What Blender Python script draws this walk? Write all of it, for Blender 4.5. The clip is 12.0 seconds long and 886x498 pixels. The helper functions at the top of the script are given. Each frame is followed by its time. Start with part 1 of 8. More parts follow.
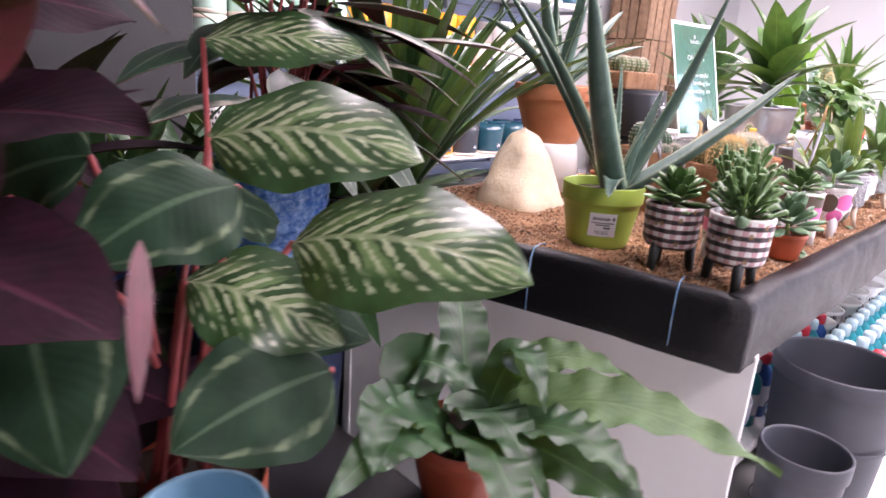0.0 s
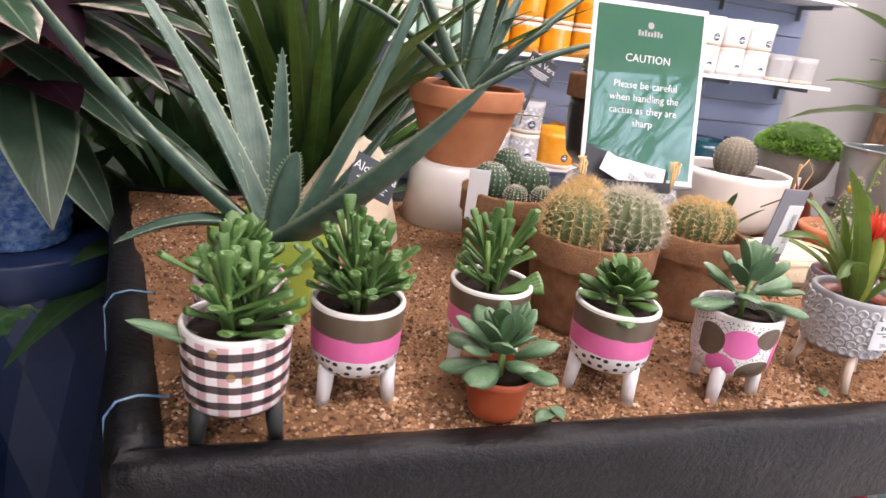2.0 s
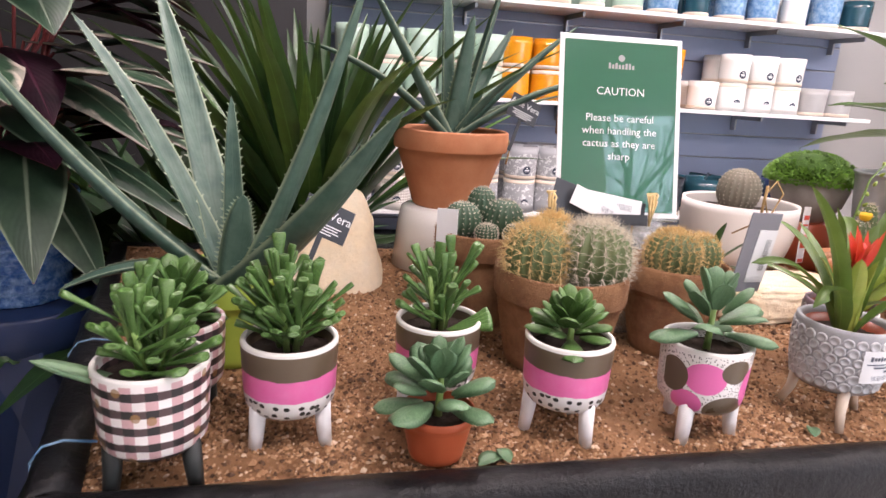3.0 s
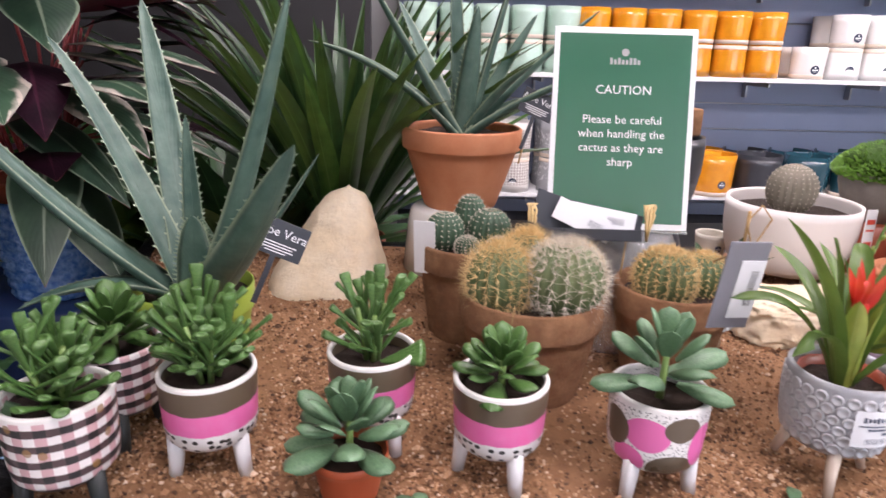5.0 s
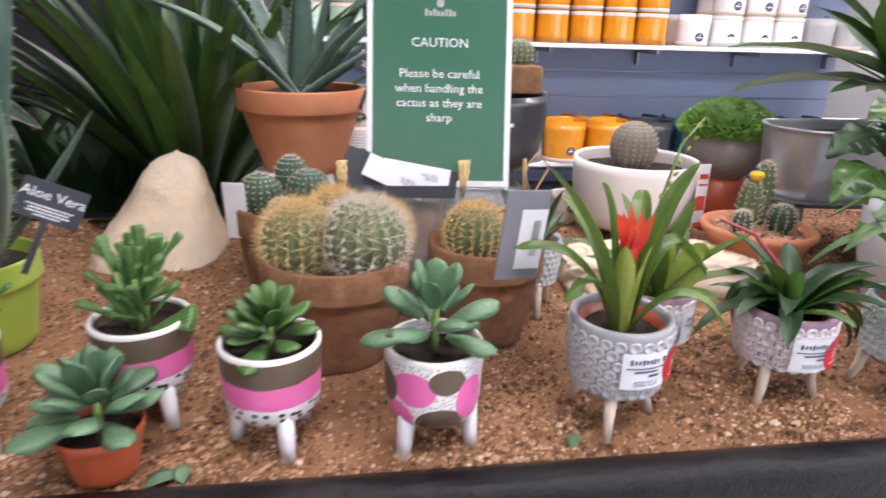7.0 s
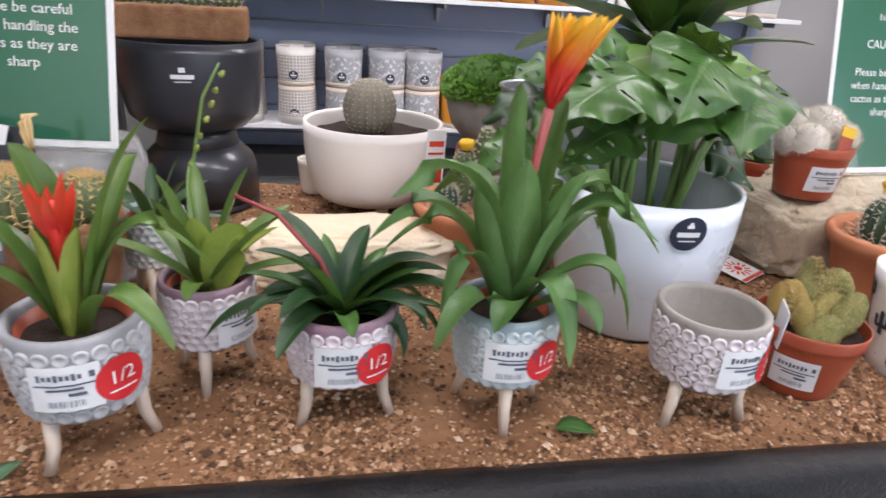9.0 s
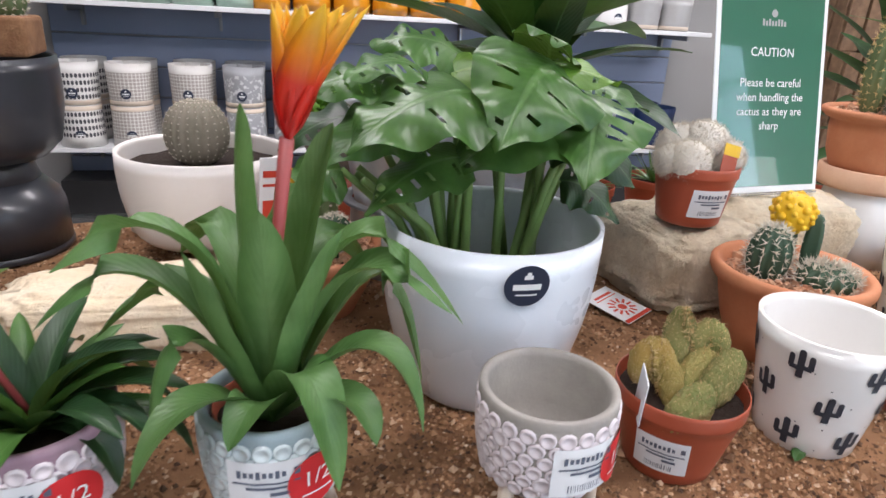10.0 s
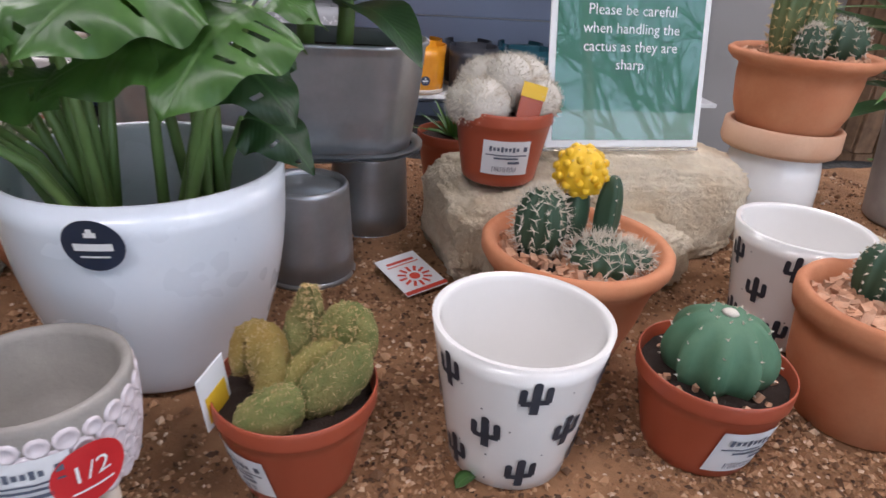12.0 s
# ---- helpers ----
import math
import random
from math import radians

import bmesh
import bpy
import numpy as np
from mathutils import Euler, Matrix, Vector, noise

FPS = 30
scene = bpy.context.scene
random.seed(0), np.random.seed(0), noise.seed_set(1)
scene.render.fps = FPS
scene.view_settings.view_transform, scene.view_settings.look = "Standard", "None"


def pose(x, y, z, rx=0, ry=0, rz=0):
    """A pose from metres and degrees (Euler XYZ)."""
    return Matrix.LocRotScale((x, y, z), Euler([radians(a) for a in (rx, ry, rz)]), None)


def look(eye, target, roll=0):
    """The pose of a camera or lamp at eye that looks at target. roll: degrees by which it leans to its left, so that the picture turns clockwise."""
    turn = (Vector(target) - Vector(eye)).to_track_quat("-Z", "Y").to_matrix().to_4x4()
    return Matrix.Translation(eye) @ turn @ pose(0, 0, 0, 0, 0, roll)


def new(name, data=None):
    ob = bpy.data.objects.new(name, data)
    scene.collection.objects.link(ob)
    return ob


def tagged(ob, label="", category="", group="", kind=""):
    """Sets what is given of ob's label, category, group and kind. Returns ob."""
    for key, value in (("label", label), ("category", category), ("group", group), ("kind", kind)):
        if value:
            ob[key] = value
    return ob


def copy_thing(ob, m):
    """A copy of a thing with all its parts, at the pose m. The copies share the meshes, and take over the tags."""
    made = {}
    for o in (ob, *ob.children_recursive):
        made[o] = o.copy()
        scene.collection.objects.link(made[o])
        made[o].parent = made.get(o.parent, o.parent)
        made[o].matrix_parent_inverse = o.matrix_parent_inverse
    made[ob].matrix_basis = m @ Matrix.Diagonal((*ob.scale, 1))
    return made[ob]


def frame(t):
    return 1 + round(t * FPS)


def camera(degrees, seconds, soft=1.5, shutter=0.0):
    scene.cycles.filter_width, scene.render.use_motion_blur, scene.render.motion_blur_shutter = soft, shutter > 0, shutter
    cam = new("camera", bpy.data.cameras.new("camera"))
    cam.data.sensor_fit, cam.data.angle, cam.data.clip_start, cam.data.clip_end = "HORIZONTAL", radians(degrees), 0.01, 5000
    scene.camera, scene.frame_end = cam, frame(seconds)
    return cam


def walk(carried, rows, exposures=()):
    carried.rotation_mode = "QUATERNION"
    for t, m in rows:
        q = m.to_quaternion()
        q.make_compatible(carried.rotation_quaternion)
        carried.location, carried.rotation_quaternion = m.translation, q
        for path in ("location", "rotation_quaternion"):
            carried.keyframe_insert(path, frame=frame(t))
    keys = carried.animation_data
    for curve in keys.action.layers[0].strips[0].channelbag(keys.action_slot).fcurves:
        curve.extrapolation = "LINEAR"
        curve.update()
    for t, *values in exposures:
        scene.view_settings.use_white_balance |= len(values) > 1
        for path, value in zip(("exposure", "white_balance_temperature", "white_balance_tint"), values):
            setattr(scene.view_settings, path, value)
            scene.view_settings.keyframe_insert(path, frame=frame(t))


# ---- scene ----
cam = camera(70.54, 12.0, soft=1.5, shutter=0.25)
PATH = [
    (0, (-1.611, -0.4, 1.246), (-0.258, 0.962, 0.685), 3.9),
    (0.5, (-1.289, -0.555, 1.297), (-0.087, 0.939, 0.726), 6.2),
    (1, (-0.971, -0.599, 1.321), (0.151, 0.967, 0.786), 5.2),
    (1.5, (-0.714, -0.563, 1.335), (0.224, 1.134, 0.847), 3.7),
    (2, (-0.461, -0.586, 1.322), (0.106, 1.215, 0.664), 7.1),
    (2.5, (-0.361, -0.639, 1.327), (-0.003, 1.261, 0.816), 4.6),
    (3, (-0.325, -0.608, 1.307), (0.082, 1.283, 0.8), 3.6),
    (3.2, (-0.314, -0.567, 1.311), (0.015, 1.34, 0.804), 1.7),
    (4.8, (-0.169, -0.555, 1.38), (-0.105, 1.353, 0.782), 1.7),
    (5, (-0.113, -0.569, 1.373), (-0.04, 1.332, 0.757), 1.6),
    (5.5, (-0.067, -0.602, 1.366), (-0.013, 1.294, 0.731), 1.8),
    (6, (-0.098, -0.642, 1.367), (-0.259, 1.257, 0.761), 1.4),
    (6.5, (-0.048, -0.637, 1.354), (-0.05, 1.262, 0.727), 2.1),
    (7, (0.07, -0.56, 1.345), (0.352, 1.298, 0.662), 1.8),
    (7.2, (0.112, -0.515, 1.346), (0.474, 1.353, 0.73), 2.4),
    (8.8, (0.559, -0.477, 1.331), (0.865, 1.355, 0.59), 4.5),
    (9, (0.609, -0.483, 1.327), (0.935, 1.33, 0.547), 3.7),
    (9.5, (0.703, -0.441, 1.316), (1.108, 1.367, 0.563), 3.1),
    (10, (0.794, -0.351, 1.314), (1.283, 1.449, 0.591), 3.4),
    (10.5, (0.863, -0.319, 1.31), (1.249, 1.487, 0.541), 2.1),
    (11, (1.027, -0.318, 1.315), (1.344, 1.505, 0.555), 4.3),
    (11.5, (1.136, -0.338, 1.309), (1.404, 1.474, 0.504), 5.2),
    (12, (1.205, -0.3, 1.291), (1.482, 1.476, 0.415), 3.9),
]
walk(cam, [(t, look(e, a, r)) for t, e, a, r in PATH],
     exposures=[(0, 1.2, 6250, 30), (0.5, 1.8, 6350, 28), (1.0, 1.45, 6600, 22), (1.5, 0.85, 7100, 20), (2.0, 0.52, 6650, 21), (3.0, 0.36, 6700, 22), (5.0, 0.22, 6350, 23), (7.0, 0.22, 6150, 20), (9.0, -0.1, 6150, 14), (10.5, -0.3, 6150, 12), (11.0, -0.47, 6150, 14), (11.5, -0.57, 6100, 16), (12.0, -0.66, 6050, 16)])

# ---- light: overcast daylight through the shop front, unseen ceiling panels ----
world = bpy.data.worlds.new("sky")
scene.world = world
world.use_nodes = True
wn = world.node_tree
bg = wn.nodes["Background"]
sky = wn.nodes.new("ShaderNodeTexSky")
sky.sky_type, sky.sun_disc, sky.sun_elevation, sky.sun_rotation = "NISHITA", False, radians(35), radians(160)
wn.links.new(sky.outputs[0], bg.inputs[0])
bg.inputs[1].default_value = 0.12
sun = new("sun", bpy.data.lights.new("sun", "SUN"))
sun.data.energy, sun.data.angle, sun.data.color = 1.0, radians(12), (1, 0.95, 0.88)
sun.matrix_world = look((2, -10, 8), (0, 0, 0))


def area_lamp(name, eye, target, sx, sy, power, col):
    la = bpy.data.lights.new(name, "AREA")
    la.shape, la.size, la.size_y, la.energy, la.color = "RECTANGLE", sx, sy, power, col
    ob = new(name, la)
    ob.matrix_world = look(eye, target)
    return ob


area_lamp("window_daylight", (3.65, -2.86, 1.42), (3.65, 0, 1.42), 4.6, 0.9, 27, (1.0, 0.93, 0.90))
# Extra lamp without a known source, added to brighten the table's white side panel.
area_lamp("ceiling_panel_light", (-1.4, -2.1, 3.12), (-1.4, -2.1, 0), 1.2, 0.5, 15, (1.0, 0.935, 0.90))
for lx in (0.4, 2.4, 4.4):
    for ly in (-0.9, 1.5):
        area_lamp("ceiling_panel_light", (lx, ly, 3.12), (lx, ly, 0), 1.2, 0.5, 30 if ly < 0 else 36, (1.0, 0.905, 0.88))

# ---- material helpers ----


def mth(nt, op, a, b=None, c=None):
    n = nt.nodes.new("ShaderNodeMath")
    n.operation = op
    for i, v in enumerate((a, b, c)):
        if v is None:
            continue
        if isinstance(v, (int, float)):
            n.inputs[i].default_value = v
        else:
            nt.links.new(v, n.inputs[i])
    return n.outputs[0]


def mixc(nt, fac, a, b, blend="MIX"):
    n = nt.nodes.new("ShaderNodeMix")
    n.data_type, n.blend_type = "RGBA", blend
    for i, v in ((0, fac), (6, a), (7, b)):
        if isinstance(v, (int, float)):
            n.inputs[i].default_value = v
        elif isinstance(v, tuple):
            n.inputs[i].default_value = (*v[:3], 1)
        else:
            nt.links.new(v, n.inputs[i])
    return n.outputs[2]


def noise_tex(nt, vec, scale, detail=4, rough=0.6):
    n = nt.nodes.new("ShaderNodeTexNoise")
    n.inputs["Scale"].default_value, n.inputs["Detail"].default_value, n.inputs["Roughness"].default_value = scale, detail, rough
    nt.links.new(vec, n.inputs["Vector"])
    return n.outputs["Fac"]


def ramp(nt, fac, stops, interp="LINEAR"):
    n = nt.nodes.new("ShaderNodeValToRGB")
    n.color_ramp.interpolation = interp
    el = n.color_ramp.elements
    while len(el) < len(stops):
        el.new(0.5)
    for e, (p, c) in zip(el, stops):
        e.position, e.color = p, (*c, 1)
    nt.links.new(fac, n.inputs[0])
    return n.outputs[0]


def base_mat(name):
    m = bpy.data.materials.new(name)
    m.use_nodes = True
    nt = m.node_tree
    b = nt.nodes["Principled BSDF"]
    tc = nt.nodes.new("ShaderNodeTexCoord")
    return m, nt, b, tc


def finish(nt, b, colour, vec, rough, var=0.12, scale=18, bump=0.15, bscale=160, bdist=0.002, rvar=0.1, island=False):
    """Adds two scales of variation, a rough map and fine relief."""
    n1, n2 = noise_tex(nt, vec, scale), noise_tex(nt, vec, bscale, 5, 0.7)
    k = mth(nt, "MULTIPLY_ADD", n1, 2 * var, 1 - var)
    k = mth(nt, "MULTIPLY", k, mth(nt, "MULTIPLY_ADD", n2, var, 1 - var / 2))
    oi = nt.nodes.new("ShaderNodeObjectInfo")
    rnd = oi.outputs["Random"]
    if island:
        rnd = nt.nodes.new("ShaderNodeNewGeometry").outputs["Random Per Island"]
    k = mth(nt, "MULTIPLY", k, mth(nt, "MULTIPLY_ADD", rnd, var, 1 - var / 2))
    hs = nt.nodes.new("ShaderNodeHueSaturation")
    nt.links.new(k, hs.inputs["Value"])
    if isinstance(colour, tuple):
        hs.inputs["Color"].default_value = (*colour, 1)
    else:
        nt.links.new(colour, hs.inputs["Color"])
    nt.links.new(hs.outputs[0], b.inputs["Base Color"])
    r = mth(nt, "MULTIPLY_ADD", n1, 2 * rvar, rough - rvar)
    nt.links.new(r, b.inputs["Roughness"])
    if bump:
        bp = nt.nodes.new("ShaderNodeBump")
        bp.inputs["Strength"].default_value, bp.inputs["Distance"].default_value = bump, bdist
        nt.links.new(n2, bp.inputs["Height"])
        nt.links.new(bp.outputs[0], b.inputs["Normal"])


def plain(name, col, rough=0.5, metal=0.0, coat=0.0, coords="Object", col2=None, **kw):
    m, nt, b, tc = base_mat(name)
    vec = tc.outputs[coords]
    c = col
    if col2:
        c = mixc(nt, ramp(nt, noise_tex(nt, vec, kw.pop("mscale", 9), 6), [(0.38, (0, 0, 0)), (0.66, (1, 1, 1))]), col, col2)
    finish(nt, b, c, vec, rough, **kw)
    b.inputs["Metallic"].default_value = metal
    b.inputs["Coat Weight"].default_value = coat
    return m


def leaf_mat(name, dark, light, rib, rough=0.38, stripes=0, edge=None, under=None, pattern=None, trans=0.12):
    """Leaf with midrib, side veins and a fleck pattern along its own u, v."""
    m, nt, b, tc = base_mat(name)
    sp = nt.nodes.new("ShaderNodeSeparateXYZ")
    nt.links.new(tc.outputs["UV"], sp.inputs[0])
    u, v = sp.outputs[0], sp.outputs[1]
    d = mth(nt, "ABSOLUTE", mth(nt, "SUBTRACT", v, 0.5))
    nz = noise_tex(nt, tc.outputs["Object"], 25, 4)
    col = mixc(nt, ramp(nt, nz, [(0.35, (0, 0, 0)), (0.7, (1, 1, 1))]), dark, light)
    vein = mth(nt, "SINE", mth(nt, "MULTIPLY", mth(nt, "SUBTRACT", u, mth(nt, "MULTIPLY", d, 0.55)), 95))
    if stripes:
        s = mth(nt, "SINE", mth(nt, "MULTIPLY", mth(nt, "SUBTRACT", u, mth(nt, "MULTIPLY", d, 0.7)), stripes))
        s = mth(nt, "ADD", s, mth(nt, "MULTIPLY", mth(nt, "SUBTRACT", nz, 0.5), 3.0))
        mask = ramp(nt, mth(nt, "MULTIPLY_ADD", s, 0.5, 0.5), [(0.52, (0, 0, 0)), (0.72, (1, 1, 1))])
        if pattern in ("feather", "medallion"):
            dw = mth(nt, "ADD", d, mth(nt, "MULTIPLY", mth(nt, "SUBTRACT", nz, 0.5), 0.16))
            ring = ramp(nt, dw, [(0.31, (0, 0, 0)), (0.35, (0.85, 0.85, 0.85)), (0.375, (0.85, 0.85, 0.85)), (0.40, (0, 0, 0))])
            if pattern == "feather":
                s2 = mth(nt, "SINE", mth(nt, "MULTIPLY", mth(nt, "SUBTRACT", u, mth(nt, "MULTIPLY", d, 0.75)), stripes * 2.6))
                s2 = mth(nt, "ADD", s2, mth(nt, "MULTIPLY", mth(nt, "SUBTRACT", noise_tex(nt, tc.outputs["Object"], 60, 4), 0.5), 5.0))
                fine = ramp(nt, mth(nt, "MULTIPLY_ADD", s2, 0.5, 0.5), [(0.62, (0, 0, 0)), (0.9, (1, 1, 1))])
                inner = ramp(nt, dw, [(0.0, (1, 1, 1)), (0.22, (1, 1, 1)), (0.31, (0, 0, 0))])
                col = mixc(nt, mth(nt, "MULTIPLY", mth(nt, "MULTIPLY", mask, inner), 0.9), col, (0.12, 0.20, 0.075))
                mask = mth(nt, "MULTIPLY", fine, inner)
                mask = mth(nt, "MAXIMUM", mask, mth(nt, "MULTIPLY", ring, fine))
            else:
                mask = mth(nt, "MULTIPLY", ring, mth(nt, "MULTIPLY_ADD", mask, 0.4, 0.15))
        if pattern == "edge":
            band = ramp(nt, mth(nt, "ADD", d, mth(nt, "MULTIPLY", mth(nt, "SUBTRACT", nz, 0.5), 0.5)), [(0.3, (0, 0, 0)), (0.42, (1, 1, 1))])
            mask = mth(nt, "MAXIMUM", mth(nt, "MULTIPLY", mask, band), mth(nt, "MULTIPLY", band, 0.6))
        col = mixc(nt, mask, col, edge)
    elif edge:
        col = mixc(nt, ramp(nt, d, [(0.44, (0, 0, 0)), (0.48, (1, 1, 1))]), col, edge)
    ribm = ramp(nt, d, [(0.012, (1, 1, 1)), (0.035, (0, 0, 0))])
    col = mixc(nt, mth(nt, "MULTIPLY", ribm, 0.75), col, rib)
    finish(nt, b, col, tc.outputs["Object"], rough, var=0.18, scale=14, bump=0, bscale=140)
    bp = nt.nodes.new("ShaderNodeBump")
    bp.inputs["Strength"].default_value, bp.inputs["Distance"].default_value = 0.22, 0.003
    nt.links.new(mth(nt, "ADD", mth(nt, "MULTIPLY", vein, 0.11), mth(nt, "MULTIPLY", ribm, -0.8)), bp.inputs["Height"])
    nt.links.new(bp.outputs[0], b.inputs["Normal"])
    out = nt.nodes["Material Output"]
    tr = nt.nodes.new("ShaderNodeBsdfTranslucent")
    nt.links.new(mixc(nt, 0.5, col, (0.25, 0.4, 0.05)), tr.inputs[0])
    mx = nt.nodes.new("ShaderNodeMixShader")
    mx.inputs[0].default_value = trans
    nt.links.new(b.outputs[0], mx.inputs[1])
    nt.links.new(tr.outputs[0], mx.inputs[2])
    nt.links.new(mx.outputs[0], out.inputs[0])
    return m


# ---- mesh helpers ----


def mesh_of(bm, name, smooth=True):
    me = bpy.data.meshes.new(name)
    bm.to_mesh(me)
    bm.free()
    for p in me.polygons:
        p.use_smooth = smooth
    return me


def part(name, bm, material, parent, label="", smooth=True, m=None):
    """Links a bmesh, or a mesh that is shared, as one object under a thing or part."""
    me = bm if isinstance(bm, bpy.types.Mesh) else mesh_of(bm, name, smooth)
    if not me.materials:
        me.materials.append(material)
    ob = new(name, me)
    ob.parent = parent
    if m is not None:
        ob.matrix_basis = m
    if label:
        ob["label"] = label
    return ob


def thing(name, m, label, category, group=""):
    ob = new(name)
    ob.empty_display_size = 0.05
    ob.matrix_basis = m
    return tagged(ob, label, category, group)


def solid(name, bm, material, label, category, m=None, group="", kind="", smooth=False):
    ob = part(name, bm, material, None, smooth=smooth, m=m)
    return tagged(ob, label, category, group, kind)


def box(bm, lo, hi, bevel=0.0, seg=2):
    r = bmesh.ops.create_cube(bm, size=1)
    c, s = (Vector(lo) + Vector(hi)) / 2, Vector(hi) - Vector(lo)
    for v in r["verts"]:
        v.co = Vector((v.co.x * s.x, v.co.y * s.y, v.co.z * s.z)) + c
    if bevel:
        es = list({e for v in r["verts"] for e in v.link_edges})
        bmesh.ops.bevel(bm, geom=es, offset=bevel, segments=seg, affect="EDGES", profile=0.5)
    return bm


def boxed(lo, hi, bevel=0.0, seg=2):
    return box(bmesh.new(), lo, hi, bevel, seg)


def lathe(prof, seg=40, squash=None, wob=0.0):
    """A turned shape from (radius, height) pairs; a zero radius closes it."""
    bm = bmesh.new()
    rings = []
    for r, z in prof:
        if r < 1e-6:
            rings.append([bm.verts.new((0, 0, z))])
            continue
        ring = []
        for i in range(seg):
            a = 2 * math.pi * i / seg
            k = 1 + wob * noise.noise(Vector((math.cos(a) * 2, math.sin(a) * 2, z * 30)))
            x, y = r * k * math.cos(a), r * k * math.sin(a)
            if squash:
                x, y = squash(x, y)
            ring.append(bm.verts.new((x, y, z)))
        rings.append(ring)
    for a, b in zip(rings, rings[1:]):
        for i in range(seg):
            j = (i + 1) % seg
            if len(a) == 1 and len(b) == 1:
                continue
            if len(a) == 1:
                bm.faces.new((a[0], b[j], b[i]))
            elif len(b) == 1:
                bm.faces.new((a[i], a[j], b[0]))
            else:
                bm.faces.new((a[i], a[j], b[j], b[i]))
    bmesh.ops.recalc_face_normals(bm, faces=bm.faces)
    return bm


def vessel(r0, r1, h, wall=0.005, foot=0.004, lip=0.0, lip_h=0.0, belly=0.0, depth=None, n=7):
    """Profile of a pot: base radius, rim radius, height, wall, rolled lip."""
    p = [(0, foot * 0.3), (r0 * 0.75, foot * 0.3), (r0 * 0.8, 0), (r0 - foot, 0), (r0, foot)]
    hl = h - lip_h
    for i in range(1, n + 1):
        t = i / n
        z = foot + (hl - foot) * t
        p.append((r0 + (r1 - lip - r0) * t + belly * math.sin(math.pi * t), z))
    if lip:
        p += [(r1 - lip * 0.1, hl + 0.002), (r1, hl + 0.005), (r1 + lip * 0.15, h - 0.004)]
    re = p[-1][0]
    p += [(re - wall * 0.15, h - wall * 0.25), (re - wall * 0.5, h), (re - wall * 0.9, h - wall * 0.3), (re - wall, h - wall)]
    dp = depth if depth else h * 0.85
    for i in range(1, 5):
        t = i / 4
        z = h - wall - (dp - wall) * t
        k = (z - foot) / (hl - foot)
        p.append((max(r0 + (r1 - lip - r0) * min(k, 1) + belly * math.sin(math.pi * max(0, min(k, 1))) - wall, 0.003), z))
    p.append((0, h - dp))
    return p


def bezier(p0, p1, p2, t):
    return p0 * (1 - t) ** 2 + p1 * 2 * t * (1 - t) + p2 * t * t


def tube(pts, radii, seg=6, cap=True, bm=None):
    bm = bm or bmesh.new()
    rings = []
    pts = [Vector(p) for p in pts]
    for i, p in enumerate(pts):
        d = (pts[min(i + 1, len(pts) - 1)] - pts[max(i - 1, 0)]).normalized()
        a = d.orthogonal().normalized() if i == 0 else (a - d * a.dot(d)).normalized()
        b = d.cross(a)
        r = radii[i] if isinstance(radii, (list, tuple)) else radii
        rings.append([bm.verts.new(p + (a * math.cos(2 * math.pi * k / seg) + b * math.sin(2 * math.pi * k / seg)) * r) for k in range(seg)])
    for A, B in zip(rings, rings[1:]):
        for k in range(seg):
            bm.faces.new((A[k], A[(k + 1) % seg], B[(k + 1) % seg], B[k]))
    if cap:
        bm.faces.new(rings[0][::-1]), bm.faces.new(rings[-1])
    return bm


SHAPES = {
    "oval": lambda t: max(0, math.sin(math.pi * min(1, t ** 0.8))) ** 0.75,
    "lance": lambda t: max(0, math.sin(math.pi * t ** 0.75)) ** 0.9,
    "strap": lambda t: min(1, 0.55 + 2.2 * t) * max(0, 1 - t ** 5) ** 0.8,
    "wedge": lambda t: max(0, 1 - t) ** 0.6 * (0.85 + 0.3 * t),
    "spoon": lambda t: 0.34 + 0.66 * math.sin(math.pi / 2 * t / 0.64) if t < 0.64 else math.sqrt(max(0, 1 - ((t - 0.64) / 0.36) ** 2)),
    "heart": lambda t: max(0, math.sin(math.pi * min(1, (t * 0.93 + 0.07) ** 0.55))) ** 0.8,
}


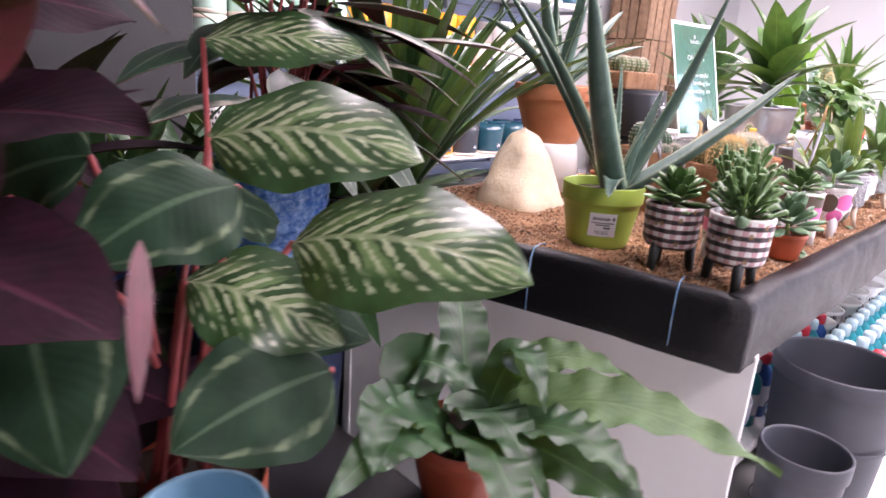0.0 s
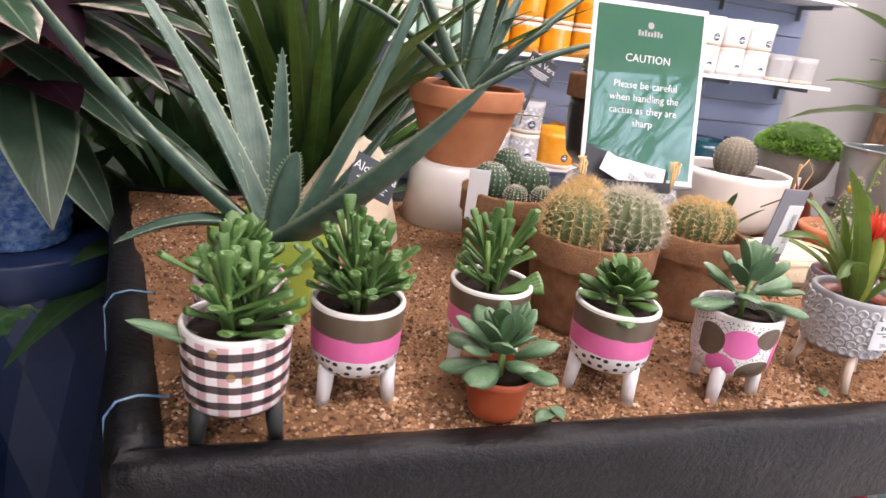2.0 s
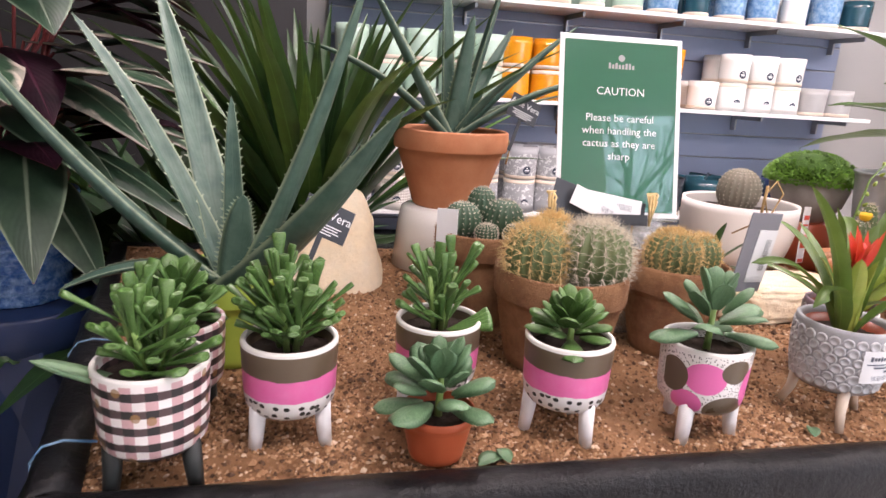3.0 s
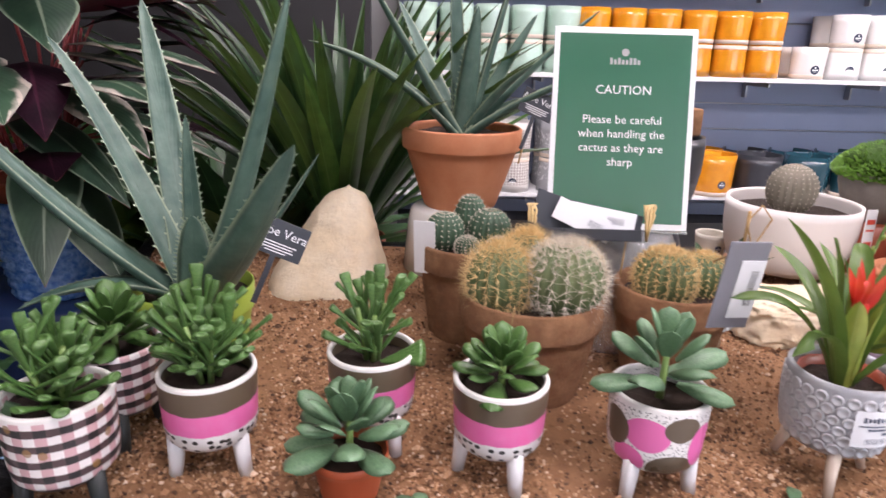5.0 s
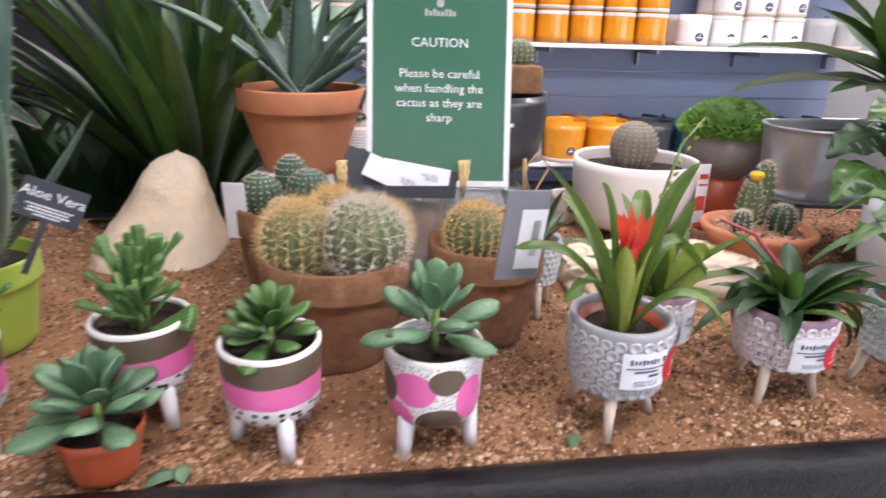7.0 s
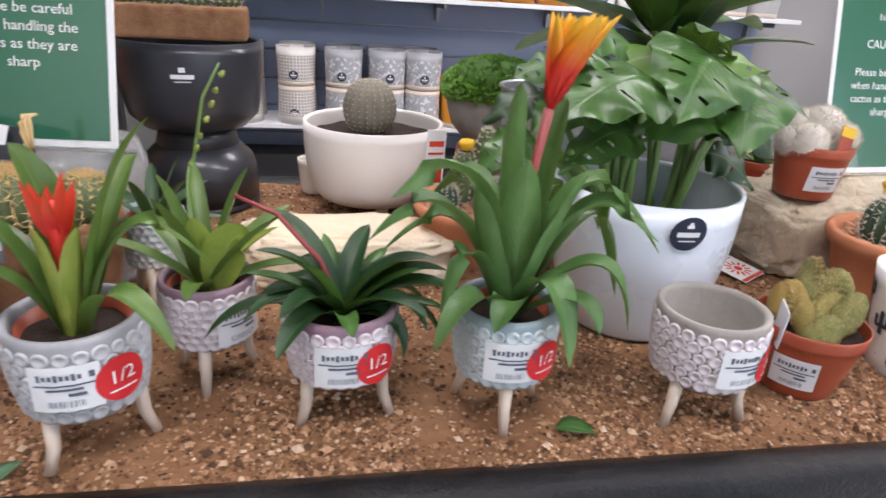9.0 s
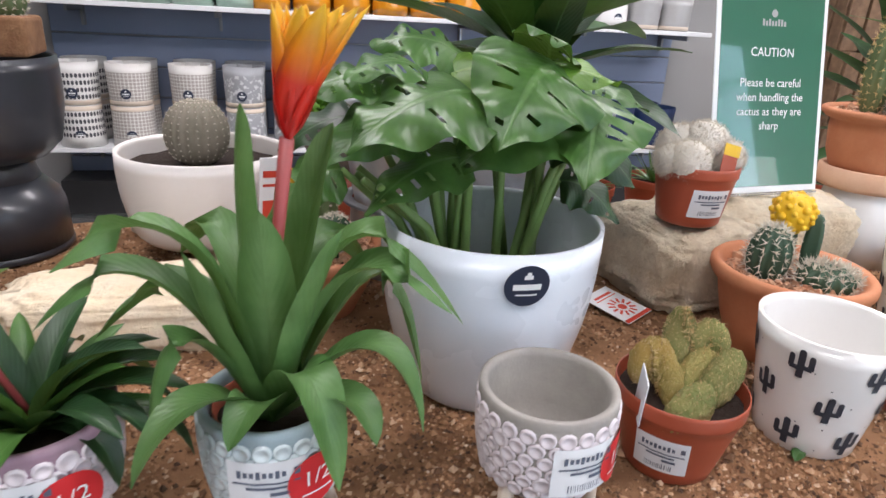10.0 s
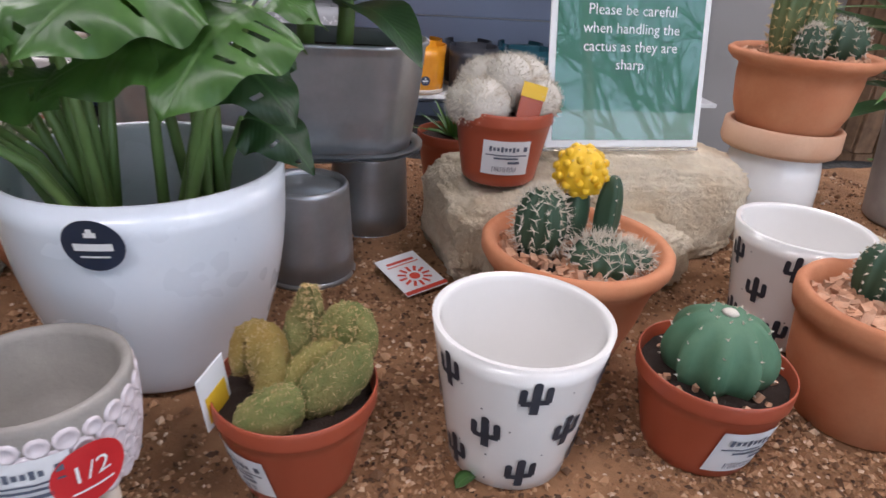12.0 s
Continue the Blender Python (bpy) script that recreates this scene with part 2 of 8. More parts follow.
def blade(p0, p1, p2, width, up=(0, 0, 1), shape="oval", nu=12, nv=4, cup=0.0, wave=0.0, thick=0.0, teeth=0, holes=0, seed=0, wf=17):
    """A leaf along a bent line. thick gives a fleshy body with a rounded back; teeth are spines along both edges."""
    p0, p1, p2, up = Vector(p0), Vector(p1), Vector(p2), Vector(up)
    bm = bmesh.new()
    uvl = bm.loops.layers.uv.new("UVMap")
    uvs, rows, back = {}, [], []
    f = SHAPES[shape]
    for i in range(nu + 1):
        t = i / nu
        c = bezier(p0, p1, p2, t)
        d = (bezier(p0, p1, p2, min(1, t + 0.02)) - bezier(p0, p1, p2, max(0, t - 0.02))).normalized()
        s = d.cross(up)
        s = s.normalized() if s.length > 1e-4 else d.orthogonal().normalized()
        n = s.cross(d)
        w = width * 0.5 * max(f(t), 0.02)
        row, bk = [], []
        for j in range(2 * nv + 1):
            q = j / nv - 1
            h = cup * w * q * q + wave * width * abs(q) ** 1.5 * math.sin(t * wf + seed + (q > 0) * 2.1) * 0.5
            v = bm.verts.new(c + s * (w * q) + n * h)
            uvs[v] = (t, j / (2 * nv))
            row.append(v)
            if thick:
                k = thick * max(f(t), 0.03) * math.sqrt(max(0, 1 - q * q))
                if 0 < j < 2 * nv:
                    u = bm.verts.new(c + s * (w * q) + n * (h - k))
                    uvs[u] = (t, j / (2 * nv))
                    bk.append(u)
                else:
                    bk.append(v)
        rows.append(row)
        back.append(bk)
        if teeth and 0 < i < nu:
            for q, v in ((-1, row[0]), (1, row[-1])):
                e = v.co + s * (q * w * 0.16 + q * 0.0022) + d * 0.0025
                tri_ = [bm.verts.new(v.co - d * 0.0022), bm.verts.new(v.co + d * 0.0022), bm.verts.new(e)]
                for x in tri_:
                    uvs[x] = (t, 0 if q < 0 else 1)
                bm.faces.new(tri_)
    for i in range(nu):
        for j in range(2 * nv):
            if holes and 3 < i < nu - 4 and i % 4 == 1 and (nv - 5 <= j <= nv - 3 or nv + 2 <= j <= nv + 4) and random.Random(seed * 97 + i * 2 + (j > nv)).random() < holes:
                continue
            bm.faces.new((rows[i][j], rows[i][j + 1], rows[i + 1][j + 1], rows[i + 1][j]))
            if thick:
                bm.faces.new((back[i][j + 1], back[i][j], back[i + 1][j], back[i + 1][j + 1]))
    for fc in bm.faces:
        for lp in fc.loops:
            lp[uvl].uv = uvs.get(lp.vert, (0.5, 0.5))
    return bm


def text_bm(body, size, depth=0.0002, align="CENTER"):
    cu = bpy.data.curves.new("words", "FONT")
    cu.body, cu.size, cu.align_x, cu.extrude, cu.resolution_u = body, size, align, depth, 2
    ob = new("words", cu)
    dg = bpy.context.evaluated_depsgraph_get()
    me = bpy.data.meshes.new_from_object(ob.evaluated_get(dg))
    bm = bmesh.new()
    bm.from_mesh(me)
    bpy.data.objects.remove(ob)
    bpy.data.curves.remove(cu)
    bpy.data.meshes.remove(me)
    return bm


def shift(bm, m):
    bmesh.ops.transform(bm, matrix=m, verts=bm.verts)
    return bm


def wrap(bm, radius_at, az):
    """Bends a flat x, y sheet (z out) round an upright turned pot; y becomes height."""
    for v in bm.verts:
        x, y, z = v.co
        r = radius_at(y) + z
        a = az + x / max(radius_at(y), 0.01)
        v.co = (r * math.cos(a), r * math.sin(a), y)
    return bm


def sheet(w, h, cx=0.0, cy=0.0, z=0.0006, nx=8, ny=3, round_=False):
    bm = bmesh.new()
    if round_:
        ctr = bm.verts.new((cx, cy, z))
        ring = [bm.verts.new((cx + w / 2 * math.cos(2 * math.pi * i / 28), cy + h / 2 * math.sin(2 * math.pi * i / 28), z)) for i in range(28)]
        for i in range(28):
            bm.faces.new((ctr, ring[i], ring[(i + 1) % 28]))
        return bm
    g = [[bm.verts.new((cx + w * (i / nx - 0.5), cy + h * (j / ny - 0.5), z)) for i in range(nx + 1)] for j in range(ny + 1)]
    for j in range(ny):
        for i in range(nx):
            bm.faces.new((g[j][i], g[j][i + 1], g[j + 1][i + 1], g[j + 1][i]))
    return bm


def merge(bm, other):
    me = bpy.data.meshes.new("join")
    other.to_mesh(me)
    other.free()
    bm.from_mesh(me)
    bpy.data.meshes.remove(me)
    return bm


def bars(rows):
    """Unreadable print: rows of (x, y, w, h)."""
    bm = bmesh.new()
    for x, y, w, h in rows:
        merge(bm, sheet(w, h, x, y, 0.0011, 3, 1))
    return bm


def code_bars(cx, cy, w, h, seed=0):
    rnd = random.Random(seed)
    out, x = [], cx - w / 2
    while x < cx + w / 2:
        k = rnd.uniform(0.0003, 0.0009)
        out.append((x, cy, k, h))
        x += k + rnd.uniform(0.0008, 0.0018)
    return out

# ---- materials ----
H = 0.90
SAND = plain("sand", (0.33, 0.175, 0.085), 0.95, col2=(0.20, 0.098, 0.045), mscale=14, var=0.22, scale=60, bump=0.8, bscale=420, bdist=0.004)


def grain_mat():
    m, nt, b, tc = base_mat("gravel_grain")
    rnd_ = nt.nodes.new("ShaderNodeNewGeometry").outputs["Random Per Island"]
    c = ramp(nt, rnd_, [(0.0, (0.07, 0.033, 0.016)), (0.35, (0.24, 0.12, 0.055)), (0.7, (0.43, 0.235, 0.12)), (0.9, (0.54, 0.34, 0.20)), (1.0, (0.70, 0.54, 0.40))])
    finish(nt, b, c, tc.outputs["Object"], 0.8, var=0.15, scale=200, bump=0.1, bscale=900)
    return m


GRAIN = grain_mat()
LINER = plain("black_liner", (0.008, 0.008, 0.010), 0.36, var=0.3, scale=12, bump=0.7, bscale=70, bdist=0.005)
LINER.node_tree.nodes["Principled BSDF"].inputs["Specular IOR Level"].default_value = 0.3
WHITE_BOARD = plain("white_board", (0.86, 0.86, 0.85), 0.45, var=0.05, scale=3, bump=0.05, bscale=60)
FLOOR_M = plain("pale_floor", (0.60, 0.60, 0.59), 0.35, col2=(0.53, 0.52, 0.50), var=0.06, scale=2, bump=0.05, bscale=40)
WALL_M = plain("white_wall", (0.52, 0.52, 0.52), 0.7, var=0.05, scale=2, bump=0.1, bscale=80)
GREY_WALL = plain("pale_grey_wall", (0.33, 0.325, 0.32), 0.7, var=0.06, scale=2, bump=0.1, bscale=80)
CEIL_M = plain("ceiling_white", (0.42, 0.42, 0.42), 0.8, var=0.04, scale=2)
# Near-black backing for the left end, its gloom put into the colour.
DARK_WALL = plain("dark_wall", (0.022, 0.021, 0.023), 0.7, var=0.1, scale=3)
SLAT_M = plain("blue_grey_slat", (0.24, 0.29, 0.42), 0.5, var=0.06, scale=4, bump=0.05)
SHELF_M = plain("white_shelf", (0.74, 0.75, 0.76), 0.4, var=0.04, scale=4)
GREY_METAL = plain("grey_bracket", (0.35, 0.36, 0.38), 0.35, metal=0.7)
DARK_M = plain("dark_plinth", (0.02, 0.02, 0.022), 0.5)
WOOD = plain("crate_wood", (0.21, 0.125, 0.07), 0.65, col2=(0.12, 0.068, 0.038), mscale=20, var=0.2, scale=30, bump=0.3)
CERAMIC = plain("white_glaze", (0.80, 0.79, 0.77), 0.18, coat=0.4, var=0.03, scale=10, bump=0.03, rvar=0.04)
CREAM = plain("cream_glaze", (0.74, 0.70, 0.62), 0.2, coat=0.4, var=0.04, scale=10, bump=0.03, rvar=0.04)
BOWL_M = plain("matt_white", (0.78, 0.74, 0.71), 0.5, var=0.04, scale=8, bump=0.06)
BIGPOT_M = plain("pale_blue_glaze", (0.71, 0.78, 0.86), 0.28, coat=0.35, col2=(0.78, 0.82, 0.87), mscale=4, var=0.04, scale=6, bump=0.03)
TERRA = plain("terracotta", (0.52, 0.19, 0.085), 0.75, col2=(0.60, 0.27, 0.14), mscale=8, var=0.12, scale=14, bump=0.25, bscale=220)
TERRA_PALE = plain("terracotta_pale", (0.62, 0.40, 0.27), 0.8, col2=(0.56, 0.32, 0.2), mscale=10, var=0.1, bump=0.25, bscale=220)
PLASTIC_R = plain("red_brown_plastic", (0.36, 0.075, 0.035), 0.38, var=0.08, scale=12, bump=0.05)
PLASTIC_O = plain("orange_red_plastic", (0.50, 0.105, 0.04), 0.4, var=0.08, scale=12, bump=0.05)
LIME = plain("lime_plastic", (0.36, 0.50, 0.075), 0.4, var=0.08, scale=10, bump=0.04)
COIR = plain("coir_fibre", (0.34, 0.18, 0.09), 0.95, col2=(0.22, 0.105, 0.05), mscale=30, var=0.3, scale=80, bump=1.0, bscale=300, bdist=0.004)
SOIL = plain("dark_compost", (0.035, 0.020, 0.013), 0.95, var=0.4, scale=90, bump=1.0, bscale=260, bdist=0.005)
CHIPS = plain("clay_chips", (0.50, 0.26, 0.15), 0.85, col2=(0.58, 0.36, 0.24), mscale=50, var=0.35, scale=120, bump=0.3, island=True)
SANDSTONE = plain("sandstone", (0.80, 0.66, 0.46), 0.9, col2=(0.82, 0.72, 0.56), mscale=12, var=0.14, scale=30, bump=0.6, bscale=120, bdist=0.006)
LIMESTONE = plain("limestone", (0.78, 0.69, 0.53), 0.92, col2=(0.64, 0.52, 0.36), mscale=18, var=0.2, scale=40, bump=1.0, bscale=90, bdist=0.01)
CONCRETE = plain("grey_concrete", (0.30, 0.28, 0.26), 0.85, col2=(0.36, 0.34, 0.31), mscale=20, var=0.12, bump=0.4, bscale=180)
ZINC = plain("zinc", (0.48, 0.50, 0.52), 0.34, metal=0.7, col2=(0.32, 0.34, 0.36), mscale=7, var=0.2, scale=9, bump=0.12, bscale=60)
BLACKPOT = plain("anthracite_glaze", (0.030, 0.033, 0.042), 0.35, coat=0.25, var=0.2, scale=10, bump=0.05)
BLUE_TEX = plain("blue_glaze", (0.035, 0.13, 0.42), 0.25, coat=0.5, col2=(0.20, 0.36, 0.62), mscale=55, var=0.3, scale=60, bump=0.8, bscale=110, bdist=0.006)
NAVY = plain("navy_glaze", (0.012, 0.028, 0.09), 0.42, coat=0.1, var=0.3, scale=8, bump=0.1)
LBLUE = plain("light_blue_glaze", (0.30, 0.55, 0.72), 0.3, coat=0.3, var=0.1)
BUCKET = plain("charcoal_plastic", (0.075, 0.08, 0.10), 0.5, var=0.15, scale=6, bump=0.1)
PAPER = plain("white_paper", (0.76, 0.78, 0.80), 0.6, var=0.04, scale=20, bump=0.02)
LABEL_INK = plain("label_ink", (0.10, 0.12, 0.17), 0.6, var=0.1)
PRINT = plain("dark_print", (0.03, 0.035, 0.05), 0.6, var=0.1)
RED_ST = plain("red_sticker", (0.62, 0.025, 0.03), 0.45, var=0.06)
RED_PR = plain("red_print", (0.60, 0.06, 0.03), 0.55, var=0.1)
NAVY_ST = plain("navy_sticker", (0.02, 0.03, 0.06), 0.4, var=0.1)
GREEN_SIGN = plain("green_print", (0.035, 0.16, 0.09), 0.25, coat=1.0, var=0.05, scale=5, bump=0.0)
GREEN_SIGN.node_tree.nodes["Principled BSDF"].inputs["Coat IOR"].default_value = 1.8
GREEN_SIGN.node_tree.nodes["Principled BSDF"].inputs["Coat Roughness"].default_value = 0.02
WHITE_PR = plain("white_print", (0.82, 0.84, 0.84), 0.45, var=0.02)
GREY_CARD = plain("grey_card", (0.22, 0.22, 0.25), 0.35, var=0.1)
TAG_DARK = plain("slate_card", (0.035, 0.04, 0.05), 0.45, var=0.1)
YELLOW_PR = plain("yellow_print", (0.75, 0.48, 0.03), 0.5, var=0.06)
TWINE = plain("twine", (0.42, 0.27, 0.12), 0.9, var=0.2, scale=90)
LEG_WOOD = plain("pale_wood", (0.66, 0.56, 0.46), 0.55, var=0.08, scale=40, bump=0.1)
LEG_WHITE = plain("white_leg", (0.74, 0.74, 0.75), 0.3, coat=0.2, var=0.03)
LEG_DARK = plain("dark_leg", (0.025, 0.03, 0.03), 0.5, var=0.1)
ORANGE_G = plain("amber_glaze", (0.72, 0.30, 0.012), 0.2, coat=0.5, col2=(0.62, 0.23, 0.01), mscale=12, var=0.1)
TEAL_G = plain("teal_glaze", (0.012, 0.06, 0.085), 0.2, coat=0.5, var=0.15)
GREY_G = plain("grey_glaze", (0.40, 0.40, 0.40), 0.3, coat=0.2, var=0.1)
BLUE_G = plain("sea_blue_glaze", (0.10, 0.24, 0.46), 0.25, coat=0.4, col2=(0.30, 0.46, 0.62), mscale=40, var=0.2)
MINT_G = plain("mint_glaze", (0.45, 0.62, 0.52), 0.25, coat=0.3, var=0.1)
BISQUE = plain("bare_clay", (0.70, 0.60, 0.50), 0.7, var=0.06)
CLEAR = plain("clear_plastic", (0.9, 0.92, 0.93), 0.12, var=0.02, bump=0.15, bscale=50)
CLEAR.node_tree.nodes["Principled BSDF"].inputs["Transmission Weight"].default_value = 0.82
CLEAR.node_tree.nodes["Principled BSDF"].inputs["IOR"].default_value = 1.2
GLASS = plain("window_glass", (1, 1, 1), 0.02, var=0.0, bump=0, rvar=0.0)
GLASS.node_tree.nodes["Principled BSDF"].inputs["Transmission Weight"].default_value = 1.0
GLASS.node_tree.nodes["Principled BSDF"].inputs["IOR"].default_value = 1.02
LAMP_M = plain("lamp_panel", (0.9, 0.9, 0.9), 0.6)
LAMP_M.node_tree.nodes["Principled BSDF"].inputs["Emission Color"].default_value = (1, 0.97, 0.93, 1)
LAMP_M.node_tree.nodes["Principled BSDF"].inputs["Emission Strength"].default_value = 6.0
SPINE_Y = plain("golden_spine", (0.68, 0.50, 0.24), 0.6, var=0.2)
SPINE_W = plain("pale_spine", (0.66, 0.60, 0.50), 0.6, var=0.15)
WOOL = plain("white_wool", (0.66, 0.62, 0.55), 0.95, var=0.12, scale=60, bump=0.6, bscale=400)
CACTUS = plain("cactus_green", (0.095, 0.145, 0.06), 0.55, col2=(0.15, 0.18, 0.075), mscale=25, var=0.2, bump=0.2)
CACTUS_B = plain("cactus_blue_green", (0.06, 0.15, 0.085), 0.6, col2=(0.09, 0.19, 0.11), mscale=30, var=0.15, bump=0.25)
CACTUS_D = plain("cactus_dark", (0.04, 0.085, 0.048), 0.55, var=0.2, bump=0.2)
CACTUS_G = plain("cactus_grey", (0.22, 0.20, 0.15), 0.85, col2=(0.27, 0.24, 0.19), mscale=40, var=0.2, bump=0.7, bscale=220)
CREST_M = plain("crest_flesh", (0.23, 0.24, 0.07), 0.8, col2=(0.44, 0.31, 0.10), mscale=16, var=0.2, bump=0.9, bscale=330, bdist=0.004)
YELLOW_C = plain("yellow_graft", (0.82, 0.50, 0.015), 0.5, var=0.12, bump=0.3, bscale=180)

ALOE_L = leaf_mat("aloe_leaf", (0.048, 0.105, 0.082), (0.105, 0.178, 0.138), (0.075, 0.14, 0.108), 0.42, edge=(0.30, 0.38, 0.26), trans=0.04)
SUCC_L = leaf_mat("succulent_leaf", (0.055, 0.135, 0.035), (0.115, 0.225, 0.06), (0.08, 0.17, 0.05), 0.35, trans=0.05)
JADE_L = leaf_mat("jade_leaf", (0.085, 0.175, 0.09), (0.16, 0.275, 0.15), (0.12, 0.22, 0.13), 0.4, trans=0.05)
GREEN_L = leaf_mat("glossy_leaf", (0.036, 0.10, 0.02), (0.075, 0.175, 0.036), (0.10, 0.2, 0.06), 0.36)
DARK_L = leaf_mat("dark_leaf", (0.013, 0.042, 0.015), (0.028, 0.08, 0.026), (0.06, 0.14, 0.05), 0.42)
LIGHT_L = leaf_mat("young_leaf", (0.10, 0.23, 0.024), (0.16, 0.30, 0.04), (0.25, 0.4, 0.1), 0.4, trans=0.25)
GUZ_L = leaf_mat("guzmania_leaf", (0.066, 0.155, 0.042), (0.122, 0.232, 0.074), (0.10, 0.2, 0.06), 0.42, trans=0.15)
BROM_L = leaf_mat("olive_leaf", (0.075, 0.145, 0.03), (0.12, 0.20, 0.045), (0.16, 0.24, 0.07), 0.33, trans=0.15)
YG_L = leaf_mat("yellow_green_leaf", (0.22, 0.31, 0.05), (0.33, 0.38, 0.08), (0.35, 0.42, 0.12), 0.35, trans=0.2)
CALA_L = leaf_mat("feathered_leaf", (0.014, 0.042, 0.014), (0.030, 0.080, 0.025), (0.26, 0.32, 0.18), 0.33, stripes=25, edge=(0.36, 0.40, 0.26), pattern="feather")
# Darkened calathea leaf with a faint ring; the shade is put into its colour.
CALA_SHADE = leaf_mat("shaded_medallion_leaf", (0.008, 0.022, 0.012), (0.014, 0.036, 0.018), (0.05, 0.09, 0.05), 0.58, stripes=27, edge=(0.20, 0.25, 0.15), pattern="medallion", trans=0.05)
STRO_L = leaf_mat("variegated_leaf", (0.030, 0.075, 0.045), (0.06, 0.12, 0.07), (0.26, 0.33, 0.22), 0.35, stripes=30, edge=(0.62, 0.56, 0.48), pattern="edge")
STRO_D = leaf_mat("green_rimmed_leaf", (0.018, 0.048, 0.03), (0.036, 0.08, 0.045), (0.28, 0.36, 0.25), 0.42, edge=(0.22, 0.3, 0.2))
FERN_L = leaf_mat("fern_leaf", (0.045, 0.10, 0.032), (0.10, 0.175, 0.065), (0.08, 0.15, 0.05), 0.55)
RED_L = leaf_mat("burgundy_leaf", (0.075, 0.010, 0.022), (0.14, 0.02, 0.04), (0.2, 0.04, 0.06), 0.4)
BURG_L = leaf_mat("dark_burgundy_leaf", (0.010, 0.003, 0.007), (0.024, 0.006, 0.014), (0.06, 0.015, 0.03), 0.6, trans=0.03)
# Sheen held low so these leaves at the left end stay dark.
for q in (BURG_L, CALA_SHADE):
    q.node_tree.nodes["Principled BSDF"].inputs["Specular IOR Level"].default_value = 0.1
FLOWER_R = leaf_mat("red_bract", (0.62, 0.02, 0.02), (0.72, 0.05, 0.03), (0.6, 0.05, 0.03), 0.4, trans=0.2)
STEM_G = plain("green_stem", (0.19, 0.31, 0.09), 0.4, var=0.15)
STEM_R = plain("red_stem", (0.28, 0.05, 0.05), 0.45, var=0.15)
TRUNK = plain("cane", (0.20, 0.15, 0.09), 0.8, var=0.2, bump=0.5)


def bract_mat():
    m, nt, b, tc = base_mat("flame_bract")
    sp = nt.nodes.new("ShaderNodeSeparateXYZ")
    nt.links.new(tc.outputs["UV"], sp.inputs[0])
    c = ramp(nt, sp.outputs[0], [(0.0, (0.50, 0.012, 0.012)), (0.45, (0.62, 0.03, 0.012)), (0.66, (0.76, 0.22, 0.01)), (0.95, (0.82, 0.48, 0.03))])
    finish(nt, b, c, tc.outputs["Object"], 0.35, var=0.12, scale=25, bump=0.05)
    return m


FLAME = bract_mat()


def polar(nt, tc):
    """Height and angle (turns) of the pot's own axis."""
    sp = nt.nodes.new("ShaderNodeSeparateXYZ")
    nt.links.new(tc.outputs["Object"], sp.inputs[0])
    a = mth(nt, "DIVIDE", mth(nt, "ARCTAN2", sp.outputs[1], sp.outputs[0]), 2 * math.pi)
    return sp.outputs[2], a


def step(nt, x, at, soft=0.0006):
    return mth(nt, "MINIMUM", mth(nt, "MAXIMUM", mth(nt, "MULTIPLY_ADD", mth(nt, "SUBTRACT", x, at), 1 / soft, 0.5), 0), 1)


def banded_mat():
    """White pot with a brown band, a brushed pink band and black dabs below."""
    m, nt, b, tc = base_mat("brown_pink_bands")
    z, a = polar(nt, tc)
    wob = mth(nt, "MULTIPLY", mth(nt, "SUBTRACT", noise_tex(nt, tc.outputs["Object"], 45, 3), 0.5), 0.006)
    zw = mth(nt, "ADD", z, wob)
    cv = nt.nodes.new("ShaderNodeCombineXYZ")
    nt.links.new(mth(nt, "MULTIPLY", a, 26), cv.inputs[0])
    nt.links.new(mth(nt, "MULTIPLY", z, 105), cv.inputs[1])
    vo = nt.nodes.new("ShaderNodeTexVoronoi")
    vo.voronoi_dimensions = "2D"
    vo.inputs["Scale"].default_value, vo.inputs["Randomness"].default_value = 1.0, 0.75
    nt.links.new(cv.outputs[0], vo.inputs["Vector"])
    dab = mth(nt, "LESS_THAN", vo.outputs["Distance"], 0.27)
    lowz = mth(nt, "SUBTRACT", step(nt, z, 0.044), step(nt, z, 0.065))
    c = mixc(nt, mth(nt, "MULTIPLY", dab, lowz), (0.78, 0.77, 0.75), (0.02, 0.022, 0.02))
    pink = mixc(nt, noise_tex(nt, tc.outputs["Object"], 60, 3), (0.74, 0.10, 0.33), (0.76, 0.22, 0.45))
    c = mixc(nt, step(nt, zw, 0.067), c, pink)
    c = mixc(nt, step(nt, zw, 0.0935), c, (0.115, 0.085, 0.055))
    c = mixc(nt, step(nt, z, 0.1205), c, (0.78, 0.77, 0.74))
    finish(nt, b, c, tc.outputs["Object"], 0.35, var=0.05, scale=20, bump=0.06)
    return m


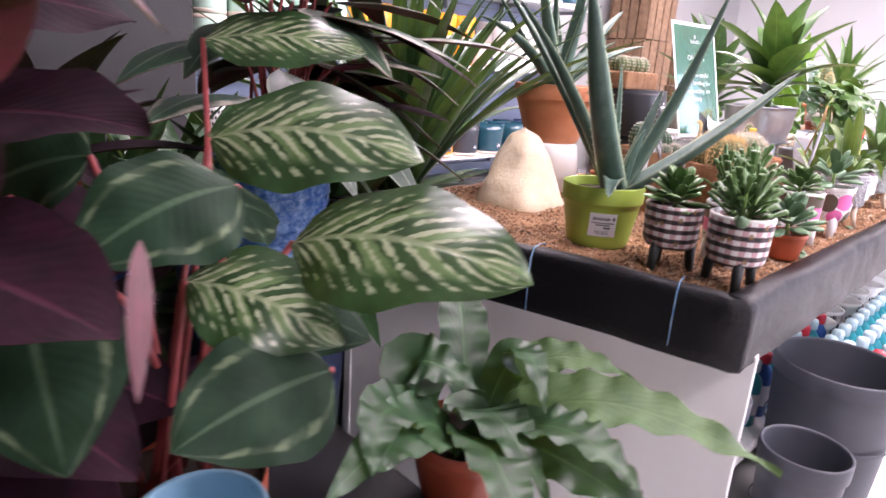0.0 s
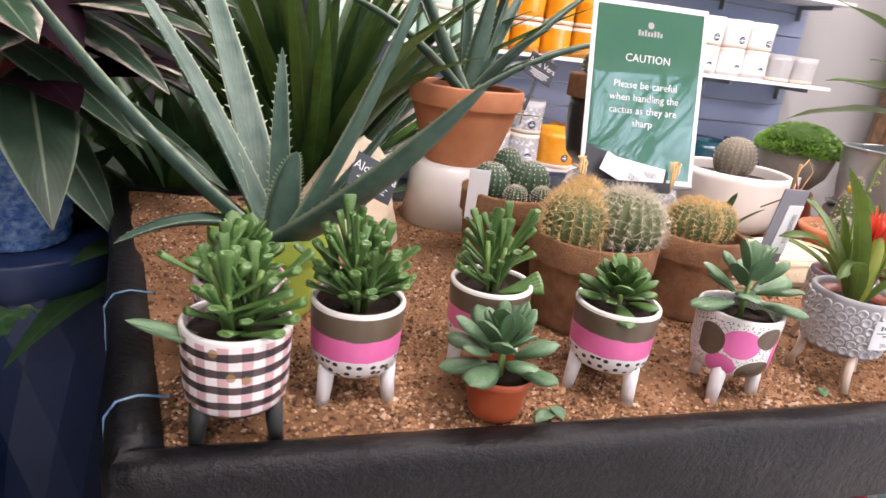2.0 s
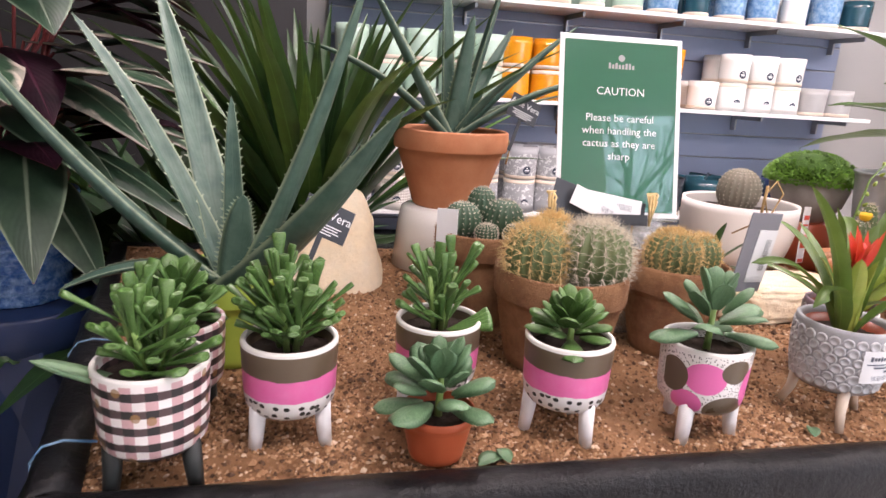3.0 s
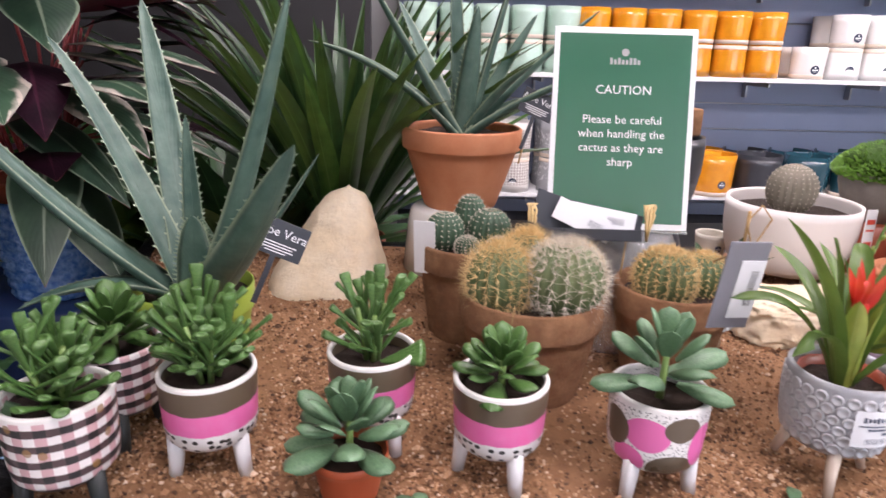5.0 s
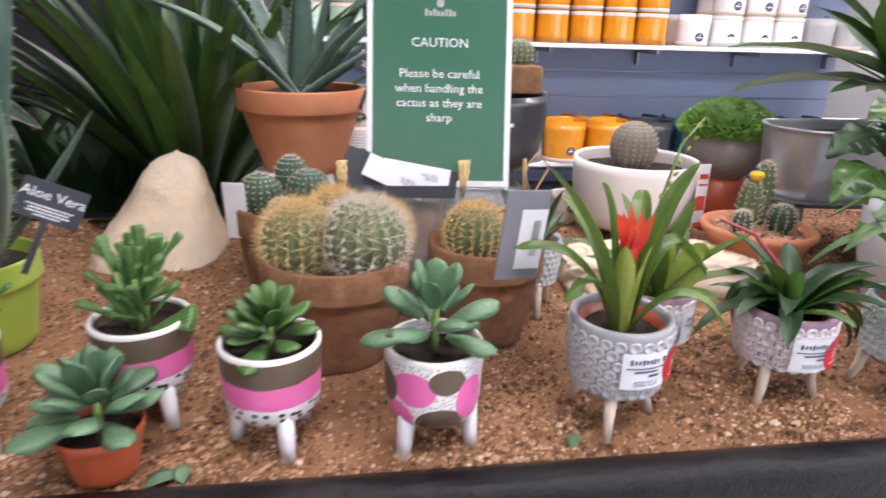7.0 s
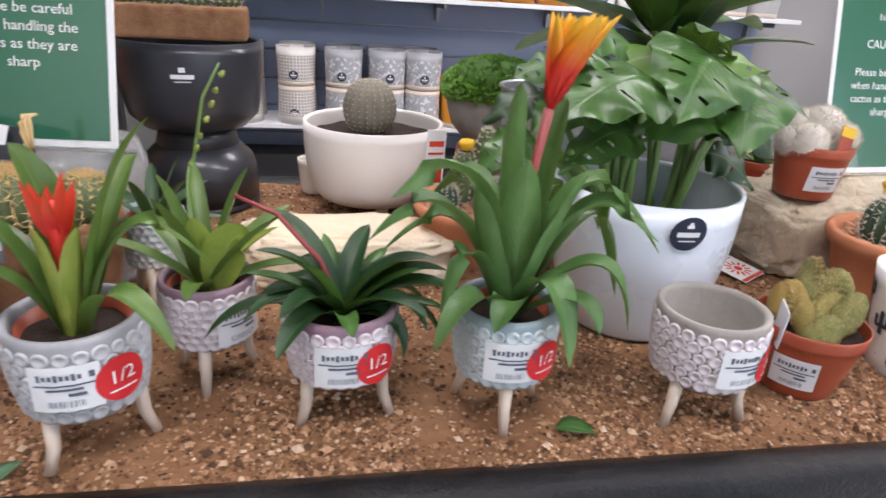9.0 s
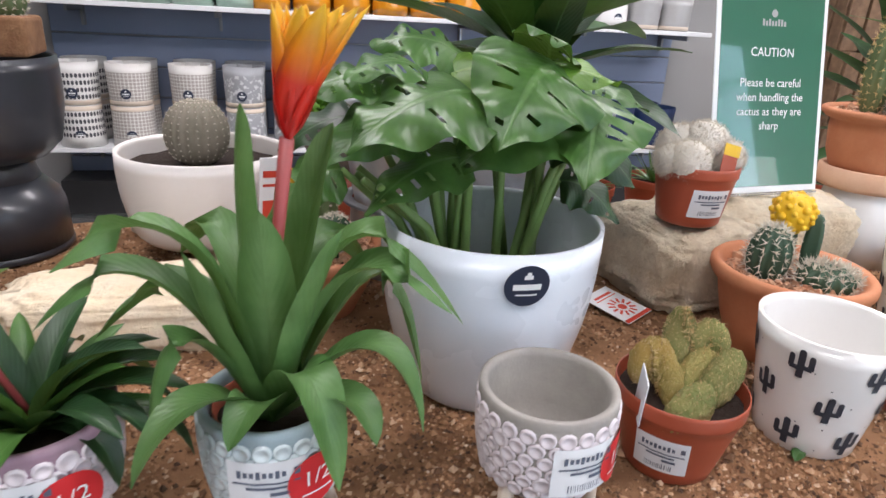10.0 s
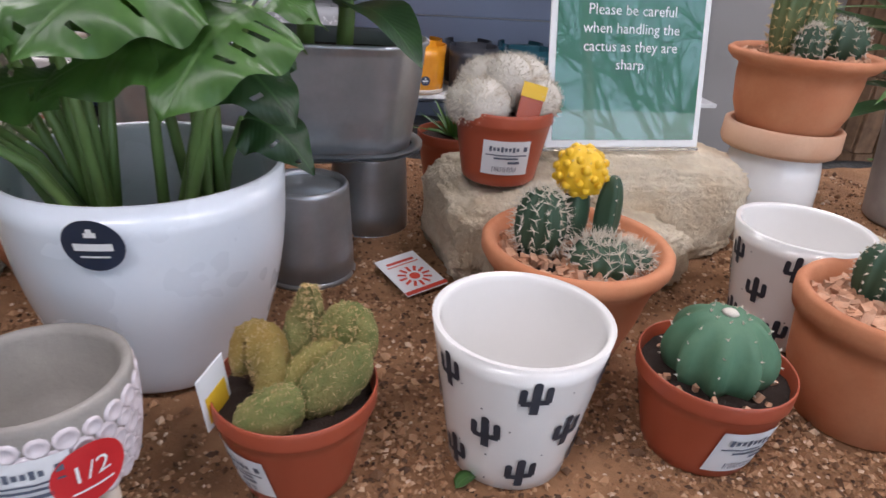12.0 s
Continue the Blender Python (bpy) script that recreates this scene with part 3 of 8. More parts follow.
def check_mat():
    """White pot with charcoal stripes and washed pink uprights, and gold dots."""
    m, nt, b, tc = base_mat("gingham")
    z, a = polar(nt, tc)
    wob = mth(nt, "MULTIPLY", mth(nt, "SUBTRACT", noise_tex(nt, tc.outputs["Object"], 40, 3), 0.5), 0.004)
    s = mth(nt, "FRACT", mth(nt, "DIVIDE", mth(nt, "ADD", mth(nt, "SUBTRACT", z, 0.031), wob), 0.0178))
    st = mth(nt, "GREATER_THAN", s, 0.52)
    up = mth(nt, "GREATER_THAN", mth(nt, "FRACT", mth(nt, "MULTIPLY", a, 15)), 0.52)
    dark = mixc(nt, up, (0.085, 0.055, 0.058), (0.022, 0.020, 0.022))
    light = mixc(nt, up, (0.80, 0.77, 0.76), (0.60, 0.38, 0.40))
    c = mixc(nt, st, light, dark)
    cv = nt.nodes.new("ShaderNodeCombineXYZ")
    nt.links.new(mth(nt, "MULTIPLY", a, 9), cv.inputs[0])
    nt.links.new(mth(nt, "MULTIPLY", z, 26), cv.inputs[1])
    vo = nt.nodes.new("ShaderNodeTexVoronoi")
    vo.voronoi_dimensions = "2D"
    vo.inputs["Scale"].default_value, vo.inputs["Randomness"].default_value = 1.0, 0.8
    nt.links.new(cv.outputs[0], vo.inputs["Vector"])
    c = mixc(nt, mth(nt, "MULTIPLY", mth(nt, "LESS_THAN", vo.outputs["Distance"], 0.12), 0.8), c, (0.30, 0.17, 0.06))
    c = mixc(nt, step(nt, z, 0.1265), c, (0.78, 0.77, 0.74))
    finish(nt, b, c, tc.outputs["Object"], 0.35, var=0.05, scale=20, bump=0.06)
    return m


def spotted_mat():
    """White pot with big pink and brown spots and tiny black dots."""
    m, nt, b, tc = base_mat("big_spots")
    z, a = polar(nt, tc)
    cv = nt.nodes.new("ShaderNodeCombineXYZ")
    nt.links.new(mth(nt, "MULTIPLY", a, 90), cv.inputs[0])
    nt.links.new(mth(nt, "MULTIPLY", z, 230), cv.inputs[1])
    vo = nt.nodes.new("ShaderNodeTexVoronoi")
    vo.voronoi_dimensions = "2D"
    vo.inputs["Scale"].default_value = 1.0
    nt.links.new(cv.outputs[0], vo.inputs["Vector"])
    c = mixc(nt, mth(nt, "LESS_THAN", vo.outputs["Distance"], 0.2), (0.79, 0.78, 0.76), (0.05, 0.05, 0.05))
    pink, brown = (0.76, 0.16, 0.42), (0.115, 0.085, 0.055)
    for a0, z0, ra, rz, col in ((-0.245, 0.052, 0.085, 0.019, brown), (-0.335, 0.092, 0.075, 0.020, pink), (-0.225, 0.103, 0.06, 0.015, brown),
                                (-0.135, 0.078, 0.06, 0.026, pink), (-0.395, 0.057, 0.06, 0.016, pink), (-0.455, 0.088, 0.06, 0.022, brown),
                                (0.02, 0.095, 0.07, 0.02, brown), (0.03, 0.05, 0.07, 0.017, pink), (0.2, 0.08, 0.08, 0.024, pink), (0.36, 0.06, 0.07, 0.02, brown)):
        dx = mth(nt, "DIVIDE", mth(nt, "SUBTRACT", a, a0), ra)
        dz = mth(nt, "DIVIDE", mth(nt, "SUBTRACT", z, z0), rz)
        e = mth(nt, "ADD", mth(nt, "MULTIPLY", dx, dx), mth(nt, "MULTIPLY", dz, dz))
        c = mixc(nt, mth(nt, "LESS_THAN", e, 1.0), c, col)
    c = mixc(nt, step(nt, z, 0.1205), c, (0.78, 0.77, 0.74))
    finish(nt, b, c, tc.outputs["Object"], 0.3, var=0.05, scale=20, bump=0.06)
    return m


def motif_mat(name, dark, light, kind):
    """Shelf pots printed with a small repeated motif."""
    m, nt, b, tc = base_mat(name)
    z, a = polar(nt, tc)
    p = mth(nt, "SINE", mth(nt, "MULTIPLY", a, 2 * math.pi * 18))
    q = mth(nt, "SINE", mth(nt, "MULTIPLY", z, 2 * math.pi * 32))
    if kind == "leaf":
        g = mth(nt, "GREATER_THAN", mth(nt, "MULTIPLY", mth(nt, "ABSOLUTE", p), mth(nt, "ADD", q, mth(nt, "ABSOLUTE", p))), 0.55)
    elif kind == "lattice":
        g = mth(nt, "GREATER_THAN", mth(nt, "ABSOLUTE", mth(nt, "MULTIPLY", p, q)), 0.28)
    else:
        g = mth(nt, "GREATER_THAN", noise_tex(nt, tc.outputs["Object"], 45, 2), 0.56)
    g = mth(nt, "MULTIPLY", g, mth(nt, "SUBTRACT", step(nt, z, 0.02), step(nt, z, 0.150)))
    finish(nt, b, mixc(nt, g, light, dark), tc.outputs["Object"], 0.4, var=0.05, bump=0.1)
    return m


BANDED, GINGHAM, SPOTTED = banded_mat(), check_mat(), spotted_mat()
MOTIF_LEAF = motif_mat("leaf_print", (0.06, 0.06, 0.07), (0.74, 0.73, 0.71), "leaf")
MOTIF_LAT = motif_mat("lattice_print", (0.42, 0.38, 0.35), (0.72, 0.70, 0.67), "lattice")
MOTIF_GREY = motif_mat("fern_print", (0.66, 0.67, 0.68), (0.36, 0.37, 0.39), "fern")
HEX_M = {k: plain("embossed_" + k, c, 0.5, col2=d, mscale=30, var=0.08, scale=40, bump=0.2, bscale=200)
         for k, c, d in (("grey", (0.33, 0.34, 0.36), (0.40, 0.41, 0.43)), ("pink", (0.29, 0.18, 0.24), (0.36, 0.26, 0.31)), ("teal", (0.30, 0.40, 0.44), (0.40, 0.48, 0.52)))}
HEX_RING = {k: plain("relief_" + k, c, 0.4, coat=0.2, var=0.08, scale=40) for k, c in (("grey", (0.47, 0.48, 0.50)), ("pink", (0.70, 0.64, 0.67)), ("teal", (0.58, 0.66, 0.68)))}

# ---- room ----
X0, X1, Y0, Y1, ZC = -4.0, 7.0, -3.0, 3.2, 3.2
WX0, WX1, WZ0, WZ1 = 1.25, 6.05, 0.9, 3.1
solid("floor", boxed((X0, Y0, -0.1), (X1, Y1, 0.0)), FLOOR_M, "pale grey smooth shop floor", "floor", kind="structure")
solid("ceiling", boxed((X0, Y0, ZC), (X1, Y1, ZC + 0.1)), CEIL_M, "white flat shop ceiling", "ceiling", kind="structure")
solid("wall_north", boxed((X0, Y1, 0), (X1, Y1 + 0.15, ZC)), GREY_WALL, "pale grey painted wall behind the pot shelves", "wall", kind="structure")
# Out of view; coloured near-black to hold the left end dim.
solid("wall_west", boxed((X0 - 0.15, Y0, 0), (X0, Y1, ZC)), DARK_WALL, "unseen side wall, near-black to keep the left end dim", "wall", kind="structure")
solid("wall_east", boxed((X1, Y0, 0), (X1 + 0.15, Y1, ZC)), WALL_M, "white painted far side wall", "wall", kind="structure")
bm = bmesh.new()
for lo, hi in (((X0, Y0 - 0.15, 0), (X1, Y0, WZ0)), ((X0, Y0 - 0.15, WZ1), (X1, Y0, ZC)), ((X0, Y0 - 0.15, WZ0), (WX0, Y0, WZ1)), ((WX1, Y0 - 0.15, WZ0), (X1, Y0, WZ1))):
    box(bm, lo, hi)
solid("wall_south", bm, WALL_M, "white wall with a wide shop window", "wall", kind="structure")
win = tagged(new("window_1"), "wide shop window with white metal frame", "window", kind="structure")
WP = (WX1 - WX0) / 4
for i in range(4):
    x0 = WX0 + WP * i
    part("pane", boxed((x0 + 0.03, Y0 - 0.08, WZ0 + 0.03), (x0 + WP - 0.03, Y0 - 0.072, WZ1 - 0.03)), GLASS, win, smooth=False).visible_shadow = False
bm = bmesh.new()
for i in range(5):
    box(bm, (WX0 - 0.03 + WP * i, Y0 - 0.11, WZ0), (WX0 + 0.03 + WP * i, Y0 - 0.04, WZ1), 0.005)
box(bm, (WX0, Y0 - 0.11, WZ0), (WX1, Y0 - 0.04, WZ0 + 0.06)), box(bm, (WX0, Y0 - 0.11, WZ1 - 0.06), (WX1, Y0 - 0.04, WZ1))
part("window_frame", bm, WHITE_BOARD, win, smooth=False)
# The last position is a made-up panel to go with the extra lamp.
for lx, ly in [(a, b) for a in (0.4, 2.4, 4.4) for b in (-0.9, 1.5)] + [(-1.4, -2.1)]:
    t = thing("ceiling_light", pose(lx, ly, 3.2), "flat white square ceiling light panel, lit, out of view", "ceiling light", "ceiling lights")
    part("frame", boxed((-0.66, -0.31, -0.05), (0.66, 0.31, -0.002), 0.004), WHITE_BOARD, t, smooth=False)
    part("diffuser", boxed((-0.62, -0.27, -0.058), (0.62, 0.27, -0.052)), LAMP_M, t, smooth=False)
solid("ground", boxed((-60, -80, -0.3), (60, Y0 - 0.15, -0.12)), plain("outside_ground", (0.2, 0.2, 0.19), 0.9), "grey paving outside the shop window", "ground", kind="structure")

SKY_M = bpy.data.materials.new("pale_sky")
SKY_M.use_nodes = True
SKY_M.node_tree.nodes["Principled BSDF"].inputs["Base Color"].default_value = (0, 0, 0, 1)
SKY_M.node_tree.nodes["Principled BSDF"].inputs["Emission Color"].default_value = (0.62, 0.82, 1.0, 1)
SKY_M.node_tree.nodes["Principled BSDF"].inputs["Emission Strength"].default_value = 3.2
SKY_M.cycles.emission_sampling = "NONE"
solid("backdrop", boxed((-60, -56, -0.2), (90, -55.8, 60)), SKY_M, "pale bright sky beyond the shop window", "sky", kind="structure")
BARK = plain("bare_bark", (0.07, 0.055, 0.045), 0.9, var=0.2, scale=10, bump=0.3, bscale=40)


def bare_tree(m, h, seed):
    """A leafless tree: tapered trunk, forking limbs and twigs."""
    rnd = random.Random(seed)
    t = thing("bare_tree", m, "leafless dark tree standing outside the shop window", "tree", "trees outside")
    part("trunk", tube([(0, 0, 0), (0.05, 0, h * 0.2), (0.02, 0.05, h * 0.38)], [0.16, 0.13, 0.11], 10), BARK, t)
    crown = bmesh.new()

    def grow(p, d, length, r, depth):
        q = p + d * length * 0.5 + Vector((rnd.gauss(0, 0.06), rnd.gauss(0, 0.06), 0)) * length
        e = q + (d + Vector((0, 0, 0.12))).normalized() * length * 0.5
        tube([p, q, e], [r, r * 0.82, r * 0.62], 5 if depth > 1 else 4, bm=crown)
        if depth:
            for _ in range(3):
                grow(p.lerp(e, rnd.uniform(0.55, 1.0)), (d + Vector((rnd.gauss(0, 0.55), rnd.gauss(0, 0.55), rnd.gauss(0.1, 0.35)))).normalized(), length * rnd.uniform(0.55, 0.8), r * 0.55, depth - 1)

    for k in range(5):
        a = k * 1.26 + seed
        grow(Vector((0.02, 0.05, h * (0.30 + 0.02 * k))), Vector((math.cos(a) * 0.7, math.sin(a) * 0.7, 0.8)).normalized(), h * 0.26, 0.075, 4)
    part("crown", crown, BARK, t, "bare branches and twigs")
    return t


for k, (x, y, h) in enumerate(((3.2, -8.5, 7.5), (8.6, -9.0, 7.0), (12.0, -12.0, 8.0), (6.2, -13.0, 8.5))):
    bare_tree(pose(x, y, -0.12), h, k + 3)

# ---- slatted wall and shelves ----
wall = tagged(new("slat_wall"), "blue-grey grooved slat panel behind the pot shelves", "wall panel", kind="structure")
z = 0.05
while z < 2.6:
    part("slat", boxed((-0.25, 3.165, z), (3.1, 3.195, z + 0.142), 0.004), SLAT_M, wall, smooth=False)
    z += 0.15
part("backing", boxed((-0.25, 3.19, 0.0), (3.1, 3.198, 2.65)), GREY_METAL, wall, smooth=False)
for zs in (0.615, 1.255, 1.77, 2.25):
    t = thing("wall_shelf", pose(0, 0, zs), "long white wall shelf carrying rows of ceramic pots", "shelf", "wall shelves")
    part("board", boxed((-0.25, 2.8, -0.022), (3.1, 3.163, 0.0), 0.003), SHELF_M, t, smooth=False)
    for i in range(6):
        xb = -0.1 + i * 0.62
        bm = boxed((xb, 2.88, -0.05), (xb + 0.012, 3.163, -0.0225))
        box(bm, (xb, 3.12, -0.12), (xb + 0.012, 3.163, -0.05))
        part("bracket", bm, GREY_METAL, t, smooth=False)
solid("shelf_plinth", boxed((-0.25, 2.95, 0.0), (3.1, 3.16, 0.42), 0.005), DARK_M, "black low storage plinth beneath the shelves", "plinth")


def dot_sticker(parent, r_at, h, az, size=0.042):
    s = part("sticker", wrap(sheet(size, size, 0, h, 0.0008, round_=True), r_at, az), NAVY_ST, parent, "round navy maker's sticker")
    k = size / 0.042
    bm = bars([(0, h - 0.001 * k, 0.026 * k, 0.006 * k), (0, h - 0.009 * k, 0.02 * k, 0.0015 * k), (0, h + 0.009 * k, 0.008 * k, 0.004 * k), (0, h + 0.0125 * k, 0.004 * k, 0.003 * k)])
    part("print", wrap(bm, r_at, az), WHITE_PR, s)


_shelf_cache = {}


def shelf_pot(x, y, z, mat, label, r=0.089, h=0.165, up=True, dot=True, group="shelf pots", collar=True):
    key = (mat.name, round(r, 3), round(h, 3), up, dot)
    m = pose(x, y, z, 0 if up else 180, 0, random.uniform(-8, 8)) if up else pose(x, y, z + h, 180, 0, random.uniform(-8, 8))
    if key in _shelf_cache:
        return copy_thing(_shelf_cache[key], m)
    t = thing("ceramic_pot", m, label, "plant pot", group)
    prof = vessel(r * 0.93, r, h, 0.006, 0.006, n=4)
    b = part("body", lathe(prof, 28), mat, t)
    if collar:
        part("foot_ring", lathe([(r * 0.90, 0.004), (r * 0.945, 0.004), (r * 0.953, 0.020), (r * 0.953, 0.0235), (r * 0.90, 0.0235)], 28), BISQUE, t)
    if dot:
        dot_sticker(t, lambda q: r * 0.97, h * 0.3 if up else h * 0.7, -math.pi / 2 if up else math.pi / 2, 0.046)
    _shelf_cache[key] = t
    return t


def shelf_row(xs, z, mat, label, tops=True, dot=True, **kw):
    for x in xs:
        for y in (2.895, 3.07):
            shelf_pot(x, y, z, mat, label, up=not tops, dot=dot and y < 2.9, **kw)
            if tops:
                shelf_pot(x, y, z + kw.get("h", 0.165), mat, label, up=True, dot=dot and y < 2.9, **kw)


Z1, Z2, Z3 = 0.615, 1.255, 1.77
shelf_row([0.775 + 0.187 * i for i in range(6)], Z2, ORANGE_G, "glossy amber ceramic pot stacked rim to rim", dot=False)
shelf_row([-0.13 + 0.187 * i for i in range(5)], Z2, MINT_G, "pale mint ceramic pot stacked on a shelf", dot=False)
shelf_row([1.96], Z2, CERAMIC, "small white ceramic pot standing alone", tops=False)
shelf_row([2.15 + 0.187 * i for i in range(3)], Z2, CERAMIC, "white ceramic pot stacked rim to rim")
shelf_row([2.72 + 0.187 * i for i in range(2)], Z2, GREY_G, "pale grey ceramic pot on the shelf", tops=False, dot=False)
for x0, mm, lb in ((-0.10, MOTIF_LEAF, "white pot with black leaf print"), (0.125, MOTIF_LAT, "cream pot with lattice print"), (0.395, MOTIF_LAT, "cream pot with lattice print")):
    shelf_row([x0], Z1, mm, lb + ", stacked in pairs", r=0.098, h=0.19)
shelf_row([0.635, 0.86, 1.05], Z1, MOTIF_GREY, "grey pot with white fern print, stacked in pairs", r=0.098, h=0.19)
for x0, mm, lb in ((1.27, ORANGE_G, "amber"), (1.53, ORANGE_G, "amber"), (1.79, BLACKPOT, "charcoal"), (2.07, TEAL_G, "dark teal"), (2.35, TEAL_G, "dark teal"), (2.62, NAVY, "navy"), (2.88, NAVY, "navy")):
    shelf_row([x0], Z1, mm, "large glossy %s ceramic planter on the low shelf" % lb, tops=False, r=0.122, h=0.23, group="large shelf planters")
for i in range(15):
    mm, lb = ((MINT_G, "pale mint"), (BLUE_G, "sea blue"), (BLUE_G, "sea blue"), (CERAMIC, "white"), (BLUE_G, "sea blue"), (TEAL_G, "dark teal"))[(0 if i < 8 else 1 + i % 5)]
    shelf_row([-0.1 + 0.215 * i], Z3, mm, "%s glazed jar on the upper shelf" % lb, tops=False, dot=False, r=0.09 if i % 3 else 0.075, h=0.24 if i % 2 else 0.17, group="upper shelf jars")


def crate(m):
    t = thing("wooden_crate", m, "brown slatted wooden display crate standing on end", "crate", "wooden crates")
    for sx in (-1, 1):
        for sy in (-1, 1):
            part("corner_post", boxed((sx * 0.22 - 0.02, sy * 0.17 - 0.02, 0), (sx * 0.22 + 0.02, sy * 0.17 + 0.02, 0.4), 0.003), WOOD, t, smooth=False)
    for k in range(4):
        for sy in (-1, 1):
            part("slat", boxed((-0.248 + k * 0.127, sy * 0.2 - 0.008, 0.003), (-0.248 + k * 0.127 + 0.108, sy * 0.2 + 0.008, 0.397), 0.002), WOOD, t, smooth=False)
        for sx in (-1, 1):
            part("slat", boxed((sx * 0.251 - 0.008, -0.186 + k * 0.095, 0.003), (sx * 0.251 + 0.008, -0.186 + k * 0.095 + 0.08, 0.397), 0.002), WOOD, t, smooth=False)
    return t


c0 = crate(pose(4.14, 2.9, 0, 0, 0, 4))
for x, y, z in ((4.13, 2.9, 0.4), (4.14, 2.89, 0.8), (4.15, 2.9, 1.2), (4.14, 2.9, 1.6), (4.13, 2.9, 2.0), (4.85, 2.85, 0.0), (4.84, 2.85, 0.4), (4.85, 2.86, 0.8), (4.86, 2.85, 1.2)):
    copy_thing(c0, pose(x, y, z, 0, 0, random.uniform(-5, 5)))

# ---- display table ----
table = thing("display_table", pose(0, 0, 0), "long display table with a black-lined gravel tray and white side panel", "table")
FL, BL, BR, FR = (-0.585, -0.075), (-0.775, 0.90), (2.65, 0.90), (2.65, -0.075)


def liner():
    """Film wrapped over the tray's rim, a little wavy, hanging down outside."""
    bm = bmesh.new()
    ring = []
    corners = [Vector((*p, 0)) for p in (FL, FR, BR, BL)]
    n = [90, 26, 90, 26]
    for k in range(4):
        a, b = corners[k], corners[(k + 1) % 4]
        d = (b - a).normalized()
        out = Vector((d.y, -d.x, 0))
        for i in range(n[k]):
            ring.append((a.lerp(b, i / n[k]), out))
    prof = [(-0.052, -0.03), (-0.048, 0.004), (-0.030, 0.013), (-0.010, 0.016), (0.0, 0.010), (0.004, -0.004), (0.006, -0.04), (0.004, -0.085), (0.006, -0.112), (-0.01, -0.118)]
    cols = []
    for i, (p, o) in enumerate(ring):
        col = []
        for j, (u, w) in enumerate(prof):
            q = p + o * u
            k = 0.004 * noise.noise(Vector((q.x * 9, q.y * 9, j * 0.5))) + 0.0025 * noise.noise(Vector((q.x * 40, q.y * 40, j * 1.1)))
            if 4 <= j <= 8:
                q = q + o * k * 1.5
            col.append(bm.verts.new((q.x, q.y, H + w + (k if j in (2, 3, 4) else 0) + (0.006 * noise.noise(Vector((q.x * 5, q.y * 5, 3))) if j >= 8 else 0))))
        cols.append(col)
    for i in range(len(cols)):
        a, b = cols[i], cols[(i + 1) % len(cols)]
        for j in range(len(prof) - 1):
            bm.faces.new((a[j], b[j], b[j + 1], a[j + 1]))
    bmesh.ops.recalc_face_normals(bm, faces=bm.faces)
    return bm


part("liner", liner(), LINER, table, "creased black plastic liner")
bm = bmesh.new()
vs = [bm.verts.new((p[0] * 0.985, p[1] * 0.98 + 0.005, zz)) for zz in (0.80, 0.86) for p in (FL, FR, BR, BL)]
for f in ((3, 2, 1, 0), (4, 5, 6, 7), (0, 1, 5, 4), (1, 2, 6, 5), (2, 3, 7, 6), (3, 0, 4, 7)):
    bm.faces.new([vs[i] for i in f])
part("tray_board", bm, WHITE_BOARD, table, smooth=False)
d = (Vector(BL) - Vector(FL)).normalized()
ang = math.degrees(math.atan2(d.y, d.x))
part("side_panel", boxed((0.0, -0.034, 0.0), (0.97, -0.012, 0.798), 0.003), WHITE_BOARD, table, "white side panel", smooth=False, m=pose(FL[0] + 0.058, FL[1] - 0.012, 0, 0, 0, ang))
part("side_panel", boxed((2.60, -0.05, 0.0), (2.625, 0.86, 0.798), 0.003), WHITE_BOARD, table, "white side panel", smooth=False)
part("back_panel", boxed((-0.70, 0.84, 0.0), (2.60, 0.86, 0.798), 0.003), WHITE_BOARD, table, smooth=False)
part("low_shelf", boxed((-0.55, 0.08, 0.22), (2.595, 0.835, 0.25), 0.003), WHITE_BOARD, table, smooth=False)


def cord(p, x_out, label="blue tie cord"):
    pts = [Vector(p) + Vector(q) for q in ((0.05, 0.01, 0.014), (0.02, 0.004, 0.021), (0, 0, 0.017), (-0.012, -0.003, 0.0), (-0.0135, -0.003, -0.05), (-0.012, -0.003, -0.11))]
    part("cord", tube(pts, 0.0016, 5), BLUE_G, table, label)


cord((-0.60, 0.037, H), 0), cord((-0.655, 0.31, H), 0)


# ---- sand and gravel ----
def sand_height(x, y):
    v = Vector((x, y, 0))
    return H - 0.002 + 0.008 * noise.noise(v * 4.2) + 0.004 * noise.noise(v * 13) + 0.012 * max(0, min(1, (y - 0.25) / 0.4))


def inside(x, y, pad=0.0):
    left = FL[0] + (BL[0] - FL[0]) * (y - FL[1]) / (BL[1] - FL[1])
    return left + 0.04 + pad < x < 2.61 - pad and -0.035 + pad < y < 0.855 - pad


bm = bmesh.new()
NX, NY = 260, 70
g = []
for j in range(NY + 1):
    y = -0.04 + 0.905 * j / NY
    left = FL[0] + (BL[0] - FL[0]) * (y - FL[1]) / (BL[1] - FL[1]) + 0.035
    row = []
    for i in range(NX + 1):
        x = left + (2.615 - left) * i / NX
        row.append(bm.verts.new((x, y, min(sand_height(x, y), H + 0.004) if y < -0.02 else sand_height(x, y))))
    g.append(row)
for j in range(NY):
    for i in range(NX):
        bm.faces.new((g[j][i], g[j][i + 1], g[j + 1][i + 1], g[j + 1][i]))
sand_ob = solid("sand_bed", bm, SAND, "damp brown sand bed filling the table tray", "sand", kind="stuff", smooth=True)


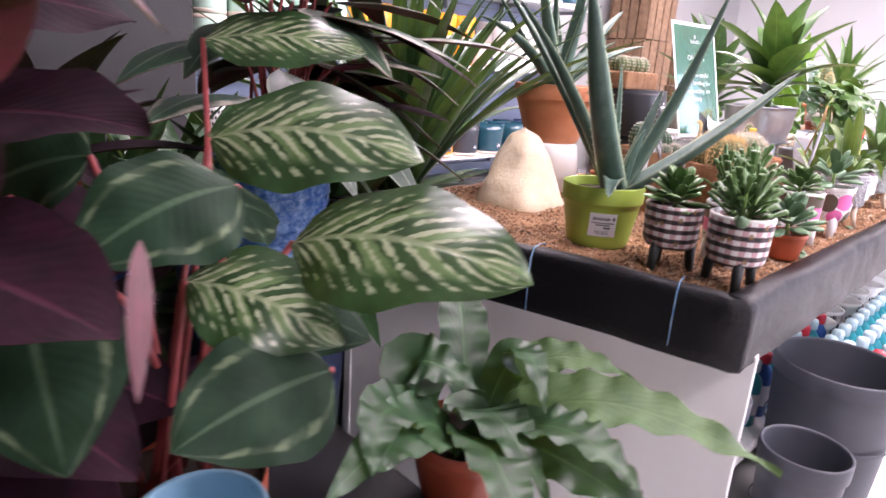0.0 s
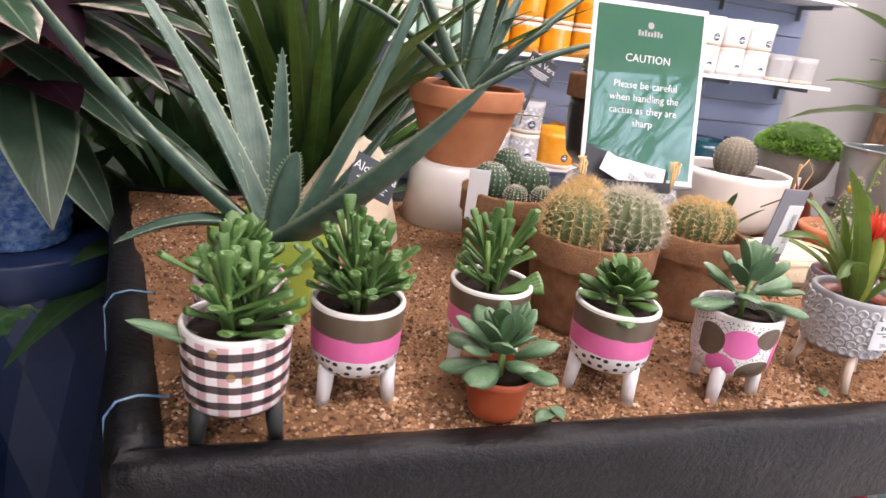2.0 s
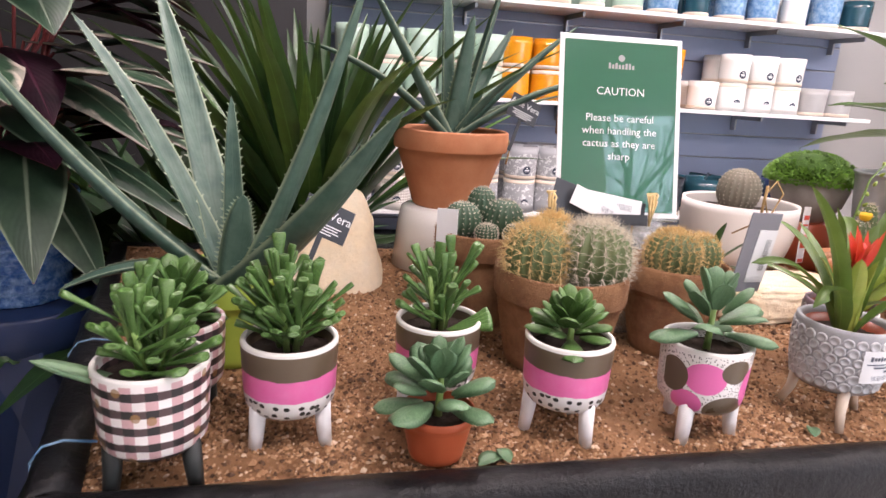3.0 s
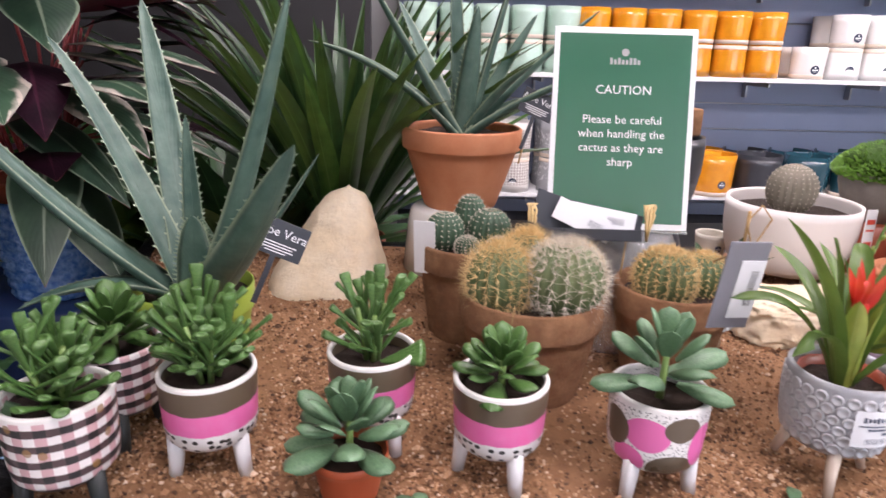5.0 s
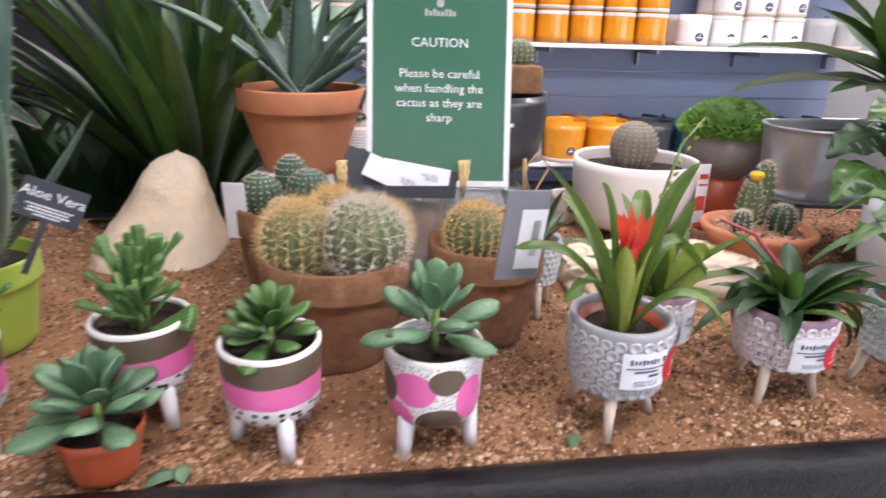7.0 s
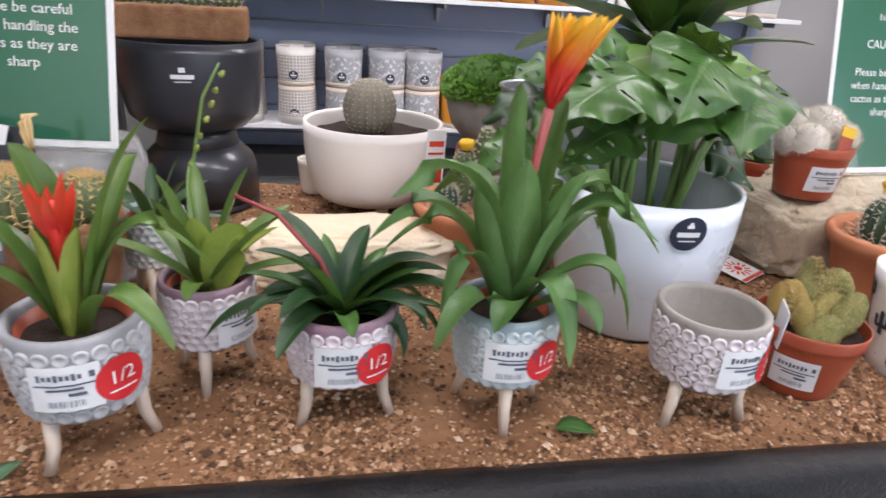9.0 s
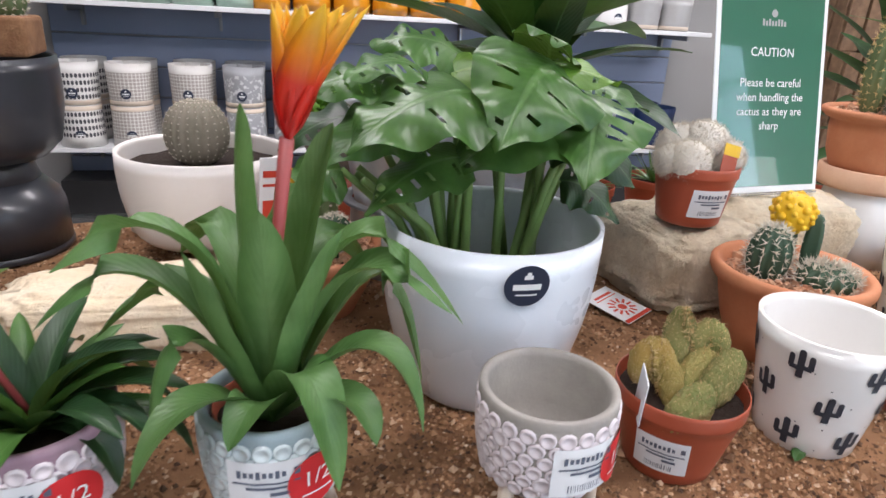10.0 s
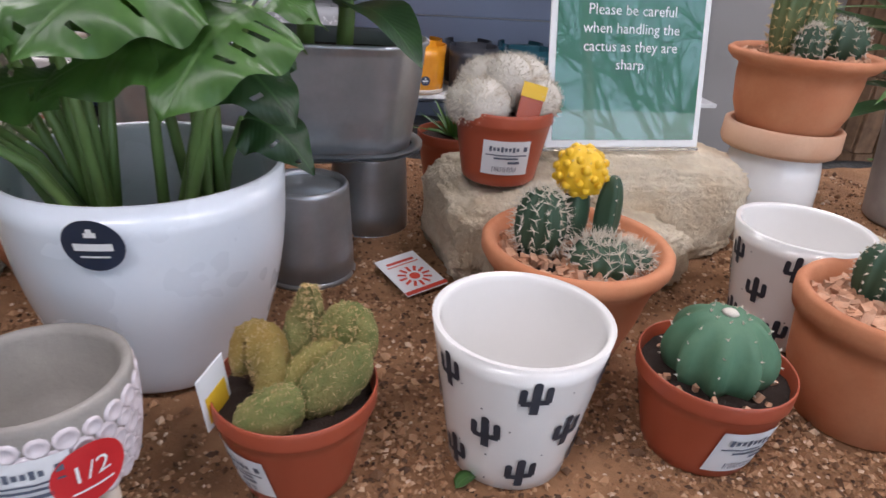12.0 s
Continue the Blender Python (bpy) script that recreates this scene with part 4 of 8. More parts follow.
def grains():
    rng = np.random.default_rng(7)
    n = 76000
    verts, faces = [], []
    base = np.array([(1, 0, 0), (-1, 0, 0), (0, 1, 0), (0, -1, 0), (0, 0, 1), (0, 0, -1)], float)
    fs = [(0, 2, 4), (2, 1, 4), (1, 3, 4), (3, 0, 4), (2, 0, 5), (1, 2, 5), (3, 1, 5), (0, 3, 5)]
    k = 0
    while k < n:
        x = rng.uniform(-0.75, 2.2)
        y = -0.035 + 0.885 * rng.random() ** 1.6
        if not inside(x, y):
            continue
        dense = noise.noise(Vector((x * 6, y * 6, 9)))
        if dense < -0.05 and rng.random() < 0.6:
            continue
        s = rng.uniform(0.0013, 0.0034) if rng.random() < 0.93 else rng.uniform(0.0034, 0.0062)
        sc = rng.uniform(0.6, 1.3, 3) * s
        sc[2] *= 0.75
        a = rng.uniform(0, 2 * math.pi)
        c, q = math.cos(a), math.sin(a)
        p = base * sc * rng.uniform(0.8, 1.2, (6, 1))
        p = np.stack([p[:, 0] * c - p[:, 1] * q, p[:, 0] * q + p[:, 1] * c, p[:, 2]], 1) + (x, y, sand_height(x, y) + sc[2] * 0.5)
        o = len(verts)
        verts.extend(map(tuple, p))
        faces.extend(tuple(i + o for i in f) for f in fs)
        k += 1
    me = bpy.data.meshes.new("gravel")
    me.from_pydata(verts, [], faces)
    me.materials.append(GRAIN)
    return tagged(new("gravel", me), "fine tan and brown gravel grains lying on sand", "gravel", kind="stuff")


grains()

# ---- pots ----


def legs3(t, r, lh, azs, mat, top=0.0085, foot=0.006, splay=1.0, label=""):
    for a in azs:
        c, s = math.cos(radians(a)), math.sin(radians(a))
        p = [Vector((c * r * 0.74, s * r * 0.74, lh + 0.014)), Vector((c * r * 0.79, s * r * 0.79, lh * 0.5)), Vector((c * r * 0.84 * splay, s * r * 0.84 * splay, -0.002))]
        part("leg", tube(p, [top, (top + foot) / 2, foot], 12), mat, t, label)


def soil_disc(t, r, z, mat=None, name="soil"):
    bm = bmesh.new()
    rings = [[bm.verts.new((0, 0, z + 0.004))]]
    for k in range(1, 6):
        rr = r * k / 5
        rings.append([bm.verts.new((rr * math.cos(2 * math.pi * i / 24), rr * math.sin(2 * math.pi * i / 24), z + 0.004 * noise.noise(Vector((rr * 90, i * 1.3, z * 50))))) for i in range(24)])
    for i in range(24):
        bm.faces.new((rings[0][0], rings[1][i], rings[1][(i + 1) % 24]))
        for k in range(1, 5):
            bm.faces.new((rings[k][i], rings[k + 1][i], rings[k + 1][(i + 1) % 24], rings[k][(i + 1) % 24]))
    return part(name, bm, mat or SOIL, t)


def chips(t, r, z, n, size=0.004, seed=1):
    """Clay chips as a top dressing."""
    rnd = random.Random(seed)
    bm = bmesh.new()
    for _ in range(n):
        a, q = rnd.uniform(0, 6.28), r * math.sqrt(rnd.random())
        s = size * rnd.uniform(0.6, 1.3)
        o = Vector((q * math.cos(a), q * math.sin(a), z + rnd.uniform(0, 0.003)))
        rot = Euler((rnd.uniform(0, 3), rnd.uniform(0, 3), rnd.uniform(0, 3))).to_matrix()
        vs = [bm.verts.new(o + rot @ Vector((x * s * rnd.uniform(0.7, 1.2), y * s * rnd.uniform(0.6, 1.1), w * s * 0.55))) for x in (-1, 1) for y in (-1, 1) for w in (-1, 1)]
        for f in ((0, 1, 3, 2), (4, 6, 7, 5), (0, 4, 5, 1), (2, 3, 7, 6), (0, 2, 6, 4), (1, 5, 7, 3)):
            bm.faces.new([vs[i] for i in f])
    ob = part("chip_dressing", bm, CHIPS, t, "loose terracotta-coloured chips", smooth=False)
    ob["kind"] = "stuff"
    return ob


def tripod(t, r, h, lh, mat, legm, azs, taper=0.94, wall=0.006, leg=(0.0085, 0.0062), inner=None):
    prof = [(0, lh + 0.002), (r * taper * 0.55, lh + 0.001), (r * taper * 0.86, lh + 0.004), (r * taper * 0.97, lh + 0.011)]
    for i in range(1, 7):
        k = i / 6
        prof.append((r * (taper + (1 - taper) * k), lh + 0.011 + (h - lh - 0.014) * k))
    prof += [(r - wall * 0.1, h - 0.001), (r - wall * 0.5, h), (r - wall * 0.9, h - 0.001), (r - wall, h - 0.005), (r * taper - wall, h * 0.62), (0, h * 0.6)]
    b = part("pot_body", lathe(prof, 48), mat, t)
    legs3(t, r, lh, azs, legm, *leg)
    soil_disc(t, r - wall - 0.001, h - 0.017)
    return b


def r_lin(r0, r1, h):
    return lambda z: r0 + (r1 - r0) * max(0, min(1, z / h))


def relief(t, r_at, z0, z1, rows, n, mat, size):
    """Raised rings in staggered rows round a pot."""
    bm = bmesh.new()
    rnd = random.Random(3)
    for j in range(rows):
        z = z0 + (z1 - z0) * (j + 0.5) / rows
        for i in range(n):
            a = 2 * math.pi * (i + 0.5 * (j % 2)) / n
            k = size * rnd.uniform(0.82, 1.08)
            R = r_at(z)
            loops = []
            for rad, lift in ((1.0, -0.0004), (0.88, 0.0019), (0.66, 0.0019), (0.5, 0.0003), (0.0, 0.0001)):
                if rad == 0:
                    loops.append([bm.verts.new(((R + lift) * math.cos(a), (R + lift) * math.sin(a), z))])
                    continue
                ring = []
                for q in range(10):
                    b_ = 2 * math.pi * q / 10
                    aa = a + math.cos(b_) * rad * k / R
                    zz = z + math.sin(b_) * rad * k
                    rr = r_at(zz) + lift
                    ring.append(bm.verts.new((rr * math.cos(aa), rr * math.sin(aa), zz)))
                loops.append(ring)
            for A, B in zip(loops, loops[1:]):
                for q in range(10):
                    if len(B) == 1:
                        bm.faces.new((A[q], A[(q + 1) % 10], B[0]))
                    else:
                        bm.faces.new((A[q], A[(q + 1) % 10], B[(q + 1) % 10], B[q]))
    part("relief", bm, mat, t, "raised ring pattern")["kind"] = "stuff"


def price_label(t, r_at, h, az, w=0.045, hh=0.034, seed=0, z=0.0012, half=0, name_bar=True):
    lb = part("price_label", wrap(sheet(w, hh, 0, h, z, 10, 3), r_at, az), PAPER, t, "white printed price label")
    rows = [(-w * 0.33 + w * 0.078 * k, h + hh * 0.27, w * 0.05, hh * (0.15 if k % 3 == 0 else 0.10)) for k in range(8)] + [(w * 0.38, h + hh * 0.28, w * 0.08, hh * 0.14), (0, h + hh * 0.09, w * 0.84, hh * 0.035), (0, h + hh * 0.0, w * 0.5, hh * 0.05), (w * 0.16, h - hh * 0.12, w * 0.24, hh * 0.07)]
    rows += code_bars(0, h - hh * 0.32, w * 0.5, hh * 0.15, seed)
    part("print", wrap(shift(bars(rows), Matrix.Translation((0, 0, z))), r_at, az), LABEL_INK, lb)
    if half:
        off = half
        st = part("sale_sticker", wrap(sheet(0.044, 0.044, off, h - 0.002, z + 0.0012, round_=True), r_at, az), RED_ST, t, "round red half-price sticker")
        tx = shift(text_bm("1/2", 0.0185, 0.0), Matrix.Translation((off, h - 0.005, z + 0.0022)))
        merge(tx, shift(sheet(0.024, 0.0016, off, h - 0.0125, 0, 4, 1), Matrix.Translation((0, 0, z + 0.0022))))
        part("figures", wrap(tx, r_at, az), WHITE_PR, st)


def hex_pot(x, y, tone, r, h, name, label, az_front=-90, lab_az=-75, half=0.027, lh=0.045, filled=True, seed=0):
    t = thing(name, pose(x, y, H), label, "potted plant" if filled else "plant pot", "embossed tripod pots")
    body = lathe([(0, lh + 0.001), (r * 0.5, lh), (r * 0.80, lh + 0.004), (r * 0.90, lh + 0.016), (r * 0.955, lh + 0.034), (r * 0.985, lh + 0.055), (r * 0.99, h - 0.006), (r * 0.985, h - 0.001), (r * 0.95, h), (r * 0.88, h - 0.001), (r * 0.855, h - 0.006), (r * 0.83, h - 0.05), (r * 0.6, h - 0.066), (0, h - 0.068)], 48)
    part("pot_body", body, HEX_M[tone] if filled else CONCRETE, t)
    ra = lambda z: r * (0.90 + 0.055 * (z - lh - 0.016) / 0.018 if z < lh + 0.034 else min(0.99, 0.955 + 0.03 * (z - lh - 0.034) / 0.021))
    relief(t, ra, lh + 0.010, h - 0.010, 6, 24, HEX_RING[tone], 0.0078)
    legs3(t, r, lh, (az_front, az_front + 120, az_front - 120), LEG_WOOD, 0.0075, 0.0048, 1.12, "pale wooden leg")
    price_label(t, lambda z: r * 0.99 + 0.0016, h - 0.043, radians(lab_az), 0.056, 0.044, seed, 0.0008, half)
    if filled:
        soil_disc(t, r * 0.84, h - 0.02)
        part("inner_pot", lathe([(r * 0.70, h - 0.03), (r * 0.78, h - 0.008), (r * 0.80, h - 0.008), (r * 0.80, h - 0.011), (r * 0.74, h - 0.03)], 32), PLASTIC_R, t, "red-brown plastic inner pot")
    return t


def clay_pot(t, r0, r1, h, mat, lip=0.006, lip_h=0.03, wall=0.008, fill=None, seg=56):
    part("pot_body", lathe(vessel(r0, r1, h, wall, 0.004, lip, lip_h), seg), mat, t)
    if fill is not None:
        soil_disc(t, r1 - lip - wall + 0.001, h - fill)


def nursery(t, r0, r1, h, mat, fill=0.012):
    """Thin plastic pot with a ribbed collar."""
    part("pot_body", lathe(vessel(r0, r1, h, 0.002, 0.003, 0.0022, h * 0.2), 40), mat, t)
    soil_disc(t, r1 - 0.004, h - fill)


# ---- plants ----


def frame_to(p, d, up=(0, 0, 1), s=(1, 1, 1)):
    """Pose whose +z runs along d."""
    d = Vector(d).normalized()
    x = Vector(up).cross(d)
    x = x.normalized() if x.length > 1e-4 else Vector((1, 0, 0))
    y = d.cross(x)
    m = Matrix((x, y, d)).transposed().to_4x4()
    return Matrix.Translation(p) @ m @ Matrix.Diagonal((*s, 1))


FINGER = mesh_of(lathe([(0.045, 0), (0.06, 0.3), (0.085, 0.68), (0.13, 0.90), (0.118, 0.975), (0.06, 0.97), (0, 0.93)], 9), "finger_leaf")
bm = blade((0, 0, 0), (0, 0.06, 0.5), (0, 0.0, 1), 0.60, up=(0, -1, 0), shape="spoon", nu=10, nv=3, cup=0.18, thick=0.09)
PADDLE = mesh_of(bm, "paddle_leaf")
FINGER.materials.append(SUCC_L), PADDLE.materials.append(JADE_L)
PADDLE_D = PADDLE.copy()
PADDLE_D.materials.clear()
PADDLE_D.materials.append(SUCC_L)


def gollum(t, z, r, n, length, seed):
    rnd = random.Random(seed)
    stems = []
    for k in range(5):
        a = k * 2.4 + seed
        q = r * 0.45
        p0 = Vector((q * 0.4 * math.cos(a), q * 0.4 * math.sin(a), z))
        p2 = Vector((q * math.cos(a), q * math.sin(a), z + length * rnd.uniform(0.55, 1.0)))
        stems.append((p0, p2))
        part("stem", tube([p0, p0.lerp(p2, 0.5) + Vector((0, 0, 0.004)), p2], [0.004, 0.0035, 0.003], 6), STEM_G, t)
    for i in range(n):
        p0, p2 = stems[i % 5]
        f = rnd.uniform(0.02, 0.85)
        p = p0.lerp(p2, f)
        a = rnd.uniform(0, 6.28)
        el = rnd.uniform(0.5, 1.4) * (0.72 + 0.5 * f)
        d = Vector((math.cos(a) * math.cos(el), math.sin(a) * math.cos(el), math.sin(el))) + Vector((p.x, p.y, 0)) * 7
        L = length * rnd.uniform(0.62, 0.95)
        w = rnd.uniform(0.038, 0.058)
        part("leaf", FINGER, None, t, m=frame_to(p, d, s=(w * 1.12, w * rnd.uniform(0.5, 0.75), L)))


def jade(t, z, r, n, length, seed, mesh=None, flat=0.5):
    rnd = random.Random(seed)
    part("stem", tube([(0, 0, z - 0.004), (0.002, 0.001, z + length * 0.9)], [0.005, 0.003], 6), STEM_G, t)
    for i in range(n):
        a = i * 2.39996 + seed
        k = (i + 0.5) / n
        el = radians(-5 + 80 * k ** 0.9) + rnd.uniform(-0.2, 0.2)
        zz = z + length * 0.25 + length * 0.75 * k
        d = Vector((math.cos(a) * math.cos(el), math.sin(a) * math.cos(el), math.sin(el)))
        L = length * rnd.uniform(0.75, 1.1) * (1.0 - 0.35 * k)
        p = Vector((d.x * r * 0.25, d.y * r * 0.25, zz))
        part("leaf", mesh or PADDLE, None, t, m=frame_to(p, d, s=(L * rnd.uniform(0.9, 1.15), L, L)))


def ball(t, c, r, h, ribs, mat, spine_mat, spine=0.012, per=9, each=6, seed=0, depth=0.12, parent_name="cactus_body", sw=0.00075, crown=None, spread=0.9):
    """Ribbed globe cactus with radiating spines at each areole."""
    rnd = random.Random(seed)
    prof_n, seg = 16, ribs * 4
    bm = bmesh.new()
    rings = []
    for i in range(prof_n + 1):
        ph = math.pi * (0.06 + 0.94 * i / prof_n)
        rr, zz = r * math.sin(ph) ** 0.85 if math.sin(ph) > 0 else 0, -math.cos(ph) * h * 0.5 + h * 0.5
        if i == prof_n:
            rings.append([bm.verts.new((0, 0, zz - h * 0.02))])
            continue
        ring = []
        for k in range(seg):
            a = 2 * math.pi * k / seg
            q = rr * (1 + depth * (math.cos(a * ribs) - 1) * 0.5 * min(1, math.sin(ph) * 1.3))
            ring.append(bm.verts.new((q * math.cos(a), q * math.sin(a), zz)))
        rings.append(ring)
    for A, B in zip(rings, rings[1:]):
        for k in range(seg):
            j = (k + 1) % seg
            bm.faces.new((A[k], A[j], B[0]) if len(B) == 1 else (A[k], A[j], B[j], B[k]))
    m = Matrix.Translation(c)
    body = part(parent_name, shift(bm, m), mat, t)
    sv, sf = [], []
    for k in range(ribs):
        a = 2 * math.pi * k / ribs
        for i in range(per):
            ph = math.pi * (0.22 + 0.76 * (i + 0.5) / per)
            rr, zz = r * max(0, math.sin(ph)) ** 0.85, -math.cos(ph) * h * 0.5 + h * 0.5
            p = Vector((rr * math.cos(a), rr * math.sin(a), zz)) + Vector(c)
            nrm = Vector((math.cos(a) * math.sin(ph), math.sin(a) * math.sin(ph), -math.cos(ph) * r / (h * 0.5)))
            for s in range(each):
                d = (nrm.normalized() + Vector((rnd.gauss(0, spread), rnd.gauss(0, spread), rnd.gauss(0, spread)))).normalized()
                if d.dot(nrm) < 0.05:
                    d = (d + nrm).normalized()
                L = spine * rnd.uniform(0.6, 1.25)
                o = d.orthogonal().normalized() * sw
                o2 = d.cross(o)
                b = len(sv)
                sv += [tuple(p + o), tuple(p - o * 0.5 + o2), tuple(p - o * 0.5 - o2), tuple(p + d * L)]
                sf += [(b, b + 1, b + 3), (b + 1, b + 2, b + 3), (b + 2, b, b + 3)]
    me = bpy.data.meshes.new("spines")
    me.from_pydata(sv, [], sf)
    sp = part("spine_cover", me, spine_mat, body)
    sp["kind"] = "stuff"
    if crown:
        part("crown", shift(lathe([(0, 0), (r * 0.32, 0.0), (r * 0.26, r * 0.09), (0, r * 0.12)], 14), Matrix.Translation(Vector(c) + Vector((0, 0, h * 0.95)))), crown, body)
    return body


def strap_rosette(t, z, n, length, width, mat, seed, el=(15, 80), droop=0.5, shape="strap", name="leaf", r0=0.006, cup=0.35, twist=0.0, az0=0.0, clear=None):
    rnd = random.Random(seed)
    for i in range(n):
        a = az0 + i * 2.39996 + rnd.uniform(-0.2, 0.2)
        if clear and clear[0] < math.degrees(a) % 360 < clear[1]:
            a += 0.9
        k = i / max(1, n - 1)
        e = radians(el[0] + (el[1] - el[0]) * k) + rnd.uniform(-0.08, 0.08)
        L = length * rnd.uniform(0.8, 1.1) * (1 - 0.25 * k)
        hd = Vector((math.cos(a), math.sin(a), 0))
        p0 = hd * r0 + Vector((0, 0, z))
        p1 = p0 + hd * (L * 0.55 * math.cos(e)) + Vector((0, 0, L * 0.55 * math.sin(e)))
        e2 = e - droop * rnd.uniform(0.7, 1.3) * (1 - 0.5 * k)
        p2 = p1 + hd * (L * 0.5 * math.cos(e2)) + Vector((0, 0, L * 0.5 * math.sin(e2)))
        side = Vector((0, 0, 1)) if e < 1.3 else -hd
        part(name, blade(p0, p1, p2, width * rnd.uniform(0.85, 1.1), side, shape, 12, 2, cup=cup, seed=i), mat, t)


def fleshy(t, base, tips, width, mat=None, lift=0.10, thick=0.012, name="leaf"):
    """Aloe leaves from a shared base to given tips (in the plant's own space), toothed."""
    for i, (tx, ty, tz, w, k) in enumerate(tips):
        p2 = Vector((tx, ty, tz))
        b = Vector(base)
        hd = Vector((tx - b.x, ty - b.y, 0))
        hd = hd.normalized() if hd.length > 0.01 else Vector((0, -1, 0))
        p0 = b + hd * 0.012
        p1 = p0.lerp(p2, 0.5) + Vector((0, 0, k)) - hd * k * 0.2
        d = p2 - p0
        up = Vector((0, 0, 1)) if abs(d.normalized().z) < 0.85 else -hd
        part(name, blade(p0, p1, p2, width * w, up, "wedge", 22, 3, cup=0.35, thick=thick * w, teeth=1, seed=i), mat or ALOE_L, t)


# ---- things on the sand, along the table's front ----
def banded_pot(x, y, az, mat, legm, name, label, h=0.126, r=0.054, leg=(0.0100, 0.0075)):
    t = thing(name, pose(x, y, H), label, "potted plant", "tripod ceramic pots")
    tripod(t, r, h, 0.040, mat, legm, (az, az + 120, az - 120), leg=leg)
    return t


st1 = banded_pot(-0.479, 0.0, -27, GINGHAM, LEG_DARK, "potted_succulent", "finger-leaved succulent in a charcoal and white checked pot on dark legs", h=0.132, r=0.0545)
gollum(st1, 0.115, 0.056, 66, 0.080, 1)
part("leaf", blade((-0.02, -0.01, 0.105), (-0.055, -0.02, 0.125), (-0.095, -0.03, 0.145), 0.026, (0, 0, 1), "strap", 10, 2, cup=0.3, thick=0.006), JADE_L, st1)
st2 = banded_pot(-0.479, 0.125, -70, GINGHAM, LEG_DARK, "potted_succulent", "bushy jade succulent in a checked pot beside a lime pot", r=0.053)
jade(st2, 0.110, 0.06, 32, 0.055, 4, PADDLE_D)
p1 = banded_pot(-0.349, 0.064, -27, BANDED, LEG_WHITE, "potted_succulent", "dense finger-leaved succulent in a brown, pink and dotted white pot")
gollum(p1, 0.111, 0.062, 92, 0.076, 2)
p2 = banded_pot(-0.169, 0.115, -48, BANDED, LEG_WHITE, "potted_succulent", "sparse finger-leaved succulent in a brown, pink and dotted white pot")
gollum(p2, 0.111, 0.038, 44, 0.076, 5)
for k in range(5):
    part("leaf", FINGER, None, p2, m=frame_to(Vector((0.01, -0.005, 0.108)), (1.0, 0.1 * k - 0.45, 0.28 + 0.06 * k), s=(0.055, 0.05, 0.06)))
p3 = banded_pot(-0.020, 0.050, -68, BANDED, LEG_WHITE, "potted_succulent", "compact jade plant in a brown, pink and dotted white pot")
jade(p3, 0.110, 0.06, 30, 0.046, 2, PADDLE_D)
p4 = banded_pot(0.153, 0.030, -20, SPOTTED, LEG_WHITE, "potted_succulent", "wide-leaved jade plant in a pink and brown spotted pot")
jade(p4, 0.111, 0.07, 17, 0.068, 7, PADDLE)

rp = thing("potted_succulent", pose(-0.186, 0.010, H), "grey-green jade plant in a small orange-red plastic pot", "potted plant")
nursery(rp, 0.031, 0.042, 0.058, PLASTIC_O)
jade(rp, 0.048, 0.07, 26, 0.060, 3, PADDLE)

# big aloe in the lime pot
al = thing("potted_aloe", pose(-0.445, 0.303, H), "large toothed aloe in a lime green plastic pot", "potted plant")
part("pot_body", lathe(vessel(0.064, 0.085, 0.132, 0.003, 0.004, 0.004, 0.038), 48), LIME, al)
soil_disc(al, 0.078, 0.112)
price_label(al, r_lin(0.065, 0.0825, 0.10), 0.055, radians(-143), 0.055, 0.05, 11)
fleshy(al, (0.012, -0.02, 0.112), [(0.21, -0.267, 0.379, 1.4, -0.03), (-0.18, -0.12, 0.139, 0.8, 0.06), (-0.128, 0.235, 0.535, 1.0, 0.03), (0.185, -0.12, 0.535, 0.9, -0.05),
                                   (-0.30, -0.11, 0.49, 1.1, -0.05), (-0.212, 0.10, 0.473, 0.9, 0.04), (0.01, 0.004, 0.375, 0.6, 0.0), (0.19, 0.0, 0.327, 0.65, -0.02), (0.03, -0.06, 0.25, 1.0, 0.02)], 0.066)


def plant_tag(name, m, label, words=None, w=0.075, h=0.05, mat=None):
    t = thing(name, m, label, "plant label")
    part("card", boxed((-w / 2, -0.0006, 0), (w / 2, 0.0006, h), 0.0004, 1), mat or TAG_DARK, t, smooth=False)
    if words:
        part("title", shift(text_bm(words, h * 0.36, 0.0001), pose(0, -0.0009, h * 0.55, 90)), WHITE_PR, t, smooth=False)
    rows = [(0, h * k, w * q, 0.0016) for k, q in ((0.36, 0.72), (0.28, 0.6), (0.2, 0.66), (0.12, 0.4))]
    bm = bmesh.new()
    for x, y, a, b in rows:
        merge(bm, sheet(a, b, x, y, 0.001, 2, 1))
    part("print", shift(bm, pose(0, 0, 0, 90)), WHITE_PR, t, smooth=False)
    part("stake", boxed((-0.004, -0.0005, -0.07), (0.004, 0.0005, 0.001)), mat or TAG_DARK, t, smooth=False)
    return t


plant_tag("plant_label", pose(-0.316, 0.257, H + 0.192, -12, 26, 14), "black plant label reading Aloe Vera in white script", "Aloe Vera")
plant_tag("plant_label", pose(0.112, 0.715, H + 0.342, -8, 22, 8), "black plant label reading Aloe Vera stuck in a clay pot", "Aloe Vera")

# red bromeliad and the embossed pots
h1 = hex_pot(0.373, 0.054, "grey", 0.059, 0.138, "potted_bromeliad", "bromeliad with a red centre in a grey embossed tripod pot", -114, -82, 0.044, seed=1)


